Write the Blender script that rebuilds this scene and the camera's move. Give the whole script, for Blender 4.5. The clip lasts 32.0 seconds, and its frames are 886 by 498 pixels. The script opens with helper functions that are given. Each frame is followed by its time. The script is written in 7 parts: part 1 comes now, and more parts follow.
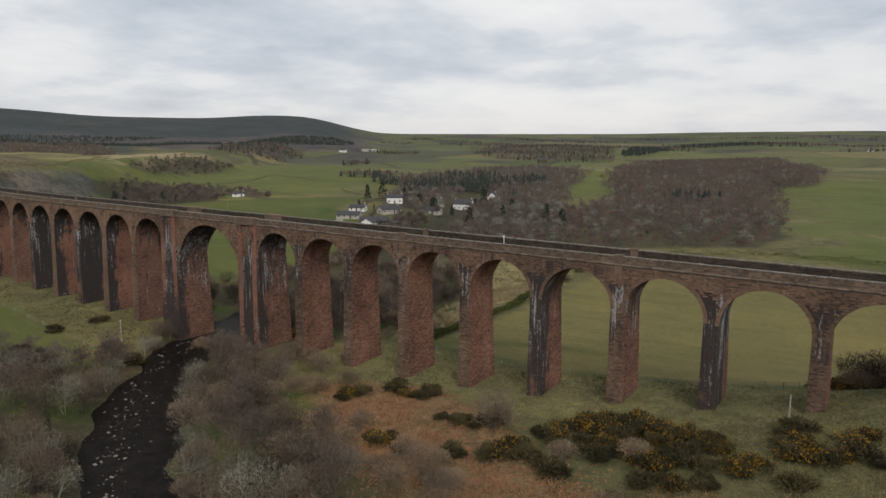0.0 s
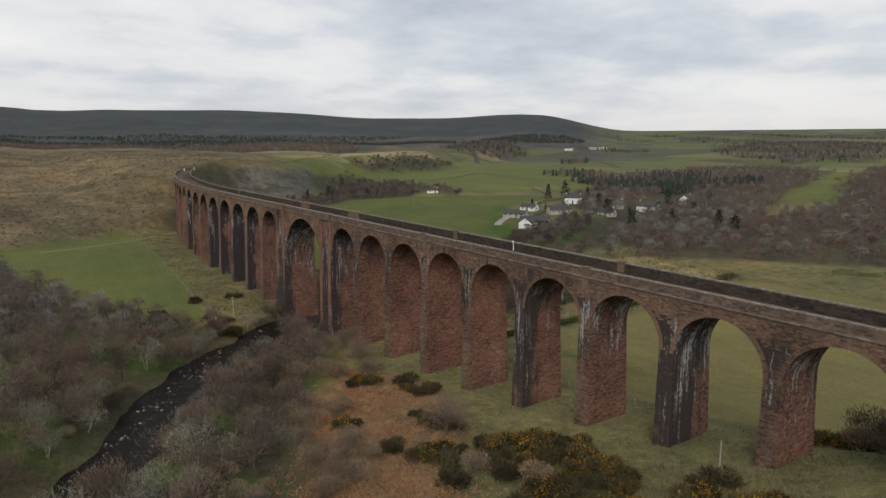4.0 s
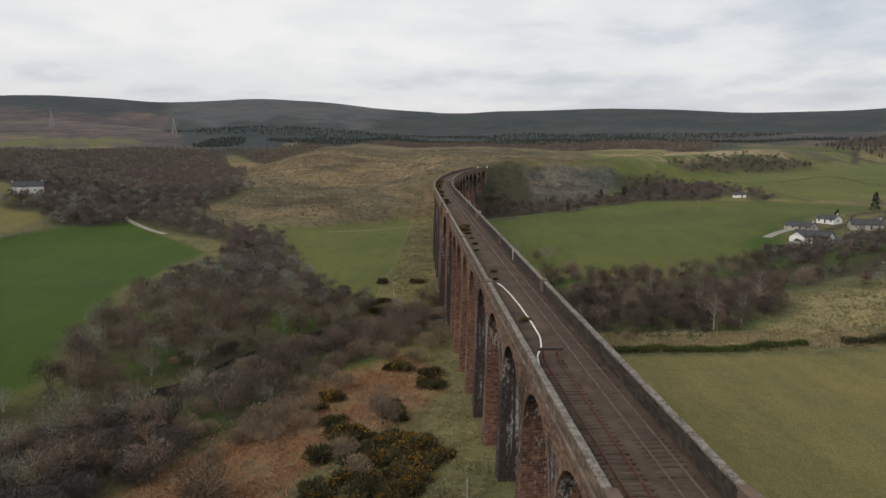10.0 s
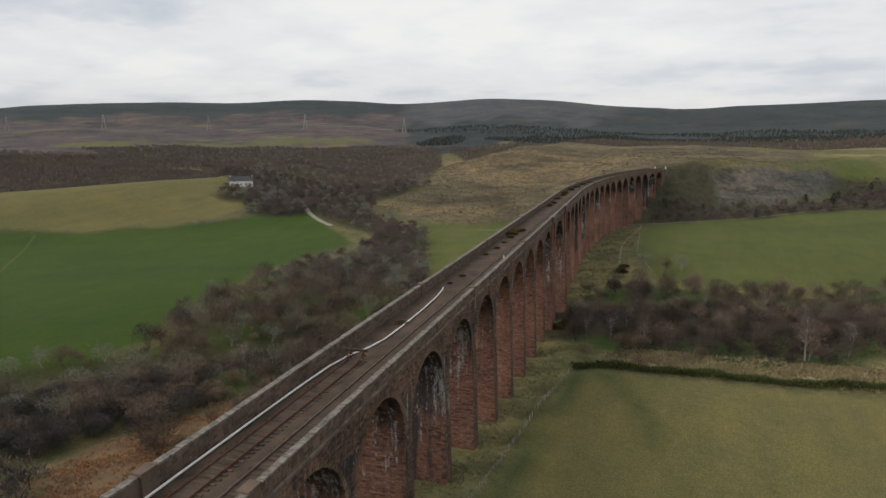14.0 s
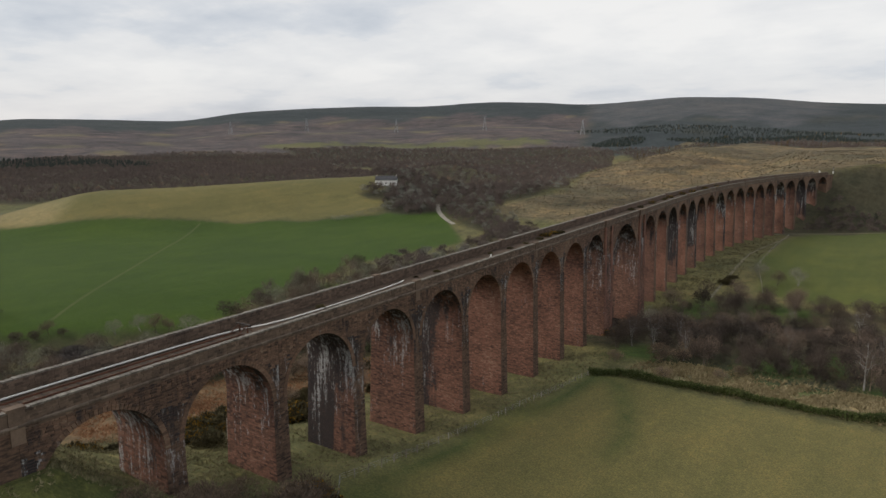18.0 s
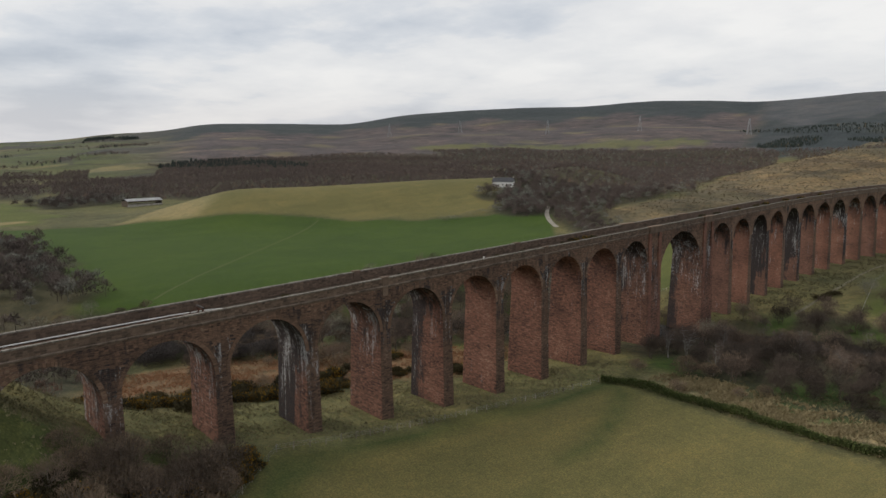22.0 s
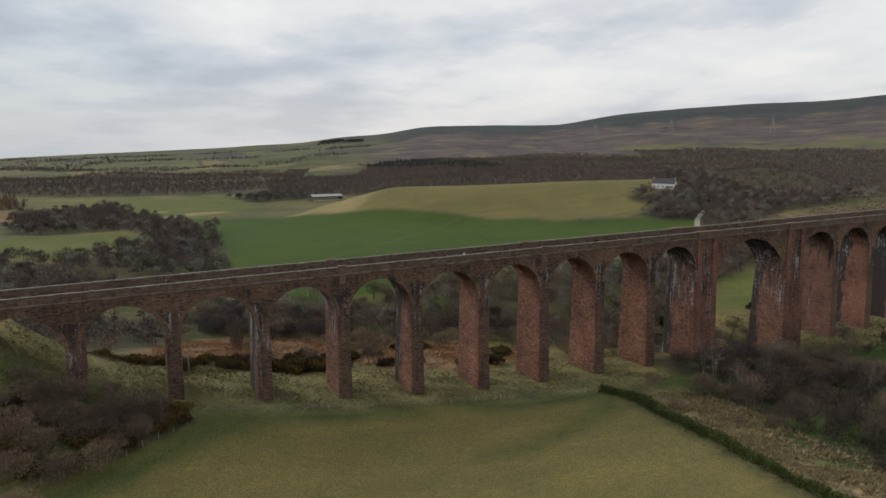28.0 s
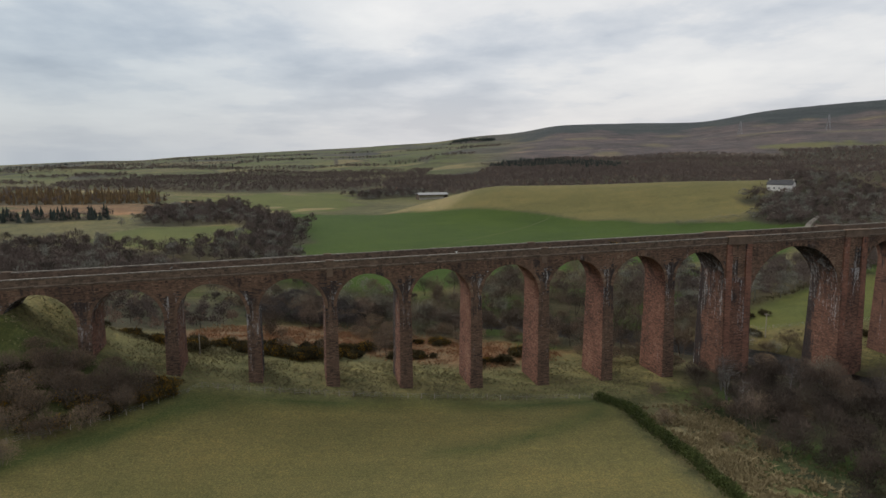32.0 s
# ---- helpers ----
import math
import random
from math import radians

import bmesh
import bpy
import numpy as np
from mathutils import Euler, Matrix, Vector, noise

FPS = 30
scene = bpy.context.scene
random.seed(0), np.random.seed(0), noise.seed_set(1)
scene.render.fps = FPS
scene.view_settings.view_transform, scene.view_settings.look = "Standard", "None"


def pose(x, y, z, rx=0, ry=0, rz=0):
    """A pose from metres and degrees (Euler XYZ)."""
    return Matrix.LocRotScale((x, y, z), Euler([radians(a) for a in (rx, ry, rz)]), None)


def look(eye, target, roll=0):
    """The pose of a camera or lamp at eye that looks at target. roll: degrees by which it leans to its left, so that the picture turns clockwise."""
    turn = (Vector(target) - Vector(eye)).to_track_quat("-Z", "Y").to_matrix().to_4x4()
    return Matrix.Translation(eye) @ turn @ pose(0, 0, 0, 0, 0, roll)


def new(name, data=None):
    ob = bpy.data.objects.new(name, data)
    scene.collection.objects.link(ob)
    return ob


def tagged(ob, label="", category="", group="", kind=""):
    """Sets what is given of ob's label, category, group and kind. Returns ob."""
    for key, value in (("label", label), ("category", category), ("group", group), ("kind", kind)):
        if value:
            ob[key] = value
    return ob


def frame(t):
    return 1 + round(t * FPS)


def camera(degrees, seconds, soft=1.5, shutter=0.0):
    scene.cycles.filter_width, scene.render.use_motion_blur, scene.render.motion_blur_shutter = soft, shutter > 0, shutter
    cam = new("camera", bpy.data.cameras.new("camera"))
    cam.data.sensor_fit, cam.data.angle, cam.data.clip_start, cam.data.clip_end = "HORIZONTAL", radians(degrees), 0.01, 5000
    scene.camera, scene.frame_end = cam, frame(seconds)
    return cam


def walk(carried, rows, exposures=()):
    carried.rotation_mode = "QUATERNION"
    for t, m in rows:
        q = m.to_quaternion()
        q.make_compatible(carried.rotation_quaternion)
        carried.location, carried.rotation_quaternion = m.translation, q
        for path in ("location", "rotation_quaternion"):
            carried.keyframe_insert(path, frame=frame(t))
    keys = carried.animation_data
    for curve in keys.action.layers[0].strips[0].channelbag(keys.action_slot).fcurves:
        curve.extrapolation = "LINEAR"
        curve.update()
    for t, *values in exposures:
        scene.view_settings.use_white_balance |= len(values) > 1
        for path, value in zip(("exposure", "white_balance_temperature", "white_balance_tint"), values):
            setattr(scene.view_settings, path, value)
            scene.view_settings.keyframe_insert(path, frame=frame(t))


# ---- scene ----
cam = camera(67.9, 32.0)
METRES, EYE, TILT, LEAN, TURN = 311.2, 42.93, 0.0, -2.5, 37.5
ROWS = [
    (0.0, 0.0, 0.0, 0.0, -0.18, -8.23, 2.77),
    (0.5, 0.0171, -0.0005, -0.0004, 2.266, -8.12, 2.71),
    (1.0, 0.0352, 0.0001, -0.0005, 4.834, -8.06, 2.71),
    (1.5, 0.0534, 0.0013, -0.0012, 7.446, -7.9, 2.74),
    (2.0, 0.0716, 0.0034, -0.0015, 10.083, -7.81, 2.73),
    (2.5, 0.0901, 0.0065, -0.0019, 12.737, -7.71, 2.66),
    (3.0, 0.1086, 0.0103, -0.0025, 15.43, -7.6, 2.66),
    (3.5, 0.1269, 0.015, -0.0031, 18.103, -7.51, 2.63),
    (5.5, 0.1989, 0.0423, -0.0055, 29.134, -7.12, 2.38),
    (6.0, 0.216, 0.0513, -0.006, 31.84, -6.99, 2.29),
    (6.5, 0.2326, 0.0614, -0.0063, 34.58, -6.92, 2.22),
    (7.0, 0.2489, 0.072, -0.0065, 37.33, -6.86, 2.12),
    (7.5, 0.2646, 0.0829, -0.0066, 40.06, -6.79, 2.06),
    (8.0, 0.2797, 0.0951, -0.0067, 42.76, -6.69, 1.96),
    (8.5, 0.2944, 0.1078, -0.0065, 45.46, -6.64, 1.83),
    (9.0, 0.3085, 0.1206, -0.0068, 48.14, -6.58, 1.75),
    (9.5, 0.322, 0.1335, -0.0072, 50.72, -6.52, 1.67),
    (10.0, 0.3347, 0.1471, -0.0072, 53.25, -6.47, 1.54),
    (10.5, 0.3468, 0.1608, -0.0073, 55.78, -6.45, 1.44),
    (11.0, 0.3577, 0.175, -0.0075, 58.31, -6.43, 1.35),
    (11.5, 0.3686, 0.1898, -0.0073, 60.81, -6.4, 1.25),
    (12.0, 0.3785, 0.2051, -0.0073, 63.31, -6.32, 1.14),
    (12.5, 0.3882, 0.2207, -0.006, 65.81, -6.35, 1.03),
    (13.0, 0.3966, 0.2366, -0.0062, 68.3, -6.3, 0.92),
    (13.5, 0.4044, 0.2526, -0.0058, 70.74, -6.26, 0.82),
    (14.0, 0.4115, 0.2686, -0.0055, 73.08, -6.27, 0.73),
    (14.5, 0.4181, 0.2844, -0.0053, 75.37, -6.25, 0.61),
    (16.5, 0.439, 0.3449, -0.0056, 83.85, -6.14, 0.17),
    (17.0, 0.4434, 0.3587, -0.0059, 85.75, -6.14, 0.08),
    (17.5, 0.4477, 0.3719, -0.0065, 87.55, -6.13, -0.02),
    (18.0, 0.4514, 0.3853, -0.0066, 89.31, -6.07, -0.06),
    (18.5, 0.4543, 0.3986, -0.0063, 91.07, -6.05, -0.15),
    (19.0, 0.4565, 0.4119, -0.0058, 92.84, -6.07, -0.23),
    (19.5, 0.4584, 0.4252, -0.0057, 94.58, -6.04, -0.28),
    (20.0, 0.4597, 0.4386, -0.0053, 96.35, -6.06, -0.36),
    (20.5, 0.4605, 0.452, -0.0049, 98.07, -6.04, -0.43),
    (21.0, 0.461, 0.465, -0.0044, 99.77, -6.09, -0.51),
    (21.5, 0.4613, 0.478, -0.0043, 101.43, -6.08, -0.56),
    (22.0, 0.4611, 0.4909, -0.004, 103.08, -6.07, -0.59),
    (22.5, 0.4596, 0.5036, -0.0035, 104.7, -6.12, -0.68),
    (23.0, 0.4574, 0.5161, -0.0037, 106.26, -6.13, -0.71),
    (23.5, 0.4546, 0.5283, -0.0039, 107.783, -6.12, -0.76),
    (24.0, 0.4514, 0.5406, -0.0041, 109.37, -6.15, -0.81),
    (24.5, 0.4482, 0.5532, -0.0041, 110.921, -6.14, -0.86),
    (25.0, 0.4444, 0.5656, -0.004, 112.476, -6.17, -0.9),
    (25.5, 0.4404, 0.5779, -0.004, 114.023, -6.24, -0.93),
    (27.5, 0.4214, 0.6256, -0.0038, 120.216, -6.27, -1.12),
    (28.0, 0.4163, 0.6363, -0.0039, 121.687, -6.29, -1.17),
    (28.5, 0.4107, 0.6467, -0.0037, 123.157, -6.33, -1.22),
    (29.0, 0.4046, 0.6572, -0.0035, 124.624, -6.38, -1.26),
    (29.5, 0.3981, 0.6674, -0.0031, 126.149, -6.42, -1.3),
    (30.0, 0.3913, 0.6775, -0.0028, 127.67, -6.47, -1.34),
    (30.5, 0.3843, 0.6873, -0.0026, 129.167, -6.51, -1.38),
    (31.0, 0.3772, 0.6968, -0.0022, 130.62, -6.56, -1.41),
    (31.5, 0.3705, 0.7063, -0.002, 132.09, -6.61, -1.43),
    (32.0, 0.3637, 0.7155, -0.0017, 133.51, -6.64, -1.49),
]
walk(cam, [(t, pose(0, 0, EYE, TILT, LEAN, TURN) @ pose(METRES * x, METRES * y, METRES * z, 90 + pitch, roll, yaw)) for t, x, y, z, yaw, pitch, roll in ROWS])

# ---- world and sun ----
SUN_TURN, SUN_UP = 132.0, 36.0  # compass degrees clockwise from +y, and height


def tree_of(owner):
    owner.use_nodes = True
    owner.node_tree.nodes.clear()
    return owner.node_tree


class Nodes:
    """Short hand for node trees."""

    def __init__(self, owner):
        self.t = tree_of(owner)

    def add(self, kind, **sets):
        n = self.t.nodes.new(kind)
        for k, v in sets.items():
            if k in ("blend_type", "data_type", "operation", "noise_dimensions", "feature", "distance", "attribute_name", "attribute_type", "sky_type", "sun_disc", "sun_elevation", "sun_rotation", "air_density", "dust_density", "ozone_density", "vector_type", "clamp_factor"):
                if k == "blend_type": n.blend_type = v
                elif k == "data_type": n.data_type = v
                elif k == "operation": n.operation = v
                elif k == "noise_dimensions": n.noise_dimensions = v
                elif k == "feature": n.feature = v
                elif k == "distance": n.distance = v
                elif k == "attribute_name": n.attribute_name = v
                elif k == "attribute_type": n.attribute_type = v
                elif k == "sky_type": n.sky_type = v
                elif k == "sun_disc": n.sun_disc = v
                elif k == "sun_elevation": n.sun_elevation = v
                elif k == "sun_rotation": n.sun_rotation = v
                elif k == "dust_density": n.dust_density = v
        return n

    def link(self, a, b):
        self.t.links.new(a, b)

    def math(self, op, a, b=0.0, c=0.0):
        n = self.add("ShaderNodeMath", operation=op)
        for i, v in enumerate((a, b, c)):
            if isinstance(v, (int, float)):
                n.inputs[i].default_value = v
            else:
                self.link(v, n.inputs[i])
        return n.outputs[0]

    def noise(self, vec, scale, detail=4.0, rough=0.55):
        n = self.add("ShaderNodeTexNoise")
        n.inputs["Scale"].default_value, n.inputs["Detail"].default_value, n.inputs["Roughness"].default_value = scale, detail, rough
        if vec is not None:
            self.link(vec, n.inputs["Vector"])
        return n.outputs["Fac"]

    def ramp(self, fac, *stops):
        n = self.add("ShaderNodeValToRGB")
        while len(n.color_ramp.elements) < len(stops):
            n.color_ramp.elements.new(0.5)
        for e, (pos, col) in zip(n.color_ramp.elements, stops):
            e.position = pos
            e.color = (col, col, col, 1) if isinstance(col, (int, float)) else (*col, 1)
        self.link(fac, n.inputs["Fac"])
        return n.outputs["Color"]

    def mix(self, fac, a, b, mode="MIX"):
        n = self.add("ShaderNodeMix", data_type="RGBA", blend_type=mode)
        for sock, v in ((n.inputs[0], fac), (n.inputs[6], a), (n.inputs[7], b)):
            if isinstance(v, (int, float)):
                sock.default_value = v if sock == n.inputs[0] else (v, v, v, 1)
            elif isinstance(v, tuple):
                sock.default_value = (*v, 1)
            else:
                self.link(v, sock)
        return n.outputs[2]

    def scaled(self, vec, sx, sy, sz):
        n = self.add("ShaderNodeMapping")
        n.inputs["Scale"].default_value = (sx, sy, sz)
        self.link(vec, n.inputs["Vector"])
        return n.outputs["Vector"]


def make_world():
    w = bpy.data.worlds.new("overcast_sky")
    scene.world = w
    n = Nodes(w)
    sky = n.add("ShaderNodeTexSky", sky_type="NISHITA", sun_disc=False, sun_elevation=radians(SUN_UP), sun_rotation=radians(SUN_TURN), dust_density=2.0)
    way = n.add("ShaderNodeTexCoord").outputs["Generated"]
    part = n.add("ShaderNodeSeparateXYZ")
    n.link(way, part.inputs[0])
    up = n.math("MAXIMUM", part.outputs["Z"], 0.0)
    low = n.math("ADD", up, 0.15)
    flat = n.add("ShaderNodeCombineXYZ")
    n.link(n.math("DIVIDE", part.outputs["X"], low), flat.inputs[0])
    n.link(n.math("DIVIDE", part.outputs["Y"], low), flat.inputs[1])
    flat.inputs[2].default_value = 3.7
    big = n.noise(n.scaled(flat.outputs[0], 1.0, 0.8, 1.0), 0.62, 8.0, 0.56)
    small = n.noise(n.scaled(flat.outputs[0], 1.0, 1.0, 1.0), 2.0, 5.0, 0.55)
    body = n.math("ADD", n.math("MULTIPLY", big, 0.8), n.math("MULTIPLY", small, 0.2))
    cloud = n.ramp(body, (0.36, (3.9, 4.3, 4.9)), (0.43, (5.1, 5.4, 5.85)), (0.475, (5.9, 6.1, 6.4)), (0.50, (6.6, 6.65, 6.75)), (0.60, (7.7, 7.62, 7.5)))
    warm = n.ramp(up, (0.0, (5.7, 5.65, 5.85)), (0.05, (6.3, 6.05, 6.05)), (0.12, (6.2, 6.2, 6.3)))
    cloud = n.mix(n.ramp(up, (0.0, 0.7), (0.05, 0.42), (0.15, 0.0)), cloud, warm)
    # the sky is greyer and bluer towards the south
    south = n.math("ADD", n.math("MULTIPLY", part.outputs["X"], 0.50), n.math("MULTIPLY", part.outputs["Y"], -0.86))
    cloud = n.mix(n.ramp(south, (0.80, 0.0), (1.0, 1.0)), cloud, n.mix(1.0, cloud, (0.66, 0.74, 0.80), "MULTIPLY"))
    whole = n.mix(0.93, sky.outputs["Color"], cloud)
    back = n.add("ShaderNodeBackground")
    back.inputs["Strength"].default_value = 0.118
    n.link(whole, back.inputs["Color"])
    n.link(back.outputs[0], n.add("ShaderNodeOutputWorld").inputs["Surface"])


make_world()
sun = new("sun", bpy.data.lights.new("sun", "SUN"))
sun.data.energy, sun.data.angle, sun.data.color = 1.65, radians(25), (1.0, 0.95, 0.88)
sun_way = Vector((math.sin(radians(SUN_TURN)) * math.cos(radians(SUN_UP)), math.cos(radians(SUN_TURN)) * math.cos(radians(SUN_UP)), math.sin(radians(SUN_UP))))
sun.matrix_world = look(sun_way * 300, (0, 0, 0))

# ---- materials ----


def surface(name, build, rough=0.85, metal=0.0, bump=None):
    """A material: build(n, place) gives its colour and the height for its relief."""
    m = bpy.data.materials.new(name)
    n = Nodes(m)
    place = n.add("ShaderNodeNewGeometry").outputs["Position"]
    colour, height = build(n, place)
    b = n.add("ShaderNodeBsdfPrincipled")
    if isinstance(colour, tuple):
        b.inputs["Base Color"].default_value = (*colour, 1)
    else:
        n.link(colour, b.inputs["Base Color"])
    b.inputs["Roughness"].default_value, b.inputs["Metallic"].default_value = rough, metal
    b.inputs["Specular IOR Level"].default_value = 0.25
    if height is not None and bump:
        r = n.add("ShaderNodeBump")
        r.inputs["Strength"].default_value, r.inputs["Distance"].default_value = bump
        n.link(height, r.inputs["Height"])
        n.link(r.outputs[0], b.inputs["Normal"])
    n.link(b.outputs[0], n.add("ShaderNodeOutputMaterial").inputs["Surface"])
    return m


def two_tone(a, b, scale, fine=12.0, spread=(0.35, 0.65), island=0.0, piece=0.0):
    """Colour that wanders between a and b at one scale, with finer grain on it."""
    def build(n, place):
        wide = n.noise(place, scale, 3.0)
        grain = n.noise(place, scale * fine, 4.0, 0.65)
        both = n.math("ADD", n.math("MULTIPLY", wide, 0.6), n.math("MULTIPLY", grain, 0.4))
        if island:
            own = n.add("ShaderNodeNewGeometry").outputs["Random Per Island"]
            both = n.math("ADD", both, n.math("MULTIPLY", n.math("SUBTRACT", own, 0.5), island))
        if piece:
            own = n.add("ShaderNodeObjectInfo").outputs["Random"]
            both = n.math("ADD", both, n.math("MULTIPLY", n.math("SUBTRACT", own, 0.5), piece))
        return n.ramp(both, (spread[0], a), (spread[1], b)), grain
    return build


def stone(dark, lime, tint=(1, 1, 1), across=None, drop=7.0, drips=9.0):
    """Red sandstone. Black seepage spreads down from the crown of the arches by about drop metres, and all the way down
    upstream of the line across; lime runs down in broken white streaks over drips metres."""
    def build(n, place):
        own = n.add("ShaderNodeNewGeometry").outputs["Random Per Island"]
        wide = n.noise(place, 0.13, 3.0)
        grain = n.noise(place, 3.2, 5.0, 0.7)
        bed = n.noise(n.scaled(place, 0.5, 0.5, 3.4), 1.0, 4.0, 0.7)
        rubble = n.noise(n.scaled(place, 1.5, 1.5, 4.0), 1.0, 2.0, 0.5)
        tone = n.math("ADD", n.math("MULTIPLY", own, 0.26), n.math("MULTIPLY", wide, 0.65))
        tone = n.math("ADD", n.math("MULTIPLY", grain, 0.32), n.math("SUBTRACT", tone, 0.70))
        tone = n.math("ADD", tone, n.math("ADD", n.math("MULTIPLY", bed, 0.5), n.math("MULTIPLY", rubble, 0.5)))
        t = lambda c: tuple(p * q for p, q in zip(c, tint))
        col = n.ramp(tone, (0.22, t((0.062, 0.034, 0.026))), (0.38, t((0.152, 0.076, 0.054))), (0.54, t((0.226, 0.110, 0.075))), (0.66, t((0.268, 0.150, 0.106))), (0.82, t((0.37, 0.235, 0.165))))
        part = n.add("ShaderNodeSeparateXYZ")
        n.link(place, part.inputs[0])
        level = n.math("ADD", part.outputs["Z"], n.math("MULTIPLY", part.outputs["X"], 0.0201))
        below = n.math("SUBTRACT", 21.9, level)  # metres under the crowns
        wash = n.noise(n.scaled(place, 0.9, 0.9, 0.10), 1.0, 5.0, 0.62)
        patch = n.noise(place, 0.24, 4.0, 0.6)
        soot = n.math("ADD", n.math("MULTIPLY", wash, 0.55), n.math("MULTIPLY", patch, 0.45))
        soot = n.math("ADD", soot, n.math("MULTIPLY", n.math("SUBTRACT", own, 0.5), 0.10))
        high = n.ramp(n.math("MULTIPLY", below, 1 / (2.0 * drop)), (0.0, 1.0), (0.5, 0.45), (1.0, 0.0))
        reach = n.math("ADD", soot, n.math("MULTIPLY", high, 0.36 * min(dark, 1.2)))
        reach = n.math("ADD", reach, 0.08 * dark - 0.06)
        if across is not None:
            line = n.math("SUBTRACT", n.math("SUBTRACT", part.outputs["Y"], n.math("MULTIPLY", part.outputs["X"], 0.068)), 112.56 + across)
            reach = n.math("ADD", reach, n.ramp(n.math("ADD", n.math("MULTIPLY", line, -0.25), 0.5), (0.0, 0.0), (1.0, 0.30)))
        black = n.math("MULTIPLY", n.ramp(reach, (0.60, 0.0), (0.69, 1.0)), 0.94)
        col = n.mix(black, col, n.mix(grain, (0.011, 0.010, 0.011), (0.046, 0.041, 0.041)))
        # lime: long runs, broken up from stone to stone
        run = n.noise(n.scaled(place, 2.0, 2.0, 0.09), 1.0, 3.0, 0.6)
        fleck = n.noise(n.scaled(place, 3.4, 3.4, 1.5), 1.0, 5.0, 0.75)
        where = n.noise(n.scaled(place, 0.45, 0.45, 0.12), 1.0, 3.0)
        fall = n.ramp(n.math("MULTIPLY", below, 1 / (2.0 * drips)), (0.0, 0.35), (0.25, 1.0), (0.55, 0.7), (1.0, 0.0))
        amount = n.math("ADD", n.math("MULTIPLY", n.math("SUBTRACT", run, 0.5), 1.1), n.math("MULTIPLY", n.math("SUBTRACT", fleck, 0.5), 1.3))
        amount = n.math("ADD", amount, n.math("MULTIPLY", n.math("SUBTRACT", where, 0.5), 0.9))
        amount = n.math("ADD", amount, n.math("MULTIPLY", n.math("MULTIPLY", fall, lime), 0.26))
        amount = n.math("ADD", amount, n.math("MULTIPLY", black, 0.05))
        col = n.mix(n.math("MULTIPLY", n.ramp(amount, (0.28, 0.0), (0.46, 1.0)), 0.35 + 0.45 * min(lime, 1.0)), col, n.mix(grain, (0.24, 0.24, 0.245), (0.56, 0.55, 0.53)))
        return col, n.math("ADD", grain, rubble)
    return build


M = {}
RELIEF = (0.8, 0.05)
BROWN = (0.84, 1.06, 1.04)
M["stone"] = surface("red_sandstone", stone(0.35, 0.15, drop=4.5, drips=5.0), 0.9, bump=RELIEF)
M["stone_worn"] = surface("weathered_sandstone", stone(0.62, 1.0, (0.92, 0.95, 0.95), drop=5.5, drips=8.0), 0.9, bump=RELIEF)
M["stone_black"] = surface("soot_black_sandstone", stone(0.95, 1.0, (0.9, 0.92, 0.92), across=1.2, drop=7.0, drips=10.0), 0.85, bump=RELIEF)
M["stone_edge"] = surface("sandstone_black_along_one_edge", stone(0.6, 0.6, (0.95, 0.95, 0.95), across=-2.0, drop=6.0, drips=7.5), 0.88, bump=RELIEF)
M["stone_wide"] = surface("lime_streaked_sandstone", stone(0.80, 1.0, (0.86, 0.90, 0.90), across=-3.0, drop=8.0, drips=13.0), 0.88, bump=RELIEF)
M["stone_brown"] = surface("brown_sandstone", stone(0.28, 0.10, BROWN, drop=3.0, drips=5.0), 0.9, bump=RELIEF)
M["stone_black_face"] = surface("soot_black_sandstone_face", stone(1.35, 0.9, (0.78, 0.92, 0.92), drop=16.0, drips=12.0), 0.85, bump=RELIEF)
M["stone_dull"] = surface("dull_brown_sandstone", stone(0.60, 0.25, (0.80, 0.86, 0.90), drop=8.0, drips=6.0), 0.9, bump=RELIEF)
M["stone_soot"] = surface("sooty_sandstone", stone(1.15, 0.55, (0.80, 0.88, 0.92), across=1.2, drop=13.0, drips=10.0), 0.88, bump=RELIEF)
M["stone_face"] = surface("grey_brown_sandstone_face", stone(0.66, 0.85, (0.70, 0.90, 0.90), drop=8.5, drips=8.0), 0.9, bump=RELIEF)
M["mortar"] = surface("lime_mortar", two_tone((0.075, 0.045, 0.035), (0.15, 0.095, 0.07), 0.5), 0.95, bump=(0.4, 0.03))
M["parapet"] = surface("grey_brown_sandstone", two_tone((0.058, 0.043, 0.034), (0.19, 0.135, 0.098), 0.5, 9, (0.25, 0.75), island=0.35), 0.95, bump=(0.8, 0.05))
M["parapet_dark"] = surface("dark_brown_parapet_stone", two_tone((0.020, 0.016, 0.014), (0.075, 0.058, 0.046), 0.5, 9, (0.25, 0.75), island=0.35), 0.95, bump=(0.8, 0.05))
M["coping"] = surface("lichened_coping_stone", two_tone((0.085, 0.072, 0.060), (0.27, 0.245, 0.21), 2.2, 4, (0.36, 0.68), piece=0.10), 0.95, bump=(0.8, 0.04))
M["string"] = surface("pale_string_course_stone", two_tone((0.072, 0.055, 0.043), (0.225, 0.175, 0.138), 0.9, 6, (0.3, 0.75), island=0.3), 0.95, bump=(0.7, 0.04))
M["ballast"] = surface("track_ballast", two_tone((0.030, 0.021, 0.015), (0.116, 0.080, 0.056), 0.35, 30, (0.3, 0.7)), 0.95, bump=(1.0, 0.06))
M["rust"] = surface("rusted_rail", two_tone((0.06, 0.028, 0.018), (0.14, 0.06, 0.035), 1.5), 0.75, bump=(0.3, 0.01))
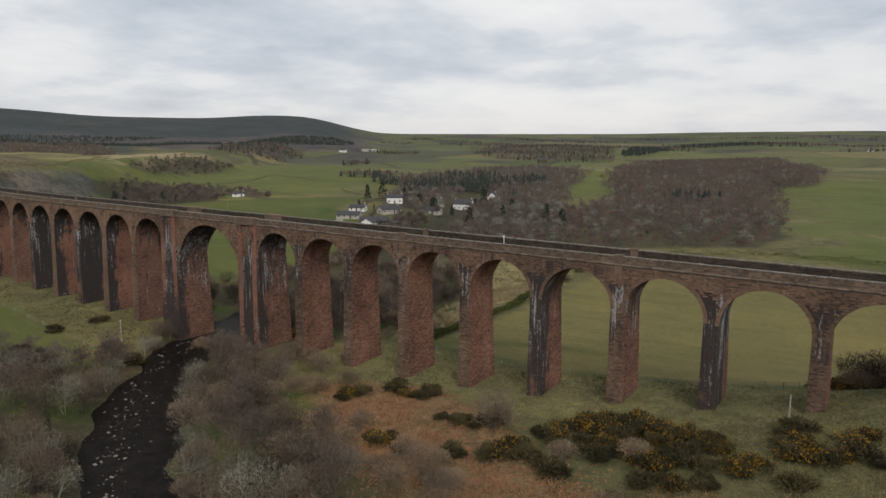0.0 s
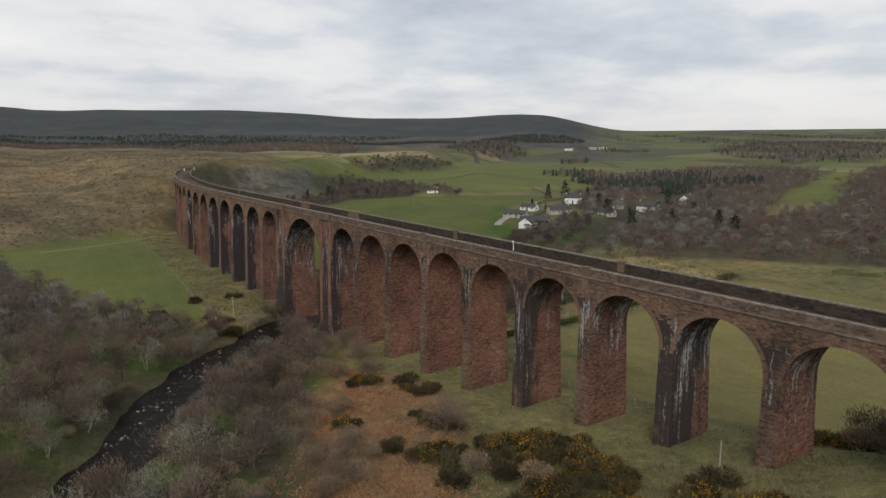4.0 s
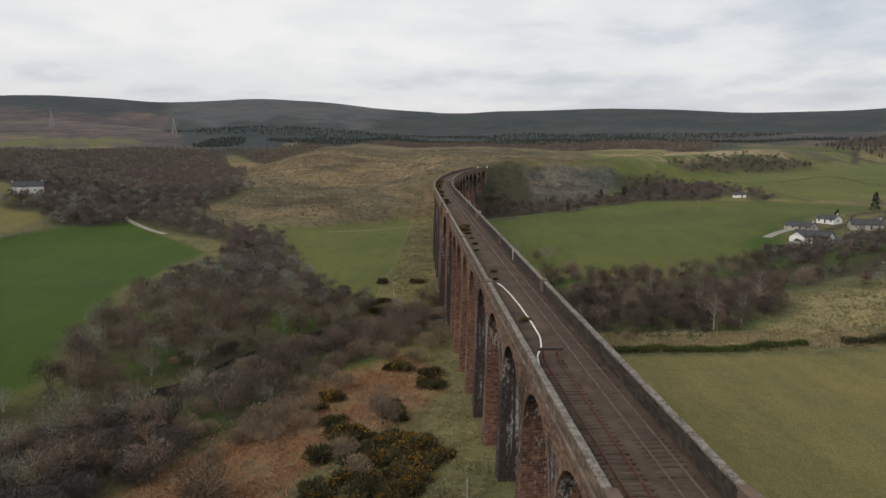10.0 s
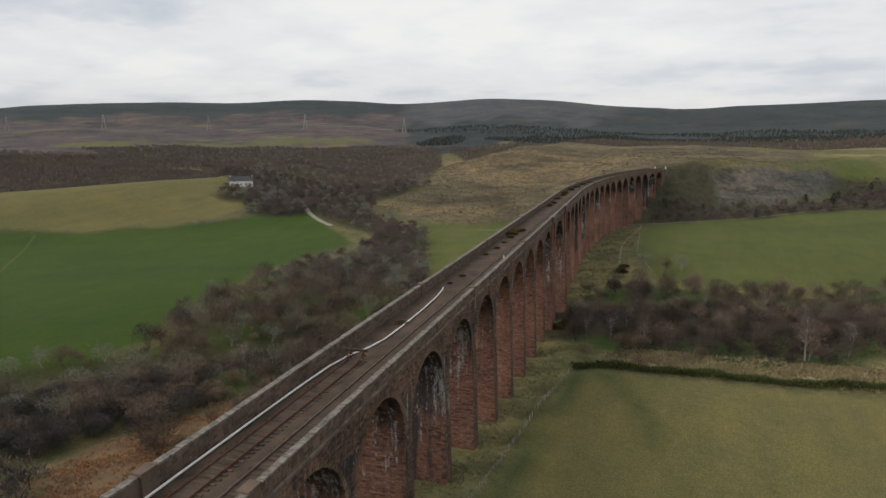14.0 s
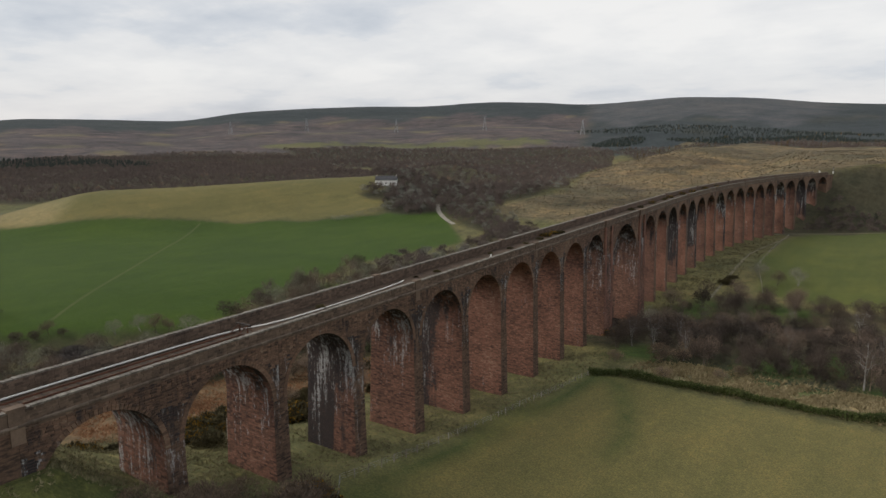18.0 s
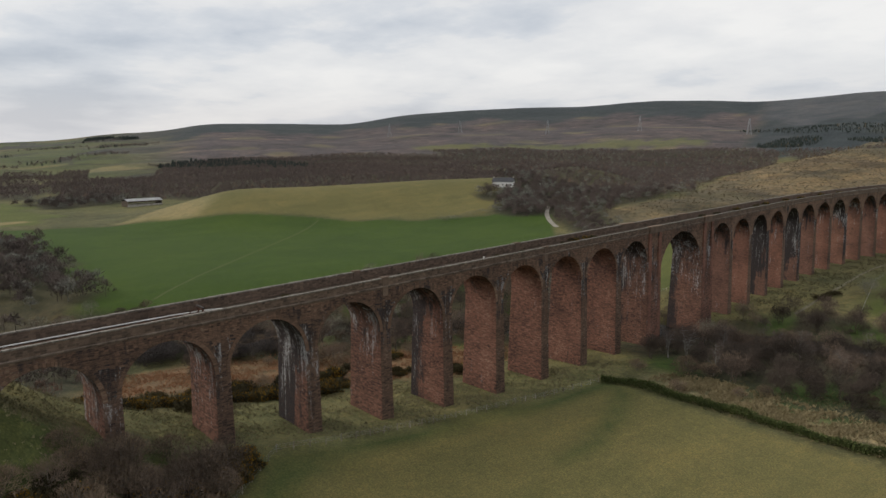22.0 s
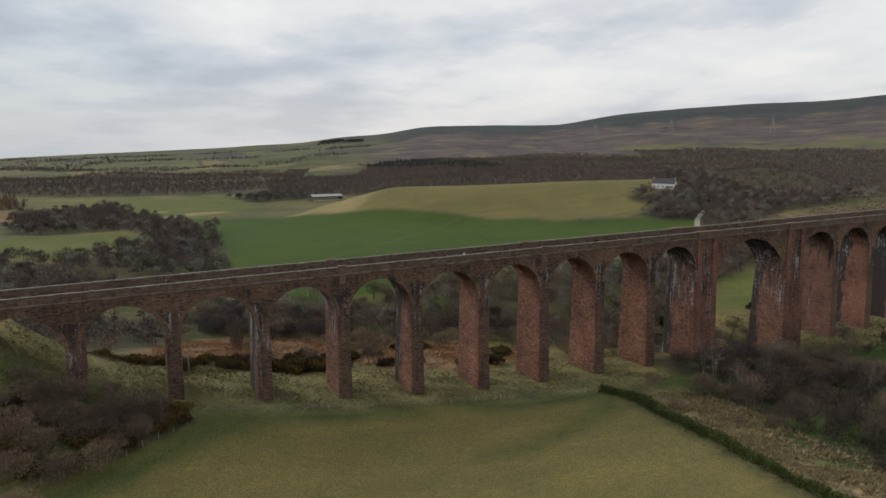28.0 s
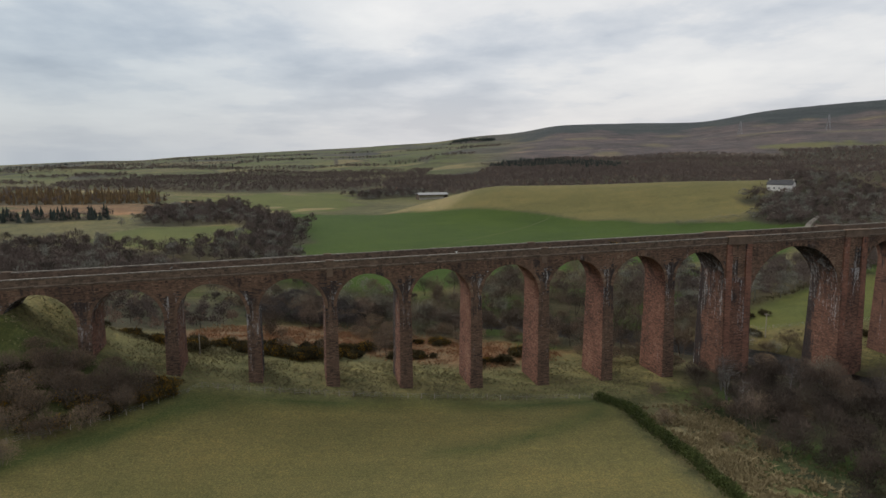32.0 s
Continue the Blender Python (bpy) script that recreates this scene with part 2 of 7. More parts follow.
M["rail"] = surface("worn_rail", two_tone((0.10, 0.065, 0.05), (0.20, 0.15, 0.12), 1.5), 0.5, 0.3)
M["sleeper"] = surface("old_timber_sleeper", two_tone((0.03, 0.022, 0.018), (0.10, 0.075, 0.06), 1.5, 8, (0.3, 0.7), piece=0.3), 0.9, bump=(0.6, 0.02))
M["pipe"] = surface("white_plastic_pipe", two_tone((0.62, 0.6, 0.56), (0.78, 0.77, 0.74), 2.0), 0.5)
M["timber"] = surface("grey_weathered_timber", two_tone((0.18, 0.16, 0.13), (0.38, 0.34, 0.29), 3.0, piece=0.3), 0.9, bump=(0.4, 0.01))
M["iron"] = surface("dark_painted_iron", two_tone((0.02, 0.017, 0.015), (0.06, 0.045, 0.035), 2.0), 0.6)
M["steel"] = surface("galvanised_steel", two_tone((0.22, 0.23, 0.24), (0.35, 0.36, 0.37), 2.0), 0.5, 0.6)
M["white"] = surface("white_render_wall", two_tone((0.58, 0.57, 0.54), (0.78, 0.77, 0.75), 0.5), 0.9)
M["greywall"] = surface("grey_harled_wall", two_tone((0.28, 0.26, 0.23), (0.46, 0.43, 0.38), 0.5), 0.9)
M["slate"] = surface("dark_slate", two_tone((0.028, 0.028, 0.031), (0.075, 0.075, 0.08), 0.8), 0.7)
M["glass"] = surface("window_glass", lambda n, p: ((0.02, 0.023, 0.028), None), 0.08)
M["tin"] = surface("corrugated_roof_sheet", two_tone((0.22, 0.22, 0.22), (0.36, 0.36, 0.355), 0.3), 0.6)
M["brownwood"] = surface("brown_boarding", two_tone((0.05, 0.04, 0.03), (0.11, 0.085, 0.06), 1.0), 0.9)
M["rock"] = surface("river_stone", two_tone((0.04, 0.034, 0.029), (0.21, 0.18, 0.155), 1.0, island=0.5), 0.8)
M["bark"] = surface("grey_bark", two_tone((0.055, 0.045, 0.036), (0.15, 0.13, 0.105), 1.2, piece=0.3), 0.95)
M["bark_pale"] = surface("lichened_grey_bark", two_tone((0.14, 0.135, 0.115), (0.34, 0.325, 0.28), 1.2, piece=0.3), 0.95)
M["birch"] = surface("pale_birch_bark", two_tone((0.11, 0.10, 0.09), (0.26, 0.245, 0.22), 1.2, piece=0.2), 0.9)


def twig(name, a, b):
    return surface(name, two_tone(a, b, 0.16, 14, (0.28, 0.72), island=0.3, piece=0.45), 0.95)


M["twig_brown"] = twig("brown_bare_twigs", (0.078, 0.057, 0.042), (0.198, 0.146, 0.108))
M["twig_dark"] = twig("dark_bare_twigs", (0.034, 0.027, 0.021), (0.090, 0.068, 0.054))
M["twig_purple"] = twig("purple_birch_twigs", (0.060, 0.046, 0.039), (0.146, 0.110, 0.090))
M["twig_grey"] = twig("lichened_grey_twigs", (0.098, 0.094, 0.070), (0.250, 0.238, 0.178))
M["twig_warm"] = twig("warm_brown_twigs", (0.110, 0.079, 0.053), (0.255, 0.187, 0.125))
M["twig_thorn"] = twig("grey_purple_thorn_twigs", (0.040, 0.035, 0.033), (0.104, 0.090, 0.084))


def haze_of_twigs(name, a, b):
    """Bare crowns seen from far off: even in tone, with slow drifts from tree to tree and stand to stand."""
    def build(n, place):
        stand = n.noise(place, 0.018, 3.0)
        tree = n.noise(place, 0.13, 3.0)
        own = n.add("ShaderNodeNewGeometry").outputs["Random Per Island"]
        both = n.math("ADD", n.math("MULTIPLY", stand, 0.45), n.math("MULTIPLY", tree, 0.45))
        both = n.math("ADD", both, n.math("MULTIPLY", own, 0.10))
        return n.ramp(both, (0.30, a), (0.70, b)), None
    return surface(name, build, 1.0)


M["soft_brown"] = haze_of_twigs("brown_crowns", (0.080, 0.065, 0.058), (0.173, 0.136, 0.116))
M["soft_purple"] = haze_of_twigs("purple_brown_crowns", (0.080, 0.063, 0.056), (0.156, 0.121, 0.106))
M["soft_grey"] = haze_of_twigs("lichen_grey_crowns", (0.125, 0.122, 0.105), (0.248, 0.241, 0.206))
M["soft_warm"] = haze_of_twigs("warm_brown_crowns", (0.131, 0.091, 0.071), (0.253, 0.176, 0.136))
M["soft_dark"] = haze_of_twigs("dark_crowns", (0.052, 0.044, 0.039), (0.107, 0.086, 0.073))
M["soft_rust"] = haze_of_twigs("rusty_birch_crowns", (0.100, 0.068, 0.054), (0.192, 0.132, 0.106))
M["soft_fir"] = haze_of_twigs("blue_green_conifers", (0.022, 0.029, 0.025), (0.044, 0.054, 0.045))
M["straw_tuft"] = twig("straw_tussocks", (0.20, 0.16, 0.085), (0.44, 0.36, 0.21))
M["needles"] = twig("dark_conifer_needles", (0.012, 0.018, 0.013), (0.032, 0.042, 0.026))
M["larch"] = twig("tawny_larch_twigs", (0.09, 0.06, 0.03), (0.19, 0.13, 0.065))
M["gorse"] = twig("gorse_foliage", (0.030, 0.026, 0.012), (0.088, 0.072, 0.032))
M["bloom"] = twig("yellow_gorse_flowers", (0.16, 0.085, 0.008), (0.36, 0.20, 0.016))
M["hedge"] = twig("green_hedge_leaves", (0.024, 0.034, 0.010), (0.082, 0.100, 0.028))
M["heath"] = twig("dark_heather_tufts", (0.055, 0.047, 0.03), (0.125, 0.10, 0.062))
M["tuft"] = twig("bleached_grass_tufts", (0.10, 0.09, 0.045), (0.25, 0.22, 0.125))


def ground_colour(n, place):
    land = n.add("ShaderNodeAttribute", attribute_name="land")
    rough = land.outputs["Alpha"]
    wide = n.noise(place, 0.010, 5.0, 0.6)
    mid = n.noise(place, 0.07, 5.0, 0.65)
    fine = n.noise(place, 0.8, 5.0, 0.7)
    vary = n.math("ADD", n.math("MULTIPLY", wide, 0.30), n.math("ADD", n.math("MULTIPLY", mid, 0.30), n.math("MULTIPLY", fine, 0.40)))
    mottle = n.mix(1.0, land.outputs["Color"], n.ramp(vary, (0.34, (0.58, 0.66, 0.62)), (0.47, (0.96, 1.0, 0.96)), (0.55, (1.16, 1.1, 1.04)), (0.66, (1.55, 1.4, 1.25))), "MULTIPLY")
    # far off the land is a patchwork of small fields and woods with hedges between
    quilt = n.add("ShaderNodeAttribute", attribute_name="quilt").outputs["Fac"]
    flat = n.scaled(place, 0.0046, 0.0062, 0.0)
    cell = n.add("ShaderNodeTexVoronoi")
    cell.inputs["Scale"].default_value = 1.0
    n.link(flat, cell.inputs["Vector"])
    rim = n.add("ShaderNodeTexVoronoi", feature="DISTANCE_TO_EDGE")
    rim.inputs["Scale"].default_value = 1.0
    n.link(flat, rim.inputs["Vector"])
    tone = n.add("ShaderNodeSeparateColor")
    n.link(cell.outputs["Color"], tone.inputs[0])
    crop = n.ramp(tone.outputs[0], (0.0, (0.066, 0.078, 0.032)), (0.20, (0.078, 0.088, 0.036)), (0.21, (0.056, 0.053, 0.048)), (0.30, (0.060, 0.056, 0.050)), (0.31, (0.084, 0.098, 0.036)), (0.52, (0.105, 0.112, 0.046)), (0.53, (0.150, 0.132, 0.066)), (0.64, (0.125, 0.118, 0.060)), (0.65, (0.042, 0.050, 0.044)), (0.76, (0.066, 0.062, 0.060)), (0.77, (0.066, 0.090, 0.026)), (1.0, (0.092, 0.104, 0.040)))
    ragged = n.math("ADD", rim.outputs["Distance"], n.math("MULTIPLY", n.math("SUBTRACT", mid, 0.5), 0.05))
    crop = n.mix(n.ramp(ragged, (0.012, 1.0), (0.028, 0.0)), crop, (0.045, 0.043, 0.036))
    mottle = n.mix(quilt, mottle, crop)
    col = n.mix(n.math("ADD", n.math("MULTIPLY", rough, 0.4), 0.6), land.outputs["Color"], mottle)
    # old furrows and wheel marks, wandering and broken
    warp = n.noise(place, 0.02, 3.0)
    sweep = n.noise(n.scaled(place, 0.03, 0.16, 0.05), 1.0, 6.0, 0.7)
    sweep = n.math("ADD", n.math("MULTIPLY", sweep, 0.6), n.math("MULTIPLY", warp, 0.4))
    col = n.mix(1.0, col, n.ramp(sweep, (0.40, (0.88, 0.91, 0.88)), (0.5, (1.0, 1.0, 1.0)), (0.6, (1.12, 1.09, 1.05))), "MULTIPLY")
    blade = n.noise(n.scaled(place, 1.0, 1.0, 0.3), 3.0, 5.0, 0.8)
    col = n.mix(1.0, col, n.ramp(blade, (0.38, (0.72, 0.74, 0.72)), (0.5, (1.0, 1.0, 1.0)), (0.62, (1.36, 1.32, 1.22))), "MULTIPLY")
    clump = n.noise(place, 0.25, 6.0, 0.78)
    tuft = n.math("MULTIPLY", n.ramp(clump, (0.48, 0.0), (0.58, 1.0)), rough)
    col = n.mix(n.math("MULTIPLY", tuft, 0.7), col, n.mix(1.0, col, (0.42, 0.46, 0.40), "MULTIPLY"))
    pale = n.math("MULTIPLY", n.ramp(n.noise(place, 0.45, 6.0, 0.8), (0.53, 0.0), (0.62, 1.0)), rough)
    col = n.mix(n.math("MULTIPLY", pale, 0.6), col, n.mix(1.0, col, (1.75, 1.65, 1.5), "MULTIPLY"))
    broad = n.math("MULTIPLY", n.ramp(n.noise(place, 0.017, 6.0, 0.7), (0.45, 0.0), (0.60, 1.0)), rough)
    col = n.mix(n.math("MULTIPLY", broad, 0.5), col, n.mix(1.0, col, (0.55, 0.55, 0.55), "MULTIPLY"))
    swell = n.noise(n.scaled(place, 1.0, 1.0, 2.5), 0.0045, 8.0, 0.68)
    col = n.mix(n.math("MULTIPLY", rough, 0.9), col, n.mix(1.0, col, n.ramp(swell, (0.36, (0.62, 0.66, 0.70)), (0.5, (1.0, 0.98, 0.98)), (0.64, (1.5, 1.32, 1.2))), "MULTIPLY"))
    wild = n.ramp(rough, (0.84, 0.0), (0.88, 1.0))
    bleach = n.math("MULTIPLY", n.ramp(n.noise(n.scaled(place, 1.0, 1.0, 6.0), 0.011, 7.0, 0.72), (0.53, 0.0), (0.60, 1.0)), wild)
    col = n.mix(n.math("MULTIPLY", bleach, 0.5), col, n.mix(1.0, col, (1.9, 1.7, 1.5), "MULTIPLY"))
    burnt = n.math("MULTIPLY", n.ramp(n.noise(n.scaled(place, 1.0, 1.0, 5.0), 0.02, 7.0, 0.72), (0.54, 0.0), (0.60, 1.0)), wild)
    col = n.mix(n.math("MULTIPLY", burnt, 0.7), col, n.mix(1.0, col, (0.45, 0.45, 0.48), "MULTIPLY"))
    return col, n.math("ADD", fine, n.math("MULTIPLY", blade, 0.5))


M["ground"] = surface("grass_and_heath", ground_colour, 1.0, bump=(0.6, 0.4))
M["dirt"] = surface("trodden_earth", two_tone((0.10, 0.09, 0.055), (0.22, 0.195, 0.13), 0.6), 0.95, bump=(0.5, 0.05))
M["worn_grass"] = surface("thin_worn_grass", two_tone((0.048, 0.068, 0.014), (0.075, 0.090, 0.026), 0.5), 0.95, bump=(0.4, 0.05))
M["track"] = surface("gravel_track", two_tone((0.17, 0.155, 0.13), (0.33, 0.30, 0.26), 0.6), 0.95, bump=(0.5, 0.05))


def water_colour(n, place):
    return n.ramp(n.noise(n.scaled(place, 1, 1, 1), 0.4, 4.0), (0.4, (0.006, 0.005, 0.004)), (0.6, (0.014, 0.011, 0.009))), n.noise(place, 1.6, 5.0, 0.7)


M["water"] = surface("peaty_river_water", water_colour, 0.4, bump=(0.8, 0.2))
M["water"].node_tree.nodes["Principled BSDF"].inputs["Specular IOR Level"].default_value = 0.05
M["bracken"] = twig("dead_bracken_fronds", (0.13, 0.062, 0.032), (0.30, 0.16, 0.085))
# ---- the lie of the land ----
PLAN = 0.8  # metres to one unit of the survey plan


def smooth(a, b, x):
    k = np.clip((x - a) / (b - a), 0.0, 1.0)
    return k * k * (3 - 2 * k)


def seg_dist(x, y, pts):
    """The distance of (x, y) from a broken line."""
    best = np.full(np.shape(x), 1e9)
    for (ax, ay), (bx, by) in zip(pts, pts[1:]):
        dx, dy = bx - ax, by - ay
        k = np.clip(((x - ax) * dx + (y - ay) * dy) / (dx * dx + dy * dy), 0, 1)
        best = np.minimum(best, np.hypot(x - ax - k * dx, y - ay - k * dy))
    return best


RIVER = [(60, -90), (-20, -10), (-75, 28), (-118, 56), (-146, 71), (-170, 90), (-193, 115), (-206, 138), (-226, 180), (-236, 240), (-262, 330), (-330, 450), (-420, 620)]


SKYLINE = [(-30, 1.4), (4, 1.4), (16, 1.5), (22, 1.45), (32, 1.55), (40, 1.6), (44.3, 1.62), (47, 2.35), (49.9, 3.05), (53.5, 3.14), (58, 2.82), (63.5, 2.78), (66.3, 2.74), (71, 3.05), (77, 3.28), (82, 3.15), (87.7, 3.1), (92, 3.12), (96.3, 3.38), (101, 3.9), (106.5, 4.12), (110.5, 3.82), (114, 3.6), (118.5, 3.85), (122.9, 3.9), (127.7, 3.52), (133, 3.5), (138.2, 3.27), (143.5, 2.9), (148.3, 2.06), (154, 2.1), (160, 2.02), (164, 1.3), (167, 1.15), (171, 0.57), (178, 0.2), (186.4, -0.2), (193.5, -0.6), (195.7, -0.9), (198.3, -0.82), (206, -1.25), (250, -1.25), (330, 1.4), (400, 1.4)]


def skyline(az):
    """The height of the far hills over the eye, in degrees, by compass."""
    a, e = np.array([p[0] for p in SKYLINE], float), np.array([p[1] for p in SKYLINE])
    return sum(np.interp(az + d, a, e) for d in (-1.2, -0.6, 0, 0.6, 1.2)) / 5


def terrain(x, y):
    """The height of the ground, in metres."""
    x, y = np.asarray(x, float) / PLAN, np.asarray(y, float) / PLAN
    # the valley floor and the bank at the near end
    nose = x - 1.5 * np.maximum(0, y - 150) - 1.1 * np.maximum(0, 124 - y)
    h = -4.5 + 10.6 * np.exp(np.minimum((nose - 3) / 21, 0.70)) + 6 * smooth(-110, -10, nose)
    h = h + 6.0 * smooth(80, -40, y) + 11 * smooth(200, 440, y) * (1 - smooth(1500, 2500, y))
    h = h + 4.0 * smooth(-250, -400, x)
    d = seg_dist(x, y, RIVER)
    d = np.abs(d + 1.5 * np.sin(x / 5.1 + 1.3 * np.sin(y / 4.3)) + 1.0 * np.sin(y / 3.7 + x / 8.0))
    h = h - 2.6 * np.exp(-(d / 40) ** 2) - 4.5 * np.exp(-(d / 11) ** 2)
    # the moor at the far end, and the bank below the railway
    east = -(x + 472) * 0.76 - (y - 136) * 0.65
    front = -(x + 350 + 0.4 * (y - 6))
    moor = 18 * smooth(0, 170, front) + 26 * smooth(170, 700, front)
    moor = np.minimum(np.minimum(moor + 30 * smooth(110, 190, front) * smooth(40, 150, y), 44), 46 * smooth(4, 80, east) * (1 - 0.45 * smooth(170, 400, y)))
    away = 1 - smooth(1100, 2300, np.hypot(x + 60, y - 140))
    hag = np.sin(x / 17 + 1.9 * np.sin(y / 31)) * np.sin(y / 14 + 1.3 * np.cos(x / 23))
    h = h + (moor + 1.6 * hag * smooth(2, 12, moor)) * smooth(-210, -40, y) * away
    # the ridge of the upper pasture
    h = h + 25 * np.exp(-(seg_dist(x, y, [(-620, -270), (-450, -225), (-210, -290)]) / 75) ** 2)
    # the slow rise outwards and the far hills
    r = np.hypot(x + 60, y - 140)
    az = np.degrees(np.arctan2(-(x + 20), y - 140)) % 360
    low = 1 - smooth(146, 176, az) * (1 - smooth(250, 350, az))
    h = h + (16 * smooth(420, 900, r) + 16 * smooth(900, 2000, r)) * (0.25 + 0.75 * low)
    top = 70 + np.tan(np.radians(skyline(az))) * 4600 - 38 * (0.25 + 0.75 * low)
    far = 0.30 * smooth(1300, 2700, r) + 0.70 * smooth(2500, 4600, r)
    h = h + top * far
    roll = np.sin(x / 61 + 1.3 * np.sin(y / 97)) * np.sin(y / 73 + np.cos(x / 113))
    slow = np.sin(x / 190 + 1.3 * np.sin(y / 310)) * np.sin(y / 230 + np.cos(x / 340))
    h = h + roll * (0.5 + 4 * smooth(500, 1500, r) * (1 - smooth(1800, 2600, r))) + 9 * slow * smooth(1500, 2300, r) * (1 - smooth(3000, 4000, r))
    return h * PLAN


# ---- mesh helpers ----


def mesh_of(name, verts, faces, mats, index=None, smooth_shade=False):
    """A mesh from arrays; faces all have the same number of corners."""
    v, f = np.asarray(verts, np.float32), np.asarray(faces, np.int32)
    me = bpy.data.meshes.new(name)
    me.vertices.add(len(v))
    me.vertices.foreach_set("co", v.ravel())
    me.loops.add(f.size)
    me.loops.foreach_set("vertex_index", f.ravel())
    me.polygons.add(len(f))
    me.polygons.foreach_set("loop_start", np.arange(len(f), dtype=np.int32) * f.shape[1])
    for m in mats:
        me.materials.append(m)
    if index is not None:
        me.polygons.foreach_set("material_index", np.asarray(index, np.int32))
    me.polygons.foreach_set("use_smooth", np.full(len(f), smooth_shade))
    me.update(calc_edges=True)
    return me


def put(name, me, parent=None, at=None, label="", category="", kind="", group=""):
    ob = new(name, me)
    if parent is not None:
        ob.parent = parent
    if at is not None:
        ob.matrix_basis = at
    return tagged(ob, label, category, group, kind)


def box_arrays(boxes):
    """Vertices and quads of many boxes (x0, x1, y0, y1, z0, z1)."""
    b = np.asarray(boxes, float)
    cx = b[:, [0, 1, 1, 0, 0, 1, 1, 0]]
    cy = b[:, [2, 2, 3, 3, 2, 2, 3, 3]]
    cz = b[:, [4, 4, 4, 4, 5, 5, 5, 5]]
    v = np.stack([cx, cy, cz], -1).reshape(-1, 3)
    q = np.array([(0, 3, 2, 1), (4, 5, 6, 7), (0, 1, 5, 4), (1, 2, 6, 5), (2, 3, 7, 6), (3, 0, 4, 7)])
    f = (np.arange(len(b))[:, None, None] * 8 + q[None]).reshape(-1, 4)
    return v, f


def box_mesh(name, boxes, mat, rounded=0.0):
    if not rounded:
        return mesh_of(name, *box_arrays(boxes), [mat])
    bm = bmesh.new()
    v, f = box_arrays(boxes)
    vs = [bm.verts.new(p) for p in v]
    for q in f:
        bm.faces.new([vs[i] for i in q])
    bmesh.ops.bevel(bm, geom=bm.edges[:], offset=rounded, segments=1, affect="EDGES")
    me = bpy.data.meshes.new(name)
    bm.to_mesh(me)
    bm.free()
    me.materials.append(mat)
    return me


def tube(points, radii, sides=6):
    """A tapered tube along points, as arrays."""
    p = np.asarray(points, float)
    vs, fs = [], []
    for i in range(len(p)):
        way = p[min(i + 1, len(p) - 1)] - p[max(i - 1, 0)]
        way = way / (np.linalg.norm(way) + 1e-9)
        a = np.cross(way, (0, 0, 1) if abs(way[2]) < 0.9 else (1, 0, 0))
        a /= np.linalg.norm(a)
        b = np.cross(way, a)
        for k in range(sides):
            g = 2 * math.pi * k / sides
            vs.append(p[i] + radii[i] * (a * math.cos(g) + b * math.sin(g)))
    for i in range(len(p) - 1):
        for k in range(sides):
            j = (k + 1) % sides
            fs.append((i * sides + k, i * sides + j, (i + 1) * sides + j, (i + 1) * sides + k))
    return np.array(vs), np.array(fs)


def joined(parts):
    """Joins (verts, faces) pairs."""
    vs, fs, n = [], [], 0
    for v, f in parts:
        vs.append(v)
        fs.append(np.asarray(f) + n)
        n += len(v)
    return np.concatenate(vs), np.concatenate(fs)


# ---- the ground ----


def axis(lo, hi, step, far_lo, far_hi, grow):
    core = list(np.arange(lo, hi + step, step))
    s, up = step, core[-1]
    while up < far_hi:
        s *= grow
        up += s
        core.append(up)
    s, down, left = step, lo, []
    while down > far_lo:
        s *= grow
        down -= s
        left.append(down)
    return np.array(left[::-1] + core)


def inside(x, y, pts, feather):
    """1 inside a polygon, 0 outside, soft over feather metres."""
    p = [(a * PLAN, b * PLAN) for a, b in pts]
    hit = np.zeros(np.shape(x), bool)
    j = len(p) - 1
    for i in range(len(p)):
        (xi, yi), (xj, yj) = p[i], p[j]
        if yi != yj:
            hit ^= ((yi > y) != (yj > y)) & (x < (xj - xi) * (y - yi) / (yj - yi) + xi)
        j = i
    d = seg_dist(x, y, p + [p[0]])
    return np.clip(0.5 + np.where(hit, d, -d) / feather, 0, 1)


LAND = {  # colour and how rough the growth is
    "lea": ((0.070, 0.083, 0.020), 0.18),
    "pasture": ((0.038, 0.067, 0.0075), 0.12), "meadow": ((0.084, 0.096, 0.026), 0.16), "worn": ((0.134, 0.117, 0.044), 0.16),
    "straw": ((0.21, 0.175, 0.085), 0.45), "rough": ((0.118, 0.110, 0.050), 0.85), "bracken": ((0.185, 0.115, 0.064), 0.85),
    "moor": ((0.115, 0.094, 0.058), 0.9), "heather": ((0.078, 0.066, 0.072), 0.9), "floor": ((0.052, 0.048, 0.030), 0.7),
    # the blue in the forest and hill colours is distance haze painted in
    "lush": ((0.050, 0.088, 0.016), 0.5), "tussock": ((0.172, 0.156, 0.068), 0.75), "bank": ((0.066, 0.080, 0.028), 0.8), "damp": ((0.062, 0.076, 0.024), 0.2), "upland": ((0.102, 0.100, 0.048), 0.3), "marsh": ((0.235, 0.19, 0.11), 0.88), "scree": ((0.105, 0.098, 0.088), 0.9), "bare": ((0.25, 0.20, 0.125), 0.3), "hazy_forest": ((0.033, 0.042, 0.048), 0.7), "far_wood": ((0.062, 0.060, 0.058), 0.6), "hill": ((0.066, 0.070, 0.080), 0.6)}

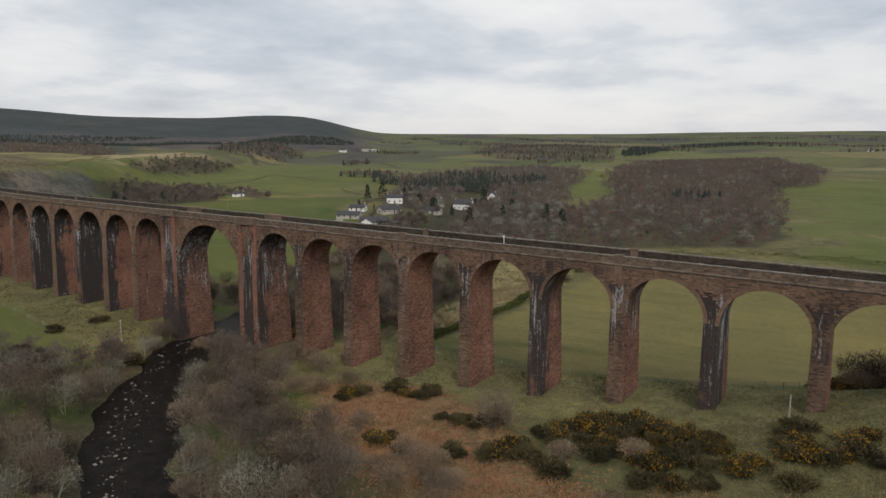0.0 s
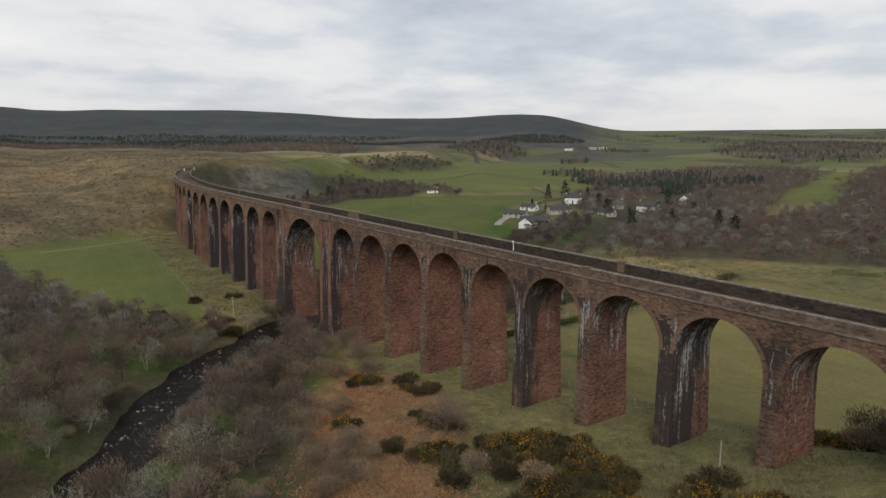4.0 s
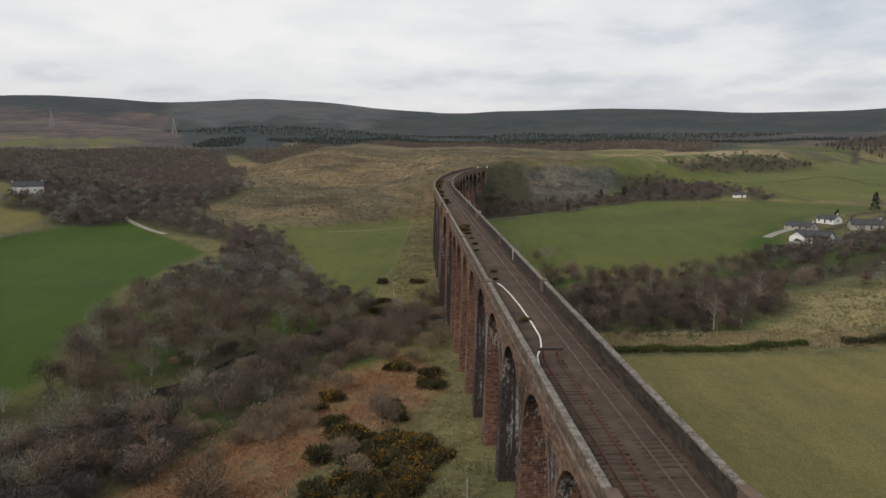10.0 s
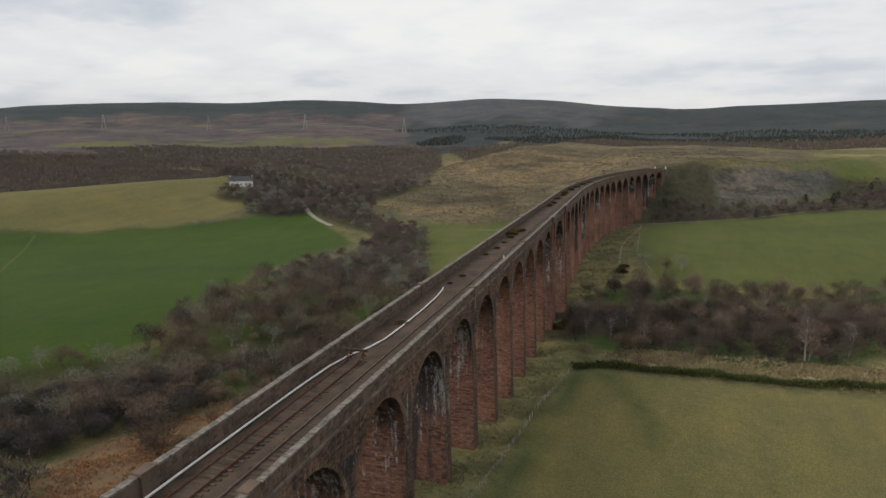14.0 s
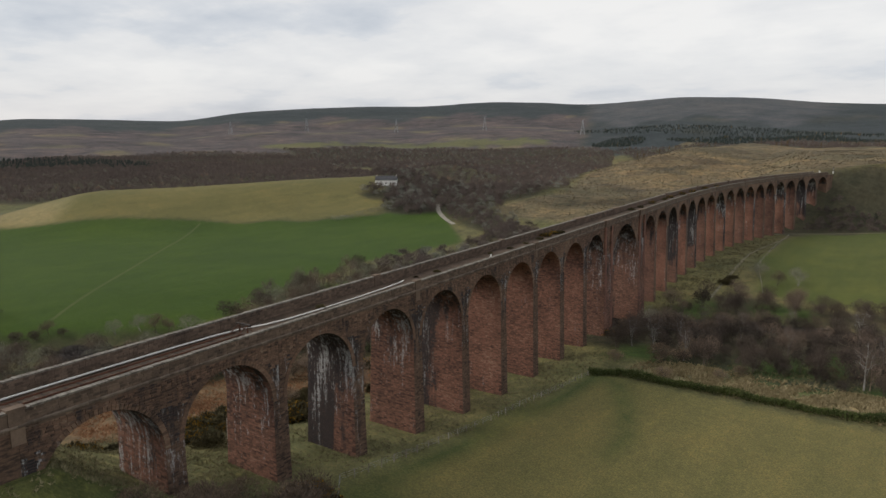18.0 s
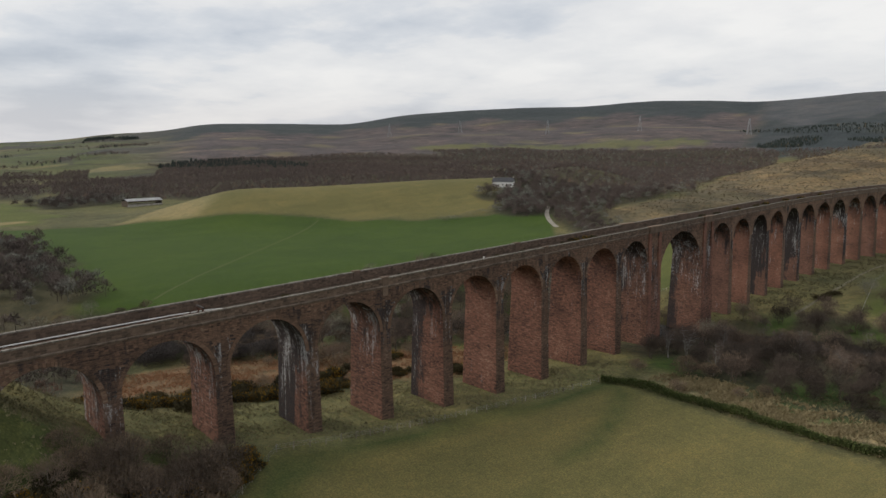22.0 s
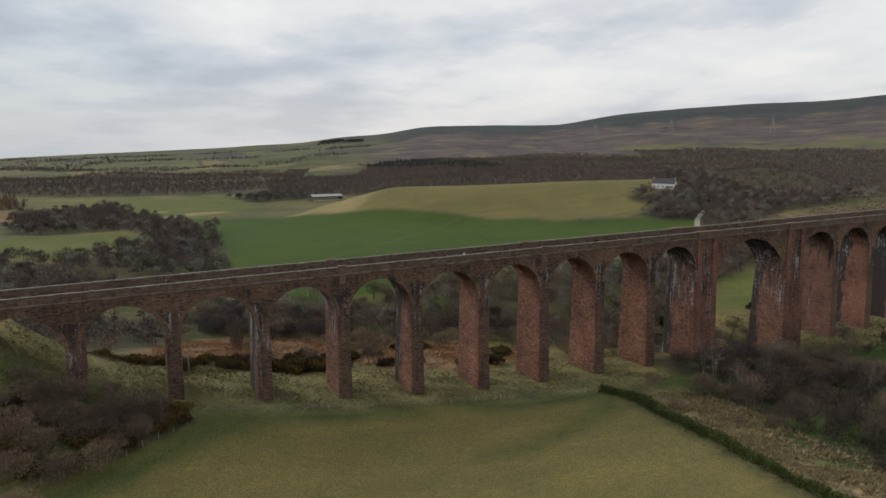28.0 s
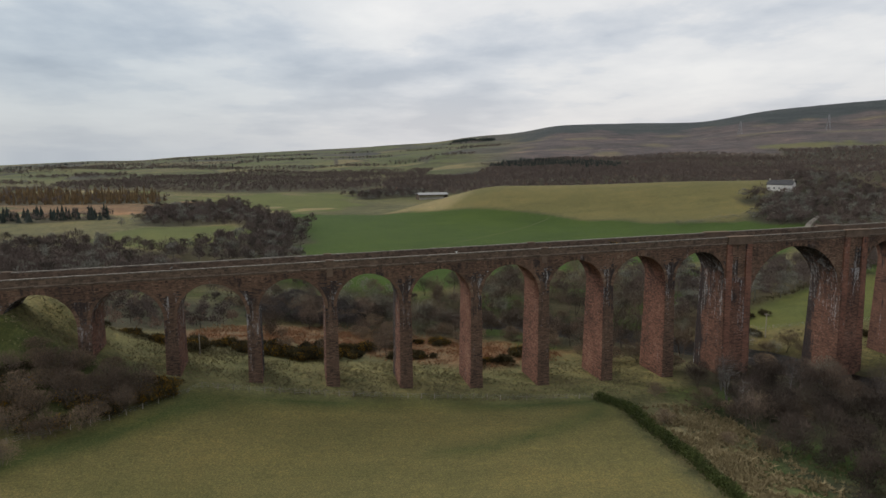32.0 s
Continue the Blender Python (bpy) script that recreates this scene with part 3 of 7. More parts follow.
FIELDS = [  # kind, soft edge, outline on the plan
    ("bare", 20, [(-560, 300), (-700, 330), (-1100, 520), (-1412, 886), (-900, 560), (-700, 300)]),
    ("meadow", 14, [(-575, 298), (-700, 278), (-895, 529), (-1412, 1278), (-900, 940), (-600, 660), (-500, 480)]),
    ("meadow", 30, [(-1848, 1975), (-1300, 2100), (-900, 1439), (-820, 980), (-989, 1074)]),
    ("meadow", 20, [(-480, 900), (-415, 1010), (-260, 690), (-314, 590)]),
    ("meadow", 16, [(-160, 860), (180, 1150), (240, 380), (20, 395), (-62, 440)]),
    ("worn", 30, [(-660, 1380), (-619, 1850), (-100, 2700), (300, 2300), (-121, 1500), (-300, 1250), (-481, 1120)]),
    ("meadow", 8, [(-22, 430), (240, 400), (230, 250), (-10, 330), (-60, 349)]),
    ("lea", 5, [(-462, 146), (-528, 200), (-580, 300), (-520, 412), (-448, 470), (-400, 372), (-330, 352), (-316, 330), (-276, 270), (-262, 215), (-268, 168), (-330, 152)]),
    ("pasture", 6, [(-420, 400), (-380, 345), (-330, 330), (-300, 318), (-270, 292), (-330, 300), (-400, 360)]),
    ("straw", 5, [(-240, 262), (-268, 296), (-306, 344), (-312, 368), (-286, 354), (-262, 322), (-236, 296)]),
    ("moor", 10, [(-388, -58), (-412, -54), (-474, -37), (-628, -84), (-900, -170), (-1396, -360), (-1700, 100), (-900, 330), (-708, 290), (-575, 150), (-480, 120), (-434, 72), (-394, 19), (-374, -36)]),
    ("scree", 10, [(-566, 168), (-640, 235), (-700, 310), (-668, 322), (-604, 262), (-556, 196)]),
    ("floor", 8, [(-466, 118), (-580, 150), (-604, 200), (-560, 200), (-528, 198), (-468, 148)]),
    ("rough", 6, [(-455, 100), (-465, 145), (-330, 154), (-240, 162), (-205, 150), (-210, 95), (-300, 92)]),
    ("meadow", 3, [(-374, 0), (-452, 92), (-330, 96), (-210, 91), (-200, 72), (-240, 56), (-330, 10)]),
    ("pasture", 4, [(30, -120), (-10, -330), (-108, -271), (-226, -191), (-340, -132), (-404, -120), (-365, -81), (-294, -15), (-191, -9), (-144, 5), (-79, 18), (-40, 12), (20, -60)]),
    ("worn", 5, [(-104, -285), (-210, -360), (-341, -400), (-450, -215), (-405, -165), (-345, -136), (-228, -193), (-110, -273)]),
    ("straw", 10, [(-104, -285), (-145, -330), (-190, -300), (-150, -250)]),
    ("meadow", 8, [(120, -600), (-80, -560), (-68, -344), (-12, -332), (60, -391)]),
    ("straw", 8, [(52, -381), (-44, -361), (-12, -340), (20, -336), (52, -360)]),
    ("meadow", 4, [(112, -150), (98, -232), (31, -230), (10, -200), (10, -141), (44, -116)]),
    ("bracken", 10, [(260, -520), (99, -455), (64, -381), (151, -330), (260, -360)]),
    ("upland", 12, [(-1250, -1416), (-1941, -815), (-1728, -720), (-1202, -1330)]),
    ("straw", 12, [(-326, -1480), (-222, -1010), (-330, -1000), (-440, -1300)]),
    ("bracken", 8, [(420, -440), (193, -405), (115, -360), (68, -375), (138, -476), (215, -450), (420, -560)]),
    ("meadow", 12, [(-453, 853), (-387, 906), (-333, 758), (-282, 672), (-318, 612), (-360, 700)]),
    ("bracken", 6, [(-8, 84), (-18, 66), (-36, 67), (-55, 70), (-62, 84), (-45, 97), (-30, 100), (-10, 98)]),
    ("bracken", 6, [(-30, 66), (-57, 67), (-86, 88), (-112, 98), (-126, 111), (-104, 122), (-88, 117), (-70, 110), (-58, 100), (-42, 96), (-26, 86)]),
    ("lush", 6, [(-126, 98), (-112, 96), (-108, 104), (-122, 110)]),
    ("worn", 1.5, [(-24, 151), (-56, 150), (-90, 149), (-121, 152), (-122, 175), (-123, 240), (-126, 300), (60, 300), (40, 205), (12, 176), (-8, 166)]),
    ("rough", 4, [(-132, 156), (-129, 200), (-131, 300), (-235, 330), (-205, 270), (-170, 215), (-152, 180)]),
    ("straw", 8, [(-140, 225), (-150, 300), (-215, 320), (-195, 265)]),
    ("tussock", 4, [(22, 147), (-20, 149), (-56, 148.5), (-90, 147.5), (-122, 150), (-150, 148), (-152, 128), (-118, 124), (-60, 120), (-10, 124), (24, 126)]),
    ("marsh", 4, [(-131, 158), (-129, 200), (-132, 250), (-142, 262), (-148, 230), (-146, 196), (-146, 170)]),
    ("lush", 4, [(-144, 180), (-140, 205), (-146, 222), (-152, 210), (-150, 190)]),
    ("damp", 3, [(14, 180), (-10, 165), (-24, 151), (-56, 150), (-90, 149), (-121, 152), (-121, 156), (-90, 153.5), (-56, 154.5), (-30, 156), (-14, 169), (10, 186)]),
    ("damp", 6, [(-121, 156), (-119, 164), (-106, 170), (-92, 174), (-80, 173), (-92, 170), (-107, 165)]),
    ("lush", 5, [(-140, 150), (-158, 150), (-168, 190), (-158, 194), (-146, 172)]),
    ("bank", 8, [(60, 110), (22, 146), (-12, 144), (-2, 165), (30, 178), (80, 150)]),
]
CLEARING = [(-326, -1480), (-222, -1010), (-330, -1000), (-440, -1300)]
WOODS = {  # outlines on the plan
    "river_west": [(10, 12), (-40, 22), (-85, 22), (-130, 8), (-185, 2), (-262, 6), (-340, -12), (-352, 0), (-325, 24), (-255, 50), (-212, 70), (-196, 92), (-200, 114), (-172, 122), (-150, 116), (-128, 104), (-112, 94), (-86, 86), (-58, 64), (-28, 50)],
    "river_east": [(-150, 152), (-144, 165), (-150, 178), (-147, 196), (-148, 222), (-172, 246), (-212, 266), (-250, 335), (-330, 400), (-310, 325), (-268, 262), (-254, 205), (-256, 150), (-219, 139), (-201, 135), (-172, 132), (-155, 126)],
    "village": [(-400, 440), (-368, 412), (-330, 408), (-306, 384), (-285, 362), (-236, 330), (-184, 324), (-190, 380), (-240, 470), (-300, 590), (-420, 900), (-560, 1000), (-572, 660), (-452, 520), (-432, 478)],
    "east_birch": [(-212, 300), (-150, 335), (-70, 372), (-78, 430), (-143, 787), (-110, 823), (-150, 1170), (-315, 1650), (-500, 1540), (-475, 1157), (-335, 770), (-275, 660), (-240, 480), (-215, 380)],
    "belt": [(-1150, 520), (-1562, 730), (-1600, 770), (-1250, 620)],
    "bank": [(-486, 146), (-545, 162), (-556, 196), (-604, 262), (-650, 320), (-690, 360), (-640, 410), (-545, 372), (-582, 305), (-530, 214)],
    "link": [(-342, -46), (-356, -70), (-374, -90), (-402, -80), (-404, -56), (-380, -40), (-352, 0), (-318, -6)],
    "far_west": [(-350, -100), (-358, -140), (-420, -190), (-470, -260), (-640, -330), (-760, -420), (-960, -900), (-1202, -1280), (-1664, -640), (-1664, -475), (-1000, -225), (-700, -118), (-628, -88), (-540, -62), (-474, -44), (-412, -58)],
    "south_wood": [(-110, -590), (-190, -500), (-330, -430), (-480, -280), (-640, -345), (-960, -900), (-1080, -1100), (-930, -1350), (-600, -1420), (-400, -1330), (-250, -1300), (-160, -1100), (-130, -740)],
    "barn_wood": [(-90, -470), (-60, -540), (-150, -560), (-165, -500)],
    "south_east": [(-34, -40), (-36, -110), (-28, -215), (20, -330), (52, -420), (120, -390), (110, -250), (90, -240), (28, -236), (8, -205), (6, -141), (44, -112), (110, -140), (220, -120), (240, -10), (90, 25), (10, 5)],
    "south_far": [(160, -640), (-80, -600), (-130, -760), (-150, -1100), (-215, -1300), (-60, -1400), (140, -1330), (300, -1100), (420, -800)],
    "brush": [(-615, 300), (-622, 345), (-580, 392), (-511, 405), (-550, 432), (-667, 421), (-720, 386), (-685, 320)],
    "moor_wood": [(-1420, -330), (-1664, -475), (-1860, -300), (-1900, 300), (-1820, 800), (-1600, 800), (-1400, 500), (-1250, 100), (-1250, -200)],
    "larch_stand": [(420, -470), (221, -452), (137, -468), (165, -560), (300, -600), (420, -620)],
    "east_far": [(-1047, 1513), (-928, 1437), (-718, 1341), (-600, 1400), (-648, 1493), (-817, 1943), (-1200, 2500), (-1500, 2400)],
    "fir_block_a": [(-680, 1676), (-640, 1790), (-720, 2171), (-790, 2200), (-740, 1800)],
    "fir_block_b": [(-812, 2432), (-625, 2290), (-480, 2500), (-500, 2620), (-800, 2560)],
    "fir_block_c": [(-405, -1290), (-480, -1130), (-589, -912), (-650, -980), (-690, -1180), (-531, -1440)],
    "fir_block_d": [(240, -270), (130, -296), (150, -330), (240, -330)],
    "farm_trees": [(-350, -112), (-362, -98), (-392, -112), (-418, -150), (-398, -190), (-376, -186), (-388, -150)],
    "near_scrub": [(300, -60), (110, 0), (30, 16), (-14, 36), (-20, 60), (-4, 84), (26, 102), (90, 104), (300, 80)],
    "dark_knoll": [(-766, 392), (-761, 430), (-880, 590), (-1000, 710), (-965, 621), (-843, 471)],
    "mid_wood": [(-1400, 928), (-1206, 921), (-1276, 1092), (-1421, 1215), (-1640, 1288), (-1800, 1250)],
}


def cover(x, y, pts, feather):
    return inside(x, y, pts, feather * PLAN)


def build_ground():
    xs = axis(-500, 110, 3.6, -4300, 3000, 1.042)
    ys = axis(-270, 310, 3.6, -3800, 4300, 1.042)
    gx, gy = np.meshgrid(xs, ys)
    gz = terrain(gx, gy)
    x, y = gx.ravel(), gy.ravel()
    base, rough = LAND["rough"]
    col = np.tile(np.array([*base, rough]), (len(x), 1))
    wob = 3.0 * np.sin(x / 9.0 + 2 * np.sin(y / 14.0)) + 2.0 * np.sin(y / 6.3 + x / 17.0)

    def lay(kind, mask):
        c, k = LAND[kind]
        col[:] = col * (1 - mask[:, None]) + np.array([*c, k])[None] * mask[:, None]

    px, py = x / PLAN, y / PLAN
    r = np.hypot(px + 60, py - 140)
    az = np.degrees(np.arctan2(-(px + 20), py - 140)) % 360
    patch = np.sin(px / 150 + 1.7 * np.sin(py / 260)) * np.sin(py / 130 + 1.1 * np.cos(px / 210))
    lay("meadow", smooth(500, 800, r) * smooth(-0.1, 0.15, patch) * 0.9)
    lay("straw", smooth(600, 900, r) * smooth(0.35, 0.55, patch) * 0.8)
    # moor, plantations and the high tops, the last two tinted with haze, by compass and distance
    ripple = np.sin(az / 2.1 + r / 260.0) * np.sin(r / 95.0 + 2.0 * np.sin(az / 3.7))
    edge = 120 * np.sin(az / 1.7) + 90 * np.sin(az / 0.63 + 2)
    west = smooth(112, 114, az + edge / 160) * (1 - smooth(160, 172, az))
    mid = smooth(96, 98, az) * (1 - smooth(112, 114, az + edge / 160))
    north = smooth(44, 47, az) * (1 - smooth(96, 98, az))
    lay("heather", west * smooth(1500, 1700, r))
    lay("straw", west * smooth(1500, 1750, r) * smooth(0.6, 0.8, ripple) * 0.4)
    lay("hazy_forest", west * smooth(3350, 3450, r + edge))
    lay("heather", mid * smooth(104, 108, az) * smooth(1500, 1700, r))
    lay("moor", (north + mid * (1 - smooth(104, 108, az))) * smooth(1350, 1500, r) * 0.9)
    lay("hazy_forest", (mid + north) * smooth(1720, 1780, r + edge) * (0.82 + 0.18 * smooth(-0.8, -0.5, ripple)))
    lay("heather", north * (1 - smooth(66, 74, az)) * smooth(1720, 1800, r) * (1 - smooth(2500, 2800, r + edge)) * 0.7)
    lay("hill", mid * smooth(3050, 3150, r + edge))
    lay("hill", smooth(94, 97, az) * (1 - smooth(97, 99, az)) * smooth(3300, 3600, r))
    low_land = np.clip(1 - west - mid - north, 0, 1)
    lay("far_wood", low_land * smooth(1900, 2300, r))
    quilt = low_land * smooth(850, 1150, r)
    quilt = np.clip(quilt + north * (1 - smooth(60, 72, az)) * smooth(1000, 1300, r) * (1 - smooth(1650, 1750, r)), 0, 1)
    for kind, soft, pts in FIELDS:
        near = seg_dist(np.array([float(np.mean([p[0] for p in pts]))]), np.array([float(np.mean([p[1] for p in pts]))]), [(0, 100), (-500, 130)])[0]
        shift = wob * min(1.0, soft / 6.0) * (1 if near < 400 else 6)
        lay(kind, cover(x + shift, y + 0.7 * shift, pts, soft))
    for name, pts in WOODS.items():
        lay("floor", cover(x + wob, y + wob, pts, 8) * 0.9)
        if name in ("river_west", "river_east"):  # green glades among the riverside trees
            glade = np.sin(px / 13 + 1.7 * np.sin(py / 17)) * np.sin(py / 11 + 1.2 * np.cos(px / 19))
            lay("lush", cover(x, y, pts, 8) * smooth(0.25, 0.55, glade) * 0.8)
    d = seg_dist(px, py, RIVER)
    lay("floor", smooth(16, 9, d) * 0.8)
    n, m = len(xs), len(ys)
    i = np.arange(m - 1)[:, None] * n + np.arange(n - 1)[None]
    faces = np.stack([i, i + 1, i + n + 1, i + n], -1).reshape(-1, 4)
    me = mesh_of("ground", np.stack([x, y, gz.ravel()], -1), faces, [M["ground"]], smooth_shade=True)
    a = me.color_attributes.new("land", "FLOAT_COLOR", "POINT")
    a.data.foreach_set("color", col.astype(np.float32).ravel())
    a = me.attributes.new("quilt", "FLOAT", "POINT")
    a.data.foreach_set("value", quilt.astype(np.float32))
    put("ground", me, label="valley floor of pasture, rough grass, bracken and distant moor", category="ground", kind="structure")


build_ground()


def ribbon(pts, width, lift, step=4.0, level=None):
    """A strip of ground along a broken line, in metres, as arrays."""
    p = [np.array(q, float) for q in pts]
    run = []
    for a, b in zip(p, p[1:]):
        k = max(1, int(np.linalg.norm(b - a) / step))
        run += [a + (b - a) * i / k for i in range(k)]
    run.append(p[-1])
    run = np.array(run)
    for _ in range(6):
        run[1:-1] = (run[:-2] + 2 * run[1:-1] + run[2:]) / 4
    way = np.gradient(run, axis=0)
    way /= np.linalg.norm(way, axis=1)[:, None]
    side = np.stack([-way[:, 1], way[:, 0]], -1)
    cols = np.linspace(-0.5, 0.5, 5)
    v = np.concatenate([run[:, None] + side[:, None] * (cols * width)[None, :, None]], 0)
    z = terrain(v[..., 0], v[..., 1]) + lift if level is None else np.full(v.shape[:2], level)
    v = np.concatenate([v, z[..., None]], -1).reshape(-1, 3)
    n = len(cols)
    i = np.arange(len(run) - 1)[:, None] * n + np.arange(n - 1)[None]
    return v, np.stack([i, i + 1, i + n + 1, i + n], -1).reshape(-1, 4)


def metres(pts):
    return [(a * PLAN, b * PLAN) for a, b in pts]


WATER = -8.35 * PLAN - 1.0
put("river", mesh_of("river", *ribbon(metres(RIVER[:-1]), 26 * PLAN, 0, level=WATER), [M["water"]], smooth_shade=True), label="dark peaty river running over stones", category="river", kind="structure")
put("farm_track", mesh_of("farm_track", *ribbon(metres([(-342, -56), (-351, -70), (-370, -92), (-388, -106), (-396, -112)]), 2.8, 0.06), [M["track"]]), label="pale gravel farm track winding out of the wood", category="track", kind="structure")
put("lane", mesh_of("lane", *ribbon(metres([(-384, 40), (-430, 100), (-470, 138), (-515, 190), (-585, 285), (-640, 380)]), 2.0, 0.06), [M["dirt"]]), label="narrow pale lane passing under the far arches", category="lane", kind="structure")
put("footpath", mesh_of("footpath", *ribbon(metres([(-250, 150), (-317, 145), (-356, 142), (-426, 146), (-465, 147)]), 1.1, 0.05), [M["dirt"]]), label="worn footpath along the edge of the meadow", category="path", kind="structure")
put("sheep_track", mesh_of("sheep_track", *ribbon(metres([(-50, -20), (-57, -27), (-103, -73), (-160, -134), (-221, -191)]), 1.1, 0.05), [M["worn_grass"]]), label="faint trodden track across the green pasture", category="path", kind="structure")
put("driveway", mesh_of("driveway", *ribbon(metres([(-338, 320), (-350, 330), (-362, 350), (-376, 366)]), 4.5, 0.08), [M["track"]]), label="pale gravel driveway beside the white house", category="driveway", kind="structure")

# ---- the viaduct ----
BAY, THICK = 15.16, 2.3
HALF = 4.45  # half the width over the spandrel faces
RISE = -0.0201
NEAR_X = -170.0  # stones are built one by one from here to the near end


def line_y(x):
    return 112.56 + 0.068 * x + max(0.0, -224 - x) ** 2 / 1222


def top_z(x):
    """The top of the parapet."""
    return 24.9 + RISE * x


def heading(x):
    s = (line_y(x - 0.5) - line_y(x + 0.5))
    return math.atan2(s, -1.0)


def along(x, step):
    """The x that lies step metres further along the line (towards -x)."""
    return x - step * math.cos(heading(x - step / 2) - math.pi)


def place_at(x):
    """A frame on the line: its x axis runs towards the far end, its y axis to the upstream (-y) side... z up."""
    h = heading(x)
    return Matrix.Translation((x, line_y(x), 0)) @ Matrix.Rotation(h, 4, "Z")


# piers: x, half thickness, wide or not
PIERS = [(-12.96 - BAY * k, THICK / 2, False) for k in range(-2, 8)]
PIERS += [(-136.4, 3.45, True), (-168.4, 3.45, True)]
x_next = along(-168.4, 3.45 + 6.43 + 6.43 + 1.15)
for _ in range(17):
    PIERS.append((x_next, THICK / 2, False))
    x_next = along(x_next, BAY)
END_X = along(PIERS[-1][0], THICK / 2 + 12.9)
START_X = PIERS[0][0]

viaduct = new("viaduct")
tagged(viaduct, "long red sandstone railway viaduct on tall round arches", "viaduct")


def blocks(ua, ub, wa, wb, proud, chamfer=0.02, back=-0.06):
    """Corners of stones in (along, up, out): eight to a stone."""
    n = len(ua)
    c = np.minimum(chamfer, (ub - ua) * 0.2)
    g = 0.012
    u = np.stack([ua + g + c, ub - g - c, ub - g - c, ua + g + c, ua + g, ub - g, ub - g, ua + g], 1)
    w = np.stack([wa + g + chamfer, wa + g + chamfer, wb - g - chamfer, wb - g - chamfer, wa + g, wa + g, wb - g, wb - g], 1)
    d = np.stack([proud] * 4 + [np.full(n, back)] * 4, 1)
    q = np.array([(0, 1, 2, 3), (4, 5, 1, 0), (5, 6, 2, 1), (6, 7, 3, 2), (7, 4, 0, 3)])
    f = (np.arange(n)[:, None, None] * 8 + q[None]).reshape(-1, 4)
    return u.ravel(), w.ravel(), d.ravel(), f


def courses(runs, rng, length=0.62, proud=(0.015, 0.075)):
    """Stones for runs (u0, u1, w0, w1); their ends are broken at random."""
    ua, ub, wa, wb = [], [], [], []
    for u0, u1, w0, w1 in runs:
        if u1 - u0 < 0.12:
            continue
        k = max(1, int(round((u1 - u0) / length)))
        cut = np.linspace(u0, u1, k + 1)
        cut[1:-1] += rng.uniform(-0.3, 0.3, k - 1) * (u1 - u0) / k
        ua += list(cut[:-1])
        ub += list(cut[1:])
        wa += [w0] * k
        wb += [w1] * k
    ua, ub, wa, wb = (np.array(a) for a in (ua, ub, wa, wb))
    return blocks(ua, ub, wa, wb, rng.uniform(*proud, len(ua)))


def course_lines(z0, z1, high=0.28):
    k = max(1, int(round((z1 - z0) / high)))
    z = np.linspace(z0, z1, k + 1)
    return list(zip(z[:-1], z[1:]))


rng = np.random.default_rng(7)
STAIN = {1: "stone_black", 3: "stone_edge", 2: "stone_worn", 0: "stone_worn", -1: "stone_worn", -2: "stone_black", 8: "stone_wide", 9: "stone_wide",
         10: "stone_dull", 11: "stone_edge", 12: "stone_soot", 13: "stone_edge", 14: "stone_soot", 15: "stone_dull", 16: "stone_edge", 17: "stone_black", 18: "stone_worn", 19: "stone_dull",
         20: "stone_edge", 21: "stone_dull", 22: "stone_dull", 23: "stone_black", 24: "stone_dull", 25: "stone_soot", 26: "stone_black", 27: "stone_dull", 28: "stone_dull"}
springs = []
for (xa, ta, _), (xb, tb, _) in zip(PIERS, PIERS[1:]):
    pa, pb = Vector((xa, line_y(xa))), Vector((xb, line_y(xb)))
    span = (pb - pa).length - ta - tb
    xm = (xa + xb) / 2
    crown = top_z(xm) - 3.05
    springs.append((crown - span / 2, span / 2, crown))
springs.append((top_z(END_X) - 3.05 - 6.43, 6.43, top_z(END_X) - 3.05))


def face_of(number):
    """The stone of a pier's upstream face."""
    return M["stone_wide" if number in (8, 9) else "stone_black_face" if number in (1, 3, 12, 14, 17, 20, 23, 25) else "stone_face"]


def pier_arrays(half, spring_l, spring_r, base, near, wide):
    """The core of a pier, and the arrays of its stones, in the pier's own frame."""
    top = max(spring_l, spring_r)
    A = lambda z: half + 0.010 * (top - z)
    B = lambda z: HALF - 0.03 + 0.030 * (top - z) + (0.35 if wide else 0.0)
    zs = [base, top]
    core = []
    v = []
    for z in zs:
        v += [(-A(z), -B(z), z), (A(z), -B(z), z), (A(z), B(z), z), (-A(z), B(z), z)]
    f = [(0, 1, 5, 4), (1, 2, 6, 5), (2, 3, 7, 6), (3, 0, 4, 7), (4, 5, 6, 7)]
    core = (np.array(v, float), np.array(f))
    stones = None
    if near:
        parts, fronts = [], []
        lines = course_lines(base, top)
        for s in (-1, 1):
            runs = [(-A(z0), A(z0), z0, z1) for z0, z1 in lines]
            u, w, d, f = courses(runs, rng)
            fronts.append((np.stack([u * s, s * (B(w) + d), w], -1), f))
            runs = [(-B(z0), B(z0), z0, z1) for z0, z1 in lines]
            u, w, d, f = courses(runs, rng)
            parts.append((np.stack([s * (A(w) + d), -u * s, w], -1), f))
        stones = joined(parts), joined(fronts)
    return core, stones


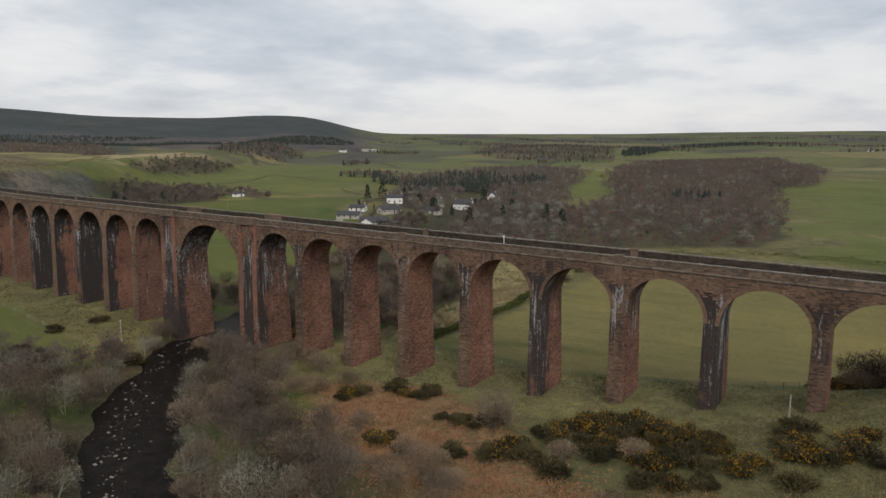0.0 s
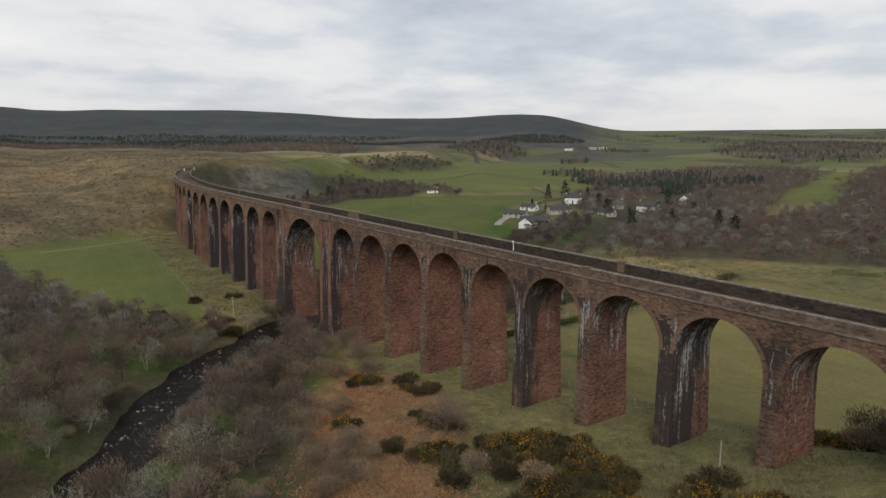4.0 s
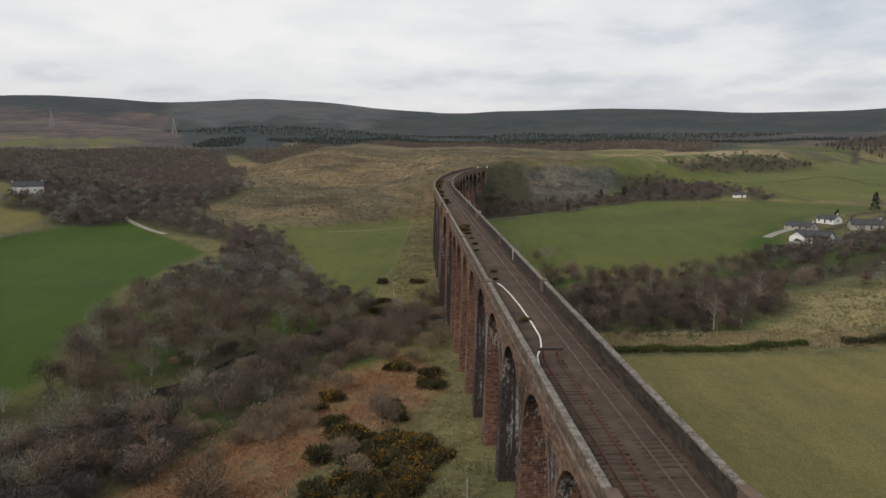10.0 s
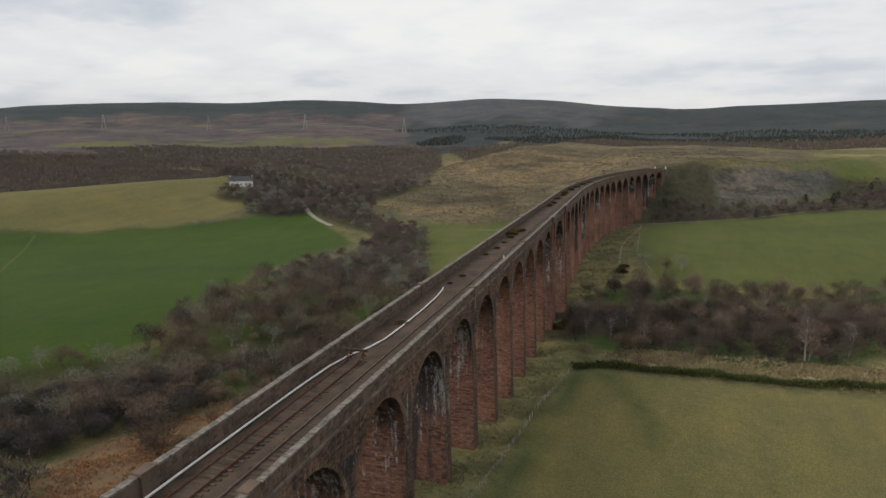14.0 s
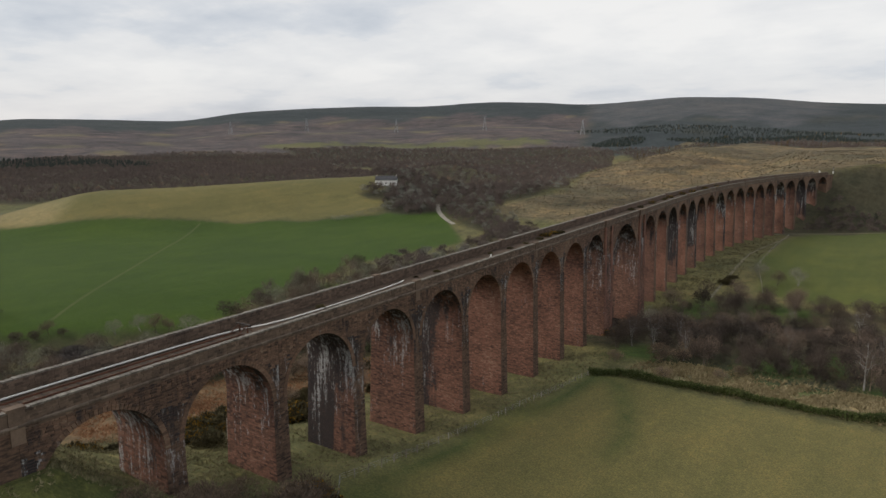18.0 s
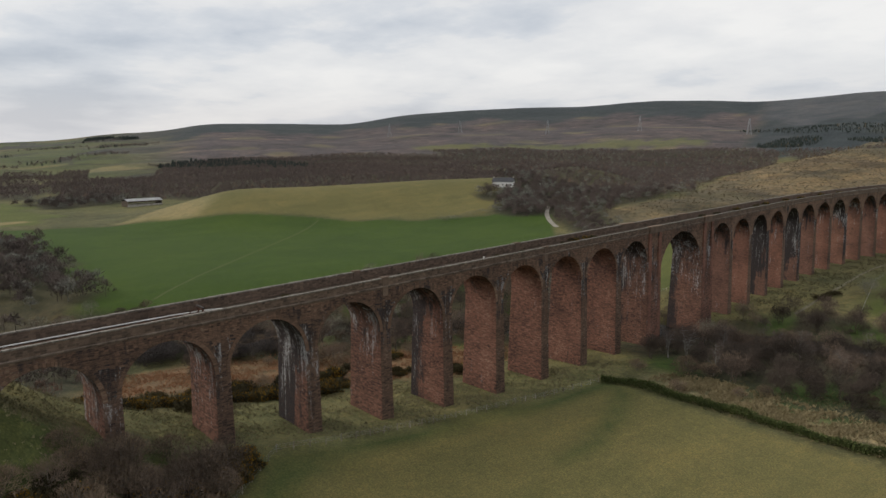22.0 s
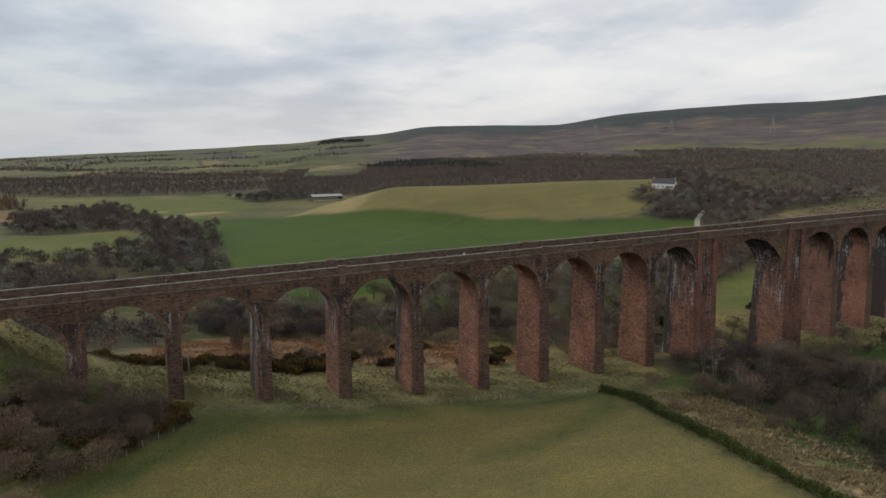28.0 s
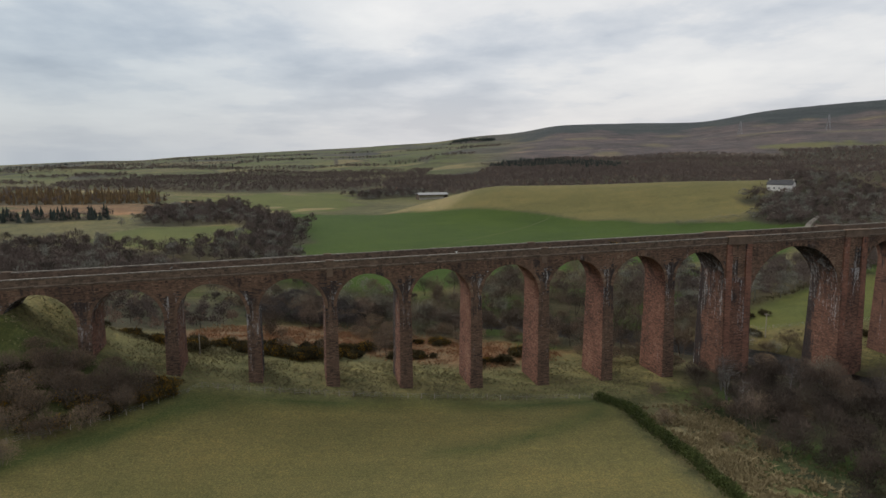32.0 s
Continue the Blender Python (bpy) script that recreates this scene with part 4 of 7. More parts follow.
for k, (px, half, wide) in enumerate(PIERS):
    number = k - 2
    sl = springs[k - 1][0] if k else springs[0][0]
    sr = springs[k][0]
    h = heading(px)
    foot = min(float(terrain(px + a, line_y(px) + b)) for a in (-2, 0, 2) for b in (-5, 0, 5)) - 0.8
    foot = min(foot, sl - 1.0)
    near = px > NEAR_X - 3
    if wide:
        sl = sr = max(sl, sr)
    core, stones = pier_arrays(half, sl, sr, foot, near, wide)
    m = M[STAIN.get(number, "stone")]
    front = face_of(number)
    pier = put("pier", mesh_of("pier", *core, [M["mortar"]] * 2 if near else [front, m], [0, 1, 0, 1, 1]), viaduct, place_at(px))
    if stones:
        put("side_stonework", mesh_of("side_stonework", *stones[0], [m]), pier, kind="stuff")
        # soot runs down the upstream faces; those downstream stay brown
        upstream = (stones[1][0][stones[1][1][:, 0], 1] > 0).astype(int)
        put("face_stonework", mesh_of("face_stonework", *stones[1], [M["stone_wide" if wide else "stone_face"], front], upstream), pier, kind="stuff")


def arch_bay(k, x0, t0, x1, t1, near):
    """The arch between two piers: its soffit, the spandrels over it and half of both piers."""
    a, b = Vector((x0, line_y(x0), 0)), Vector((x1, line_y(x1), 0))
    mid, way = (a + b) / 2, b - a
    length = way.length
    spring, r, crown = springs[k]
    at = Matrix.Translation((mid.x, mid.y, 0)) @ Matrix.Rotation(math.atan2(way.y, way.x), 4, "Z")
    off = (t1 - t0) / 2  # the arch is off the middle where the piers differ
    c0 = -length / 2 + t0 + r
    zt = top_z(mid.x) - 1.62  # the foot of the string course
    tilt = -RISE
    ztop = lambda u: zt - 0.35 + tilt * u  # the fill stays under the ballast
    lo, hi = -length / 2, length / 2
    # the core: two faces, the soffit and the top
    cols = np.concatenate([[lo], c0 + r * np.cos(np.linspace(math.pi, 0, 33)), [hi]])
    zlow = np.concatenate([[spring], spring + r * np.sin(np.linspace(math.pi, 0, 33)), [spring]])
    v, f = [], []
    n = len(cols)
    for s in (-1, 1):
        for u, z in zip(cols, zlow):
            v += [(u, s * (HALF - 0.03), z), (u, s * (HALF - 0.03), ztop(u))]
    for i in range(n - 1):
        j, g = 2 * i, 2 * n
        f += [(j, j + 2, j + 3, j + 1), (g + j, g + j + 1, g + j + 3, g + j + 2), (j, g + j, g + j + 2, j + 2), (j + 1, j + 3, g + j + 3, g + j + 1)]
    mat = M["stone_brown"]
    halves = [M[STAIN.get(k - 2 + q, "stone")] for q in (0, 1)]  # each half is stained like the pier it springs from
    idx = []
    for i in range(n - 1):
        idx += [0, 0, 1 if cols[i] + cols[i + 1] < 2 * c0 else 2, 0]
    span = put("arch", mesh_of("arch", np.array(v), np.array(f), [M["mortar"]] * 3 if near else [mat, *halves], idx), viaduct, at)
    if near:
        ring = 0.62
        parts, tint = [], []
        for s in (-1, 1):
            runs = []
            for z0, z1 in course_lines(spring, zt + 0.15):
                zm = (z0 + z1) / 2 - spring
                if zm < r + ring:
                    e = math.sqrt(max(0.0, (r + ring) ** 2 - zm ** 2)) if zm > 0 else r
                    runs += [(lo, min(c0 - e, hi), z0, z1), (max(lo, c0 + e), hi, z0, z1)]
                else:
                    runs.append((lo, hi, z0, z1))
            u, w, d, fc = courses(runs, rng)
            parts.append((np.stack([u, s * (HALF - 0.03 + d), w], -1), fc if s < 0 else fc[:, ::-1]))
            # over each pier a wedge of stones is stained like the pier's face
            um, wm = u[fc[::5, 0]], w[fc[::5, 0]]
            reach = 0.9 + 0.30 * np.clip(wm - spring, 0, 4.2) + rng.uniform(-0.5, 0.5, len(um))
            low = wm < spring + 4.4 + rng.uniform(-0.8, 0.8, len(um))
            stain = np.where(low & (um - lo < reach + t0 - 1.0), 1, np.where(low & (hi - um < reach + t1 - 1.0), 2, 0))
            tint.append(np.repeat(np.where((stain > 0) & (s < 0), stain + 2, stain), 5))
        fronts = [face_of(k - 2 + q) for q in (0, 1)]
        put("spandrel_stonework", mesh_of("spandrel_stonework", *joined(parts), [mat, *fronts, M["stone_face"], M["stone_face"]], np.concatenate(tint)), span, kind="stuff")
        arc = math.pi * r
        u, w, d, fc = courses([(-HALF + 0.06, HALF - 0.06, w0, w1) for w0, w1 in course_lines(0, arc, 0.36)], rng)
        g = math.pi - w / r
        rad = r - d * 0.7
        put("soffit_stonework", mesh_of("soffit_stonework", np.stack([c0 + rad * np.cos(g), u, spring + rad * np.sin(g)], -1), fc, halves, (g[fc[:, 0]] < math.pi / 2).astype(int)), span, kind="stuff")
        count = int(arc / 0.42)
        parts = []
        for s in (-1, 1):
            cut = np.linspace(0, math.pi, count + 1)
            u, w, d, fc = blocks(np.full(count, r - 0.03), np.full(count, r + ring), cut[:-1] * r, cut[1:] * r, rng.uniform(0.07, 0.10, count))
            g = w / r
            parts.append((np.stack([c0 + u * np.cos(g), s * (HALF - 0.03 + d), spring + u * np.sin(g)], -1), fc))
        if -62 < mid.x < 2:  # the arches that the camera comes nearest
            for v0, f0 in parts:
                for q in range(count):
                    put("voussoir", mesh_of("voussoir", v0[q * 8:q * 8 + 8], np.array([(0, 1, 2, 3), (4, 5, 1, 0), (5, 6, 2, 1), (6, 7, 3, 2), (7, 4, 0, 3)]), [mat]), span)
        else:
            put("arch_ring", mesh_of("arch_ring", *joined(parts), [mat]), span, kind="stuff")
    else:
        ring = 0.6
        parts = []
        count = int(math.pi * r / 0.9)
        for s in (-1, 1):
            cut = np.linspace(0, math.pi, count + 1)
            u, w, d, fc = blocks(np.full(count, r - 0.03), np.full(count, r + ring), cut[:-1] * r, cut[1:] * r, rng.uniform(0.05, 0.09, count))
            g = w / r
            parts.append((np.stack([c0 + u * np.cos(g), s * (HALF - 0.03 + d), spring + u * np.sin(g)], -1), fc))
        put("arch_ring", mesh_of("arch_ring", *joined(parts), [mat]), span, kind="stuff")


ends = PIERS + [(END_X - 0.1, 0.1, False)]
for k in range(len(PIERS)):
    arch_bay(k, ends[k][0], ends[k][1], ends[k + 1][0], ends[k + 1][1], ends[k][0] > NEAR_X)


def path_points(x0, x1, step):
    """Points on the line from x0 towards -x, with their frames."""
    n = max(1, int(round((x0 - x1) / step)))
    return [x0 + (x1 - x0) * i / n for i in range(n + 1)]


def swept(section, x0, x1, step, level, close=True):
    """Sweeps a section (across, up) along the line; level(x) is its datum."""
    xs = path_points(x0, x1, step)
    v = []
    for x in xs:
        h = heading(x)
        nx, ny = -math.sin(h), math.cos(h)
        z = level(x)
        for b, c in section:
            v.append((x - nx * b, line_y(x) - ny * b, z + c))
    n = len(section)
    f = []
    for i in range(len(xs) - 1):
        for j in range(n if close else n - 1):
            q = (j + 1) % n
            f.append((i * n + j, i * n + q, (i + 1) * n + q, (i + 1) * n + j))
    return np.array(v), np.array(f)


# across is +1 on the downstream (+y) side
def slab(b0, b1, c0, c1):
    return [(b0, c0), (b1, c0), (b1, c1), (b0, c1)]


NEAR_END, FAR_END = START_X + 30.0, END_X
for s in (-1, 1):
    inner, outer = s * 4.0, s * 4.5
    # the inner face of the downstream parapet takes the darker stone
    wall = put("parapet", mesh_of("parapet", *swept(slab(*sorted((inner, outer - s * 0.03)), -1.98, -0.16), NEAR_END, FAR_END, 7.5, top_z), [M["parapet"], M["parapet_dark"]], [1 if s > 0 and q % 4 == 3 else 0 for q in range(4 * (len(path_points(NEAR_END, FAR_END, 7.5)) - 1))]), viaduct)
    # faces of the parapet near the camera, stone by stone
    xs = path_points(START_X, NEAR_X, 7.5)
    parts, inner_side = [], []
    for xa, xb in zip(xs, xs[1:]):
        a, b = Vector((xa, line_y(xa))), Vector((xb, line_y(xb)))
        way = (b - a).normalized()
        side = Vector((way.y, -way.x)) * 1.0
        if side.y < 0:
            side = -side
        ln = (b - a).length
        runs = [(0, ln, c, c + 0.32) for c in (-1.77, -1.45, -1.13, -0.81, -0.49)]
        for face, sign in ((outer - s * 0.03, s), (inner, -s)):
            u, w, d, fc = courses(runs, rng, 0.65, (0.01, 0.05))
            zz = top_z(xa) + (top_z(xb) - top_z(xa)) * u / ln
            o = face + sign * d
            v = np.stack([a.x + way.x * u + side.x * o, a.y + way.y * u + side.y * o, zz + w], -1)
            parts.append((v, fc))
            inner_side.append(np.full(len(fc), int(s > 0 and sign < 0)))
    put("stonework", mesh_of("stonework", *joined(parts), [M["parapet"], M["parapet_dark"]], np.concatenate(inner_side)), wall, kind="stuff")
    # string course: long stones in a band
    xs = path_points(NEAR_END, FAR_END, 1.25)
    one = []
    for xa, xb in zip(xs, xs[1:]):
        a, b = Vector((xa, line_y(xa), top_z(xa))), Vector((xb, line_y(xb), top_z(xb)))
        way = (b - a).normalized()
        side = Vector((way.y, -way.x, 0))
        if side.y < 0:
            side = -side
        g = 0.012
        d = 4.68 + rng.uniform(-0.03, 0.03)
        vs = []
        for q in (a + way * g, b - way * g):
            for o, c in ((s * 4.3, -1.66), (s * (d - 0.06), -1.66), (s * d, -1.6), (s * d, -1.42), (s * (d - 0.1), -1.36), (s * 4.3, -1.36)):
                vs.append(q + side * o + Vector((0, 0, c)))
        fs = [(i, (i + 1) % 6, 6 + (i + 1) % 6, 6 + i) for i in range(6)] + [(0, 1, 2, 3), (0, 3, 4, 5), (6, 9, 8, 7), (6, 11, 10, 9)]
        one.append((np.array(vs), np.array(fs)))
    put("string_course", mesh_of("string_course", *joined(one), [M["string"]]), viaduct)

# coping stones: shared meshes, single objects at the near end
COPES = []
for q in range(6):
    bm = bmesh.new()
    bmesh.ops.create_cube(bm, size=1.0)
    bmesh.ops.scale(bm, vec=(1.17, 0.62, 0.20), verts=bm.verts)
    bmesh.ops.bevel(bm, geom=bm.edges[:], offset=0.03, segments=1, affect="EDGES")
    for vt in bm.verts:
        vt.co += Vector(rng.uniform(-0.025, 0.025, 3))
    me = bpy.data.meshes.new("coping_stone")
    bm.to_mesh(me)
    bm.free()
    me.materials.append(M["coping"])
    COPES.append(me)
walls = [o for o in viaduct.children if o.name.startswith("parapet")]
for s, wall in zip((-1, 1), walls):
    far = []
    xs = path_points(NEAR_END, FAR_END, 1.2)
    for q, (xa, xb) in enumerate(zip(xs, xs[1:])):
        x = (xa + xb) / 2
        h = heading(x)
        nx, ny = -math.sin(h), math.cos(h)
        o = s * (4.26 + float(rng.uniform(-0.02, 0.02)))
        m = Matrix.Translation((x - nx * o, line_y(x) - ny * o, top_z(x) - 0.07 + float(rng.uniform(-0.015, 0.02)))) @ Matrix.Rotation(h + float(rng.uniform(-0.01, 0.01)), 4, "Z") @ Matrix.Rotation(RISE, 4, "Y")
        me = COPES[q % 6]
        if -78 < x < 24:
            put("coping_stone", me, wall, m)
        else:
            co = np.array([m @ v.co for v in me.vertices])
            polys = [list(p.vertices) for p in me.polygons]
            far.append((co, np.array([p if len(p) == 4 else p + p[-1:] for p in polys])))
    tri = joined(far)
    put("coping", mesh_of("coping", *tri, [M["coping"]]), wall, kind="stuff")

# refuges over some piers, and the tall pilasters beside the great arch
REFUGES = [k for k in range(len(PIERS)) if k in (0, 4, 7, 15, 18, 21, 24)]
for k in REFUGES:
    px = PIERS[k][0]
    for s in (-1, 1):
        zt = top_z(px)
        o = sorted((s * 3.8, s * 4.62))
        parts = [box_arrays([(-0.7, 0.7, o[0], o[1], zt - 1.6, zt - 0.02)]), box_arrays([(-0.8, 0.8, o[0] - 0.06, o[1] + 0.06, zt - 0.02, zt + 0.2)]), box_arrays([(-0.6, 0.6, *sorted((s * 4.4, s * 4.6)), zt - 3.2, zt - 1.68)])]
        put("refuge", mesh_of("refuge", *joined(parts), [M["parapet"]]), viaduct, place_at(px) @ Matrix.Diagonal((1, -1, 1, 1)))
for px in (-136.4, -168.4):
    for s in (-1, 1):
        for e in (-1, 1):
            zt = top_z(px)
            c = e * 2.55
            base = springs[10][0]
            foot = float(terrain(px, line_y(px))) - 2.5
            v, f = [], []
            for z, grow in ((foot, 0.45), (zt - 1.7, 0.0)):
                w = 0.72 + grow * 0.15
                o0, o1 = sorted((s * 4.3, s * (4.78 + grow * 1.7)))
                v += [(c - w, o0, z), (c + w, o0, z), (c + w, o1, z), (c - w, o1, z)]
            f = [(0, 1, 5, 4), (1, 2, 6, 5), (2, 3, 7, 6), (3, 0, 4, 7), (4, 5, 6, 7)]
            put("pilaster", mesh_of("pilaster", np.array(v), np.array(f), [M["stone"]]), viaduct, place_at(px) @ Matrix.Diagonal((1, -1, 1, 1)))
        o = sorted((s * 3.9, s * 5.0))
        put("pilaster_cap", box_mesh("pilaster_cap", [(-3.4, 3.4, *o, zt - 1.75, zt - 1.3), (-3.1, 3.1, o[0], o[1], zt - 1.3, zt - 0.12), (-3.3, 3.3, o[0] - 0.1, o[1] + 0.1, zt - 0.12, zt + 0.12)], M["parapet"]), viaduct, place_at(px) @ Matrix.Diagonal((1, -1, 1, 1)))

# abutments at both ends
for x0, x1 in ((NEAR_END, START_X - 0.02), (FAR_END + 0.3, FAR_END - 7)):
    lo = -14 if x0 > 0 else 0
    v, f = swept(slab(-HALF, HALF, lo - 25, -1.99), x0, x1, 6.0, top_z)
    put("abutment", mesh_of("abutment", v, np.concatenate([f, [(0, 1, 2, 3), (len(v) - 4, len(v) - 1, len(v) - 2, len(v) - 3)]]), [M["stone_brown"]]), viaduct)

# ---- the railway on it ----
RAIL = -1.5  # rail top below the parapet's top
bed = [(-3.98, -1.70), (-3.3, -1.78), (-2.6, -1.70), (-1.35, -1.68), (-0.3, -1.74), (0.7, -1.68), (2.0, -1.65), (3.2, -1.70), (3.98, -1.80)]
v, f = swept(bed, NEAR_END, FAR_END - 7, 1.6, top_z, close=False)
v[:, 2] += np.random.default_rng(3).normal(0, 0.025, len(v))
track_bed = put("ballast", mesh_of("ballast", v, f, [M["ballast"]], smooth_shade=True), label="brown stone ballast between the parapets", category="ballast", kind="stuff")


def railway(name, label, centre, x0, x1, mat, sleepers):
    line = new(name)
    tagged(line, label, "railway track")
    for s in (-1, 1):
        b = centre + s * 0.7525
        sec = [(b - 0.07, -0.16), (b + 0.07, -0.16), (b + 0.035, -0.04), (b + 0.035, 0.0), (b - 0.035, 0.0), (b - 0.035, -0.04)]
        put("rail", mesh_of("rail", *swept(sec, x0, x1, 4.0, lambda x: top_z(x) + RAIL), [mat]), line)
    me = box_mesh("sleeper", [(-0.125, 0.125, -1.3, 1.3, -0.13, 0.0)], M["sleeper"], 0.015)
    chair = box_arrays([(-0.09, 0.09, -0.95, -0.6, 0.0, 0.05), (-0.09, 0.09, 0.6, 0.95, 0.0, 0.05)])
    far = []
    x = x0
    r2 = np.random.default_rng(int(abs(centre) * 100))
    while x > x1:
        x = along(x, 0.72)
        h = heading(x)
        nx, ny = -math.sin(h), math.cos(h)
        m = Matrix.Translation((x - nx * centre, line_y(x) - ny * centre, top_z(x) + RAIL - 0.15)) @ Matrix.Rotation(h + float(r2.uniform(-0.02, 0.02)), 4, "Z")
        if x > sleepers:
            put("sleeper", me, line, m)
        else:
            vv, ff = box_arrays([(-0.125, 0.125, -1.3, 1.3, -0.13, 0.0)])
            far.append((np.array([m @ Vector(p) for p in vv]), ff))
    if far:
        put("far_sleeper", mesh_of("far_sleeper", *joined(far), [M["sleeper"]]), line, kind="stuff")
    return line


railway("railway_track", "single railway track in use, on worn sleepers", 2.0, NEAR_END, FAR_END - 6, M["rail"], -75)
railway("disused_track", "disused rusty railway track that ends at a buffer stop", -1.5, NEAR_END, -12.0, M["rust"], -40)
bx = -12.6
stop = new("buffer_stop")
stop.matrix_basis = place_at(bx) @ Matrix.Translation((0, 1.5, top_z(bx) + RAIL))
tagged(stop, "rusty iron buffer stop at the end of the disused track", "buffer stop")
put("beam", box_mesh("beam", [(-0.12, 0.12, -1.35, 1.35, 0.75, 1.05)], M["iron"], 0.02), stop)
for s in (-1, 1):
    put("post", box_mesh("post", [(-0.08, 0.08, s * 0.75 - 0.07, s * 0.75 + 0.07, -0.15, 0.95)], M["rust"]), stop)
    v, f = tube([(0.0, s * 0.75, 0.9), (-1.5, s * 0.75, 0.0)], [0.07, 0.07], 6)
    put("strut", mesh_of("strut", v, f, [M["rust"]]), stop)
    v, f = tube([(0.0, s * 0.75, 0.6), (0.8, s * 0.75, 0.0)], [0.06, 0.06], 6)
    put("brace", mesh_of("brace", v, f, [M["rust"]]), stop)

# the white pipe that lies along the deck
hose = [(-3.62, 24), (-3.6, 12), (-3.58, 4), (-3.5, -4), (-3.3, -9.5), (-2.75, -13.2), (-1.65, -16.5), (-1.1, -20), (-0.95, -26), (-1.0, -34), (-1.25, -41), (-1.7, -46.5), (-2.3, -49)]
pts = []
for (b0, x0), (b1, x1) in zip(hose, hose[1:]):
    for i in range(5):
        k = i / 5
        b, x = b0 + (b1 - b0) * k, x0 + (x1 - x0) * k
        h = heading(x)
        pts.append((x + math.sin(h) * b, line_y(x) - math.cos(h) * b, top_z(x) - 1.56))
v, f = tube(pts, [0.11] * len(pts), 7)
put("pipe", mesh_of("pipe", v, f, [M["pipe"]], smooth_shade=True), label="long white plastic pipe snaking along the track bed", category="pipe")

# ---- trees and bushes ----


def slivers(base, tip, width, rng):
    """A thin triangle from each base to each tip."""
    way = tip - base
    side = np.cross(way, rng.normal(size=base.shape))
    side /= np.linalg.norm(side, axis=1)[:, None] + 1e-9
    w = np.asarray(width).reshape(-1, 1) * 0.5
    v = np.stack([base - side * w, base + side * w, tip], 1).reshape(-1, 3)
    return v, np.arange(len(v)).reshape(-1, 3)


def quads_to_tris(v, f):
    f = np.asarray(f)
    return v, np.concatenate([f[:, [0, 1, 2]], f[:, [0, 2, 3]]])


def bare_tree(seed, tall, spread, stems, limbs, twigs, twig_len, twig_wide, first=0.25, lean=0.25, flat=1.0, lobes=0):
    """A leafless tree: wood (tapered stems and limbs) and a rounded, gappy crown of fine twigs."""
    r = np.random.default_rng(seed)
    wood, ends = [], []
    heart = np.array([0, 0, tall * 0.40])
    for s in range(stems):
        a = 2 * math.pi * (s + r.uniform(0, 0.7)) / stems
        out = (0.0 if stems == 1 else 0.5) * spread * r.uniform(0.5, 1.0)
        top = np.array([math.cos(a) * out + r.normal() * lean, math.sin(a) * out + r.normal() * lean, tall * r.uniform(0.78, 0.92)])
        foot = np.array([math.cos(a) * 0.12 * (stems > 1), math.sin(a) * 0.12 * (stems > 1), -0.5])
        bend = r.normal(size=3) * 0.05 * tall
        line = [foot + (top - foot) * k + bend * math.sin(math.pi * k) * (1, 1, 0.1) for k in (0, 0.25, 0.5, 0.75, 1)]
        thick = 0.019 * tall / (1 + 0.3 * (stems - 1))
        wood.append(tube(line, [thick, thick * 0.8, thick * 0.55, thick * 0.3, 0.02], 5 if limbs else 3))
        for q in range(limbs):
            k = first + (0.95 - first) * (q + r.uniform(0, 0.9)) / limbs
            i = min(int(k * 4), 3)
            p = line[i] + (line[i + 1] - line[i]) * (k * 4 - i)
            g = r.uniform(0, 2 * math.pi)
            up = r.uniform(-0.1, 1.0) * flat
            way = np.array([math.cos(g), math.sin(g), up])
            e = heart + way / np.linalg.norm(way) * (spread, spread, tall * 0.55) * r.uniform(0.55, 0.9) * (1, 1, 0.9)
            e[2] = max(e[2], p[2] + 0.1)
            m = (p + e) / 2 + np.array([0, 0, -0.06 * spread]) + r.normal(size=3) * 0.07 * spread
            lw = max(0.03, thick * 0.5 * (1 - 0.5 * k))
            wood.append(tube([p, m, e], [lw, lw * 0.65, 0.015], 4))
            ends += [m, e, e]
            for _ in range(2):
                b = m + (e - m) * r.uniform(0, 0.7)
                c = b + np.array([*(r.normal(size=2) * 0.3 * spread), abs(r.normal()) * 0.3 * spread])
                wood.append(tube([b, c], [lw * 0.45, 0.01], 3))
                ends.append(c)
        ends.append(line[4])
    while len(ends) < max(lobes, 1):
        g, up = r.uniform(0, 2 * math.pi), r.uniform(-0.15, 1.0)
        way = np.array([math.cos(g), math.sin(g), up])
        ends.append(heart + way / np.linalg.norm(way) * (spread * 0.75, spread * 0.75, tall * 0.45))
    e = np.array(ends)
    pick = r.integers(0, len(e), twigs)
    base = e[pick] + r.normal(size=(twigs, 3)) * (0.21 * spread, 0.21 * spread, 0.10 * tall)
    rel = (base - heart) / (spread, spread, tall * 0.58)
    far = np.linalg.norm(rel, axis=1)[:, None]
    base = np.where(far > 1, heart + (base - heart) / far, base)
    base[:, 2] = np.maximum(base[:, 2], 0.12 * tall)
    out = (base - heart + np.array([0, 0, 0.1 * tall]))
    out /= np.linalg.norm(out, axis=1)[:, None] + 1e-9
    way = out * 0.8 + r.normal(size=(twigs, 3)) * 0.5 + np.array([0, 0, 0.3])
    way /= np.linalg.norm(way, axis=1)[:, None]
    tip = base + way * r.uniform(0.5, 1.2, (twigs, 1)) * twig_len
    crown = slivers(base, tip, r.uniform(0.6, 1.3, twigs) * twig_wide, r)
    return quads_to_tris(*joined(wood)), crown


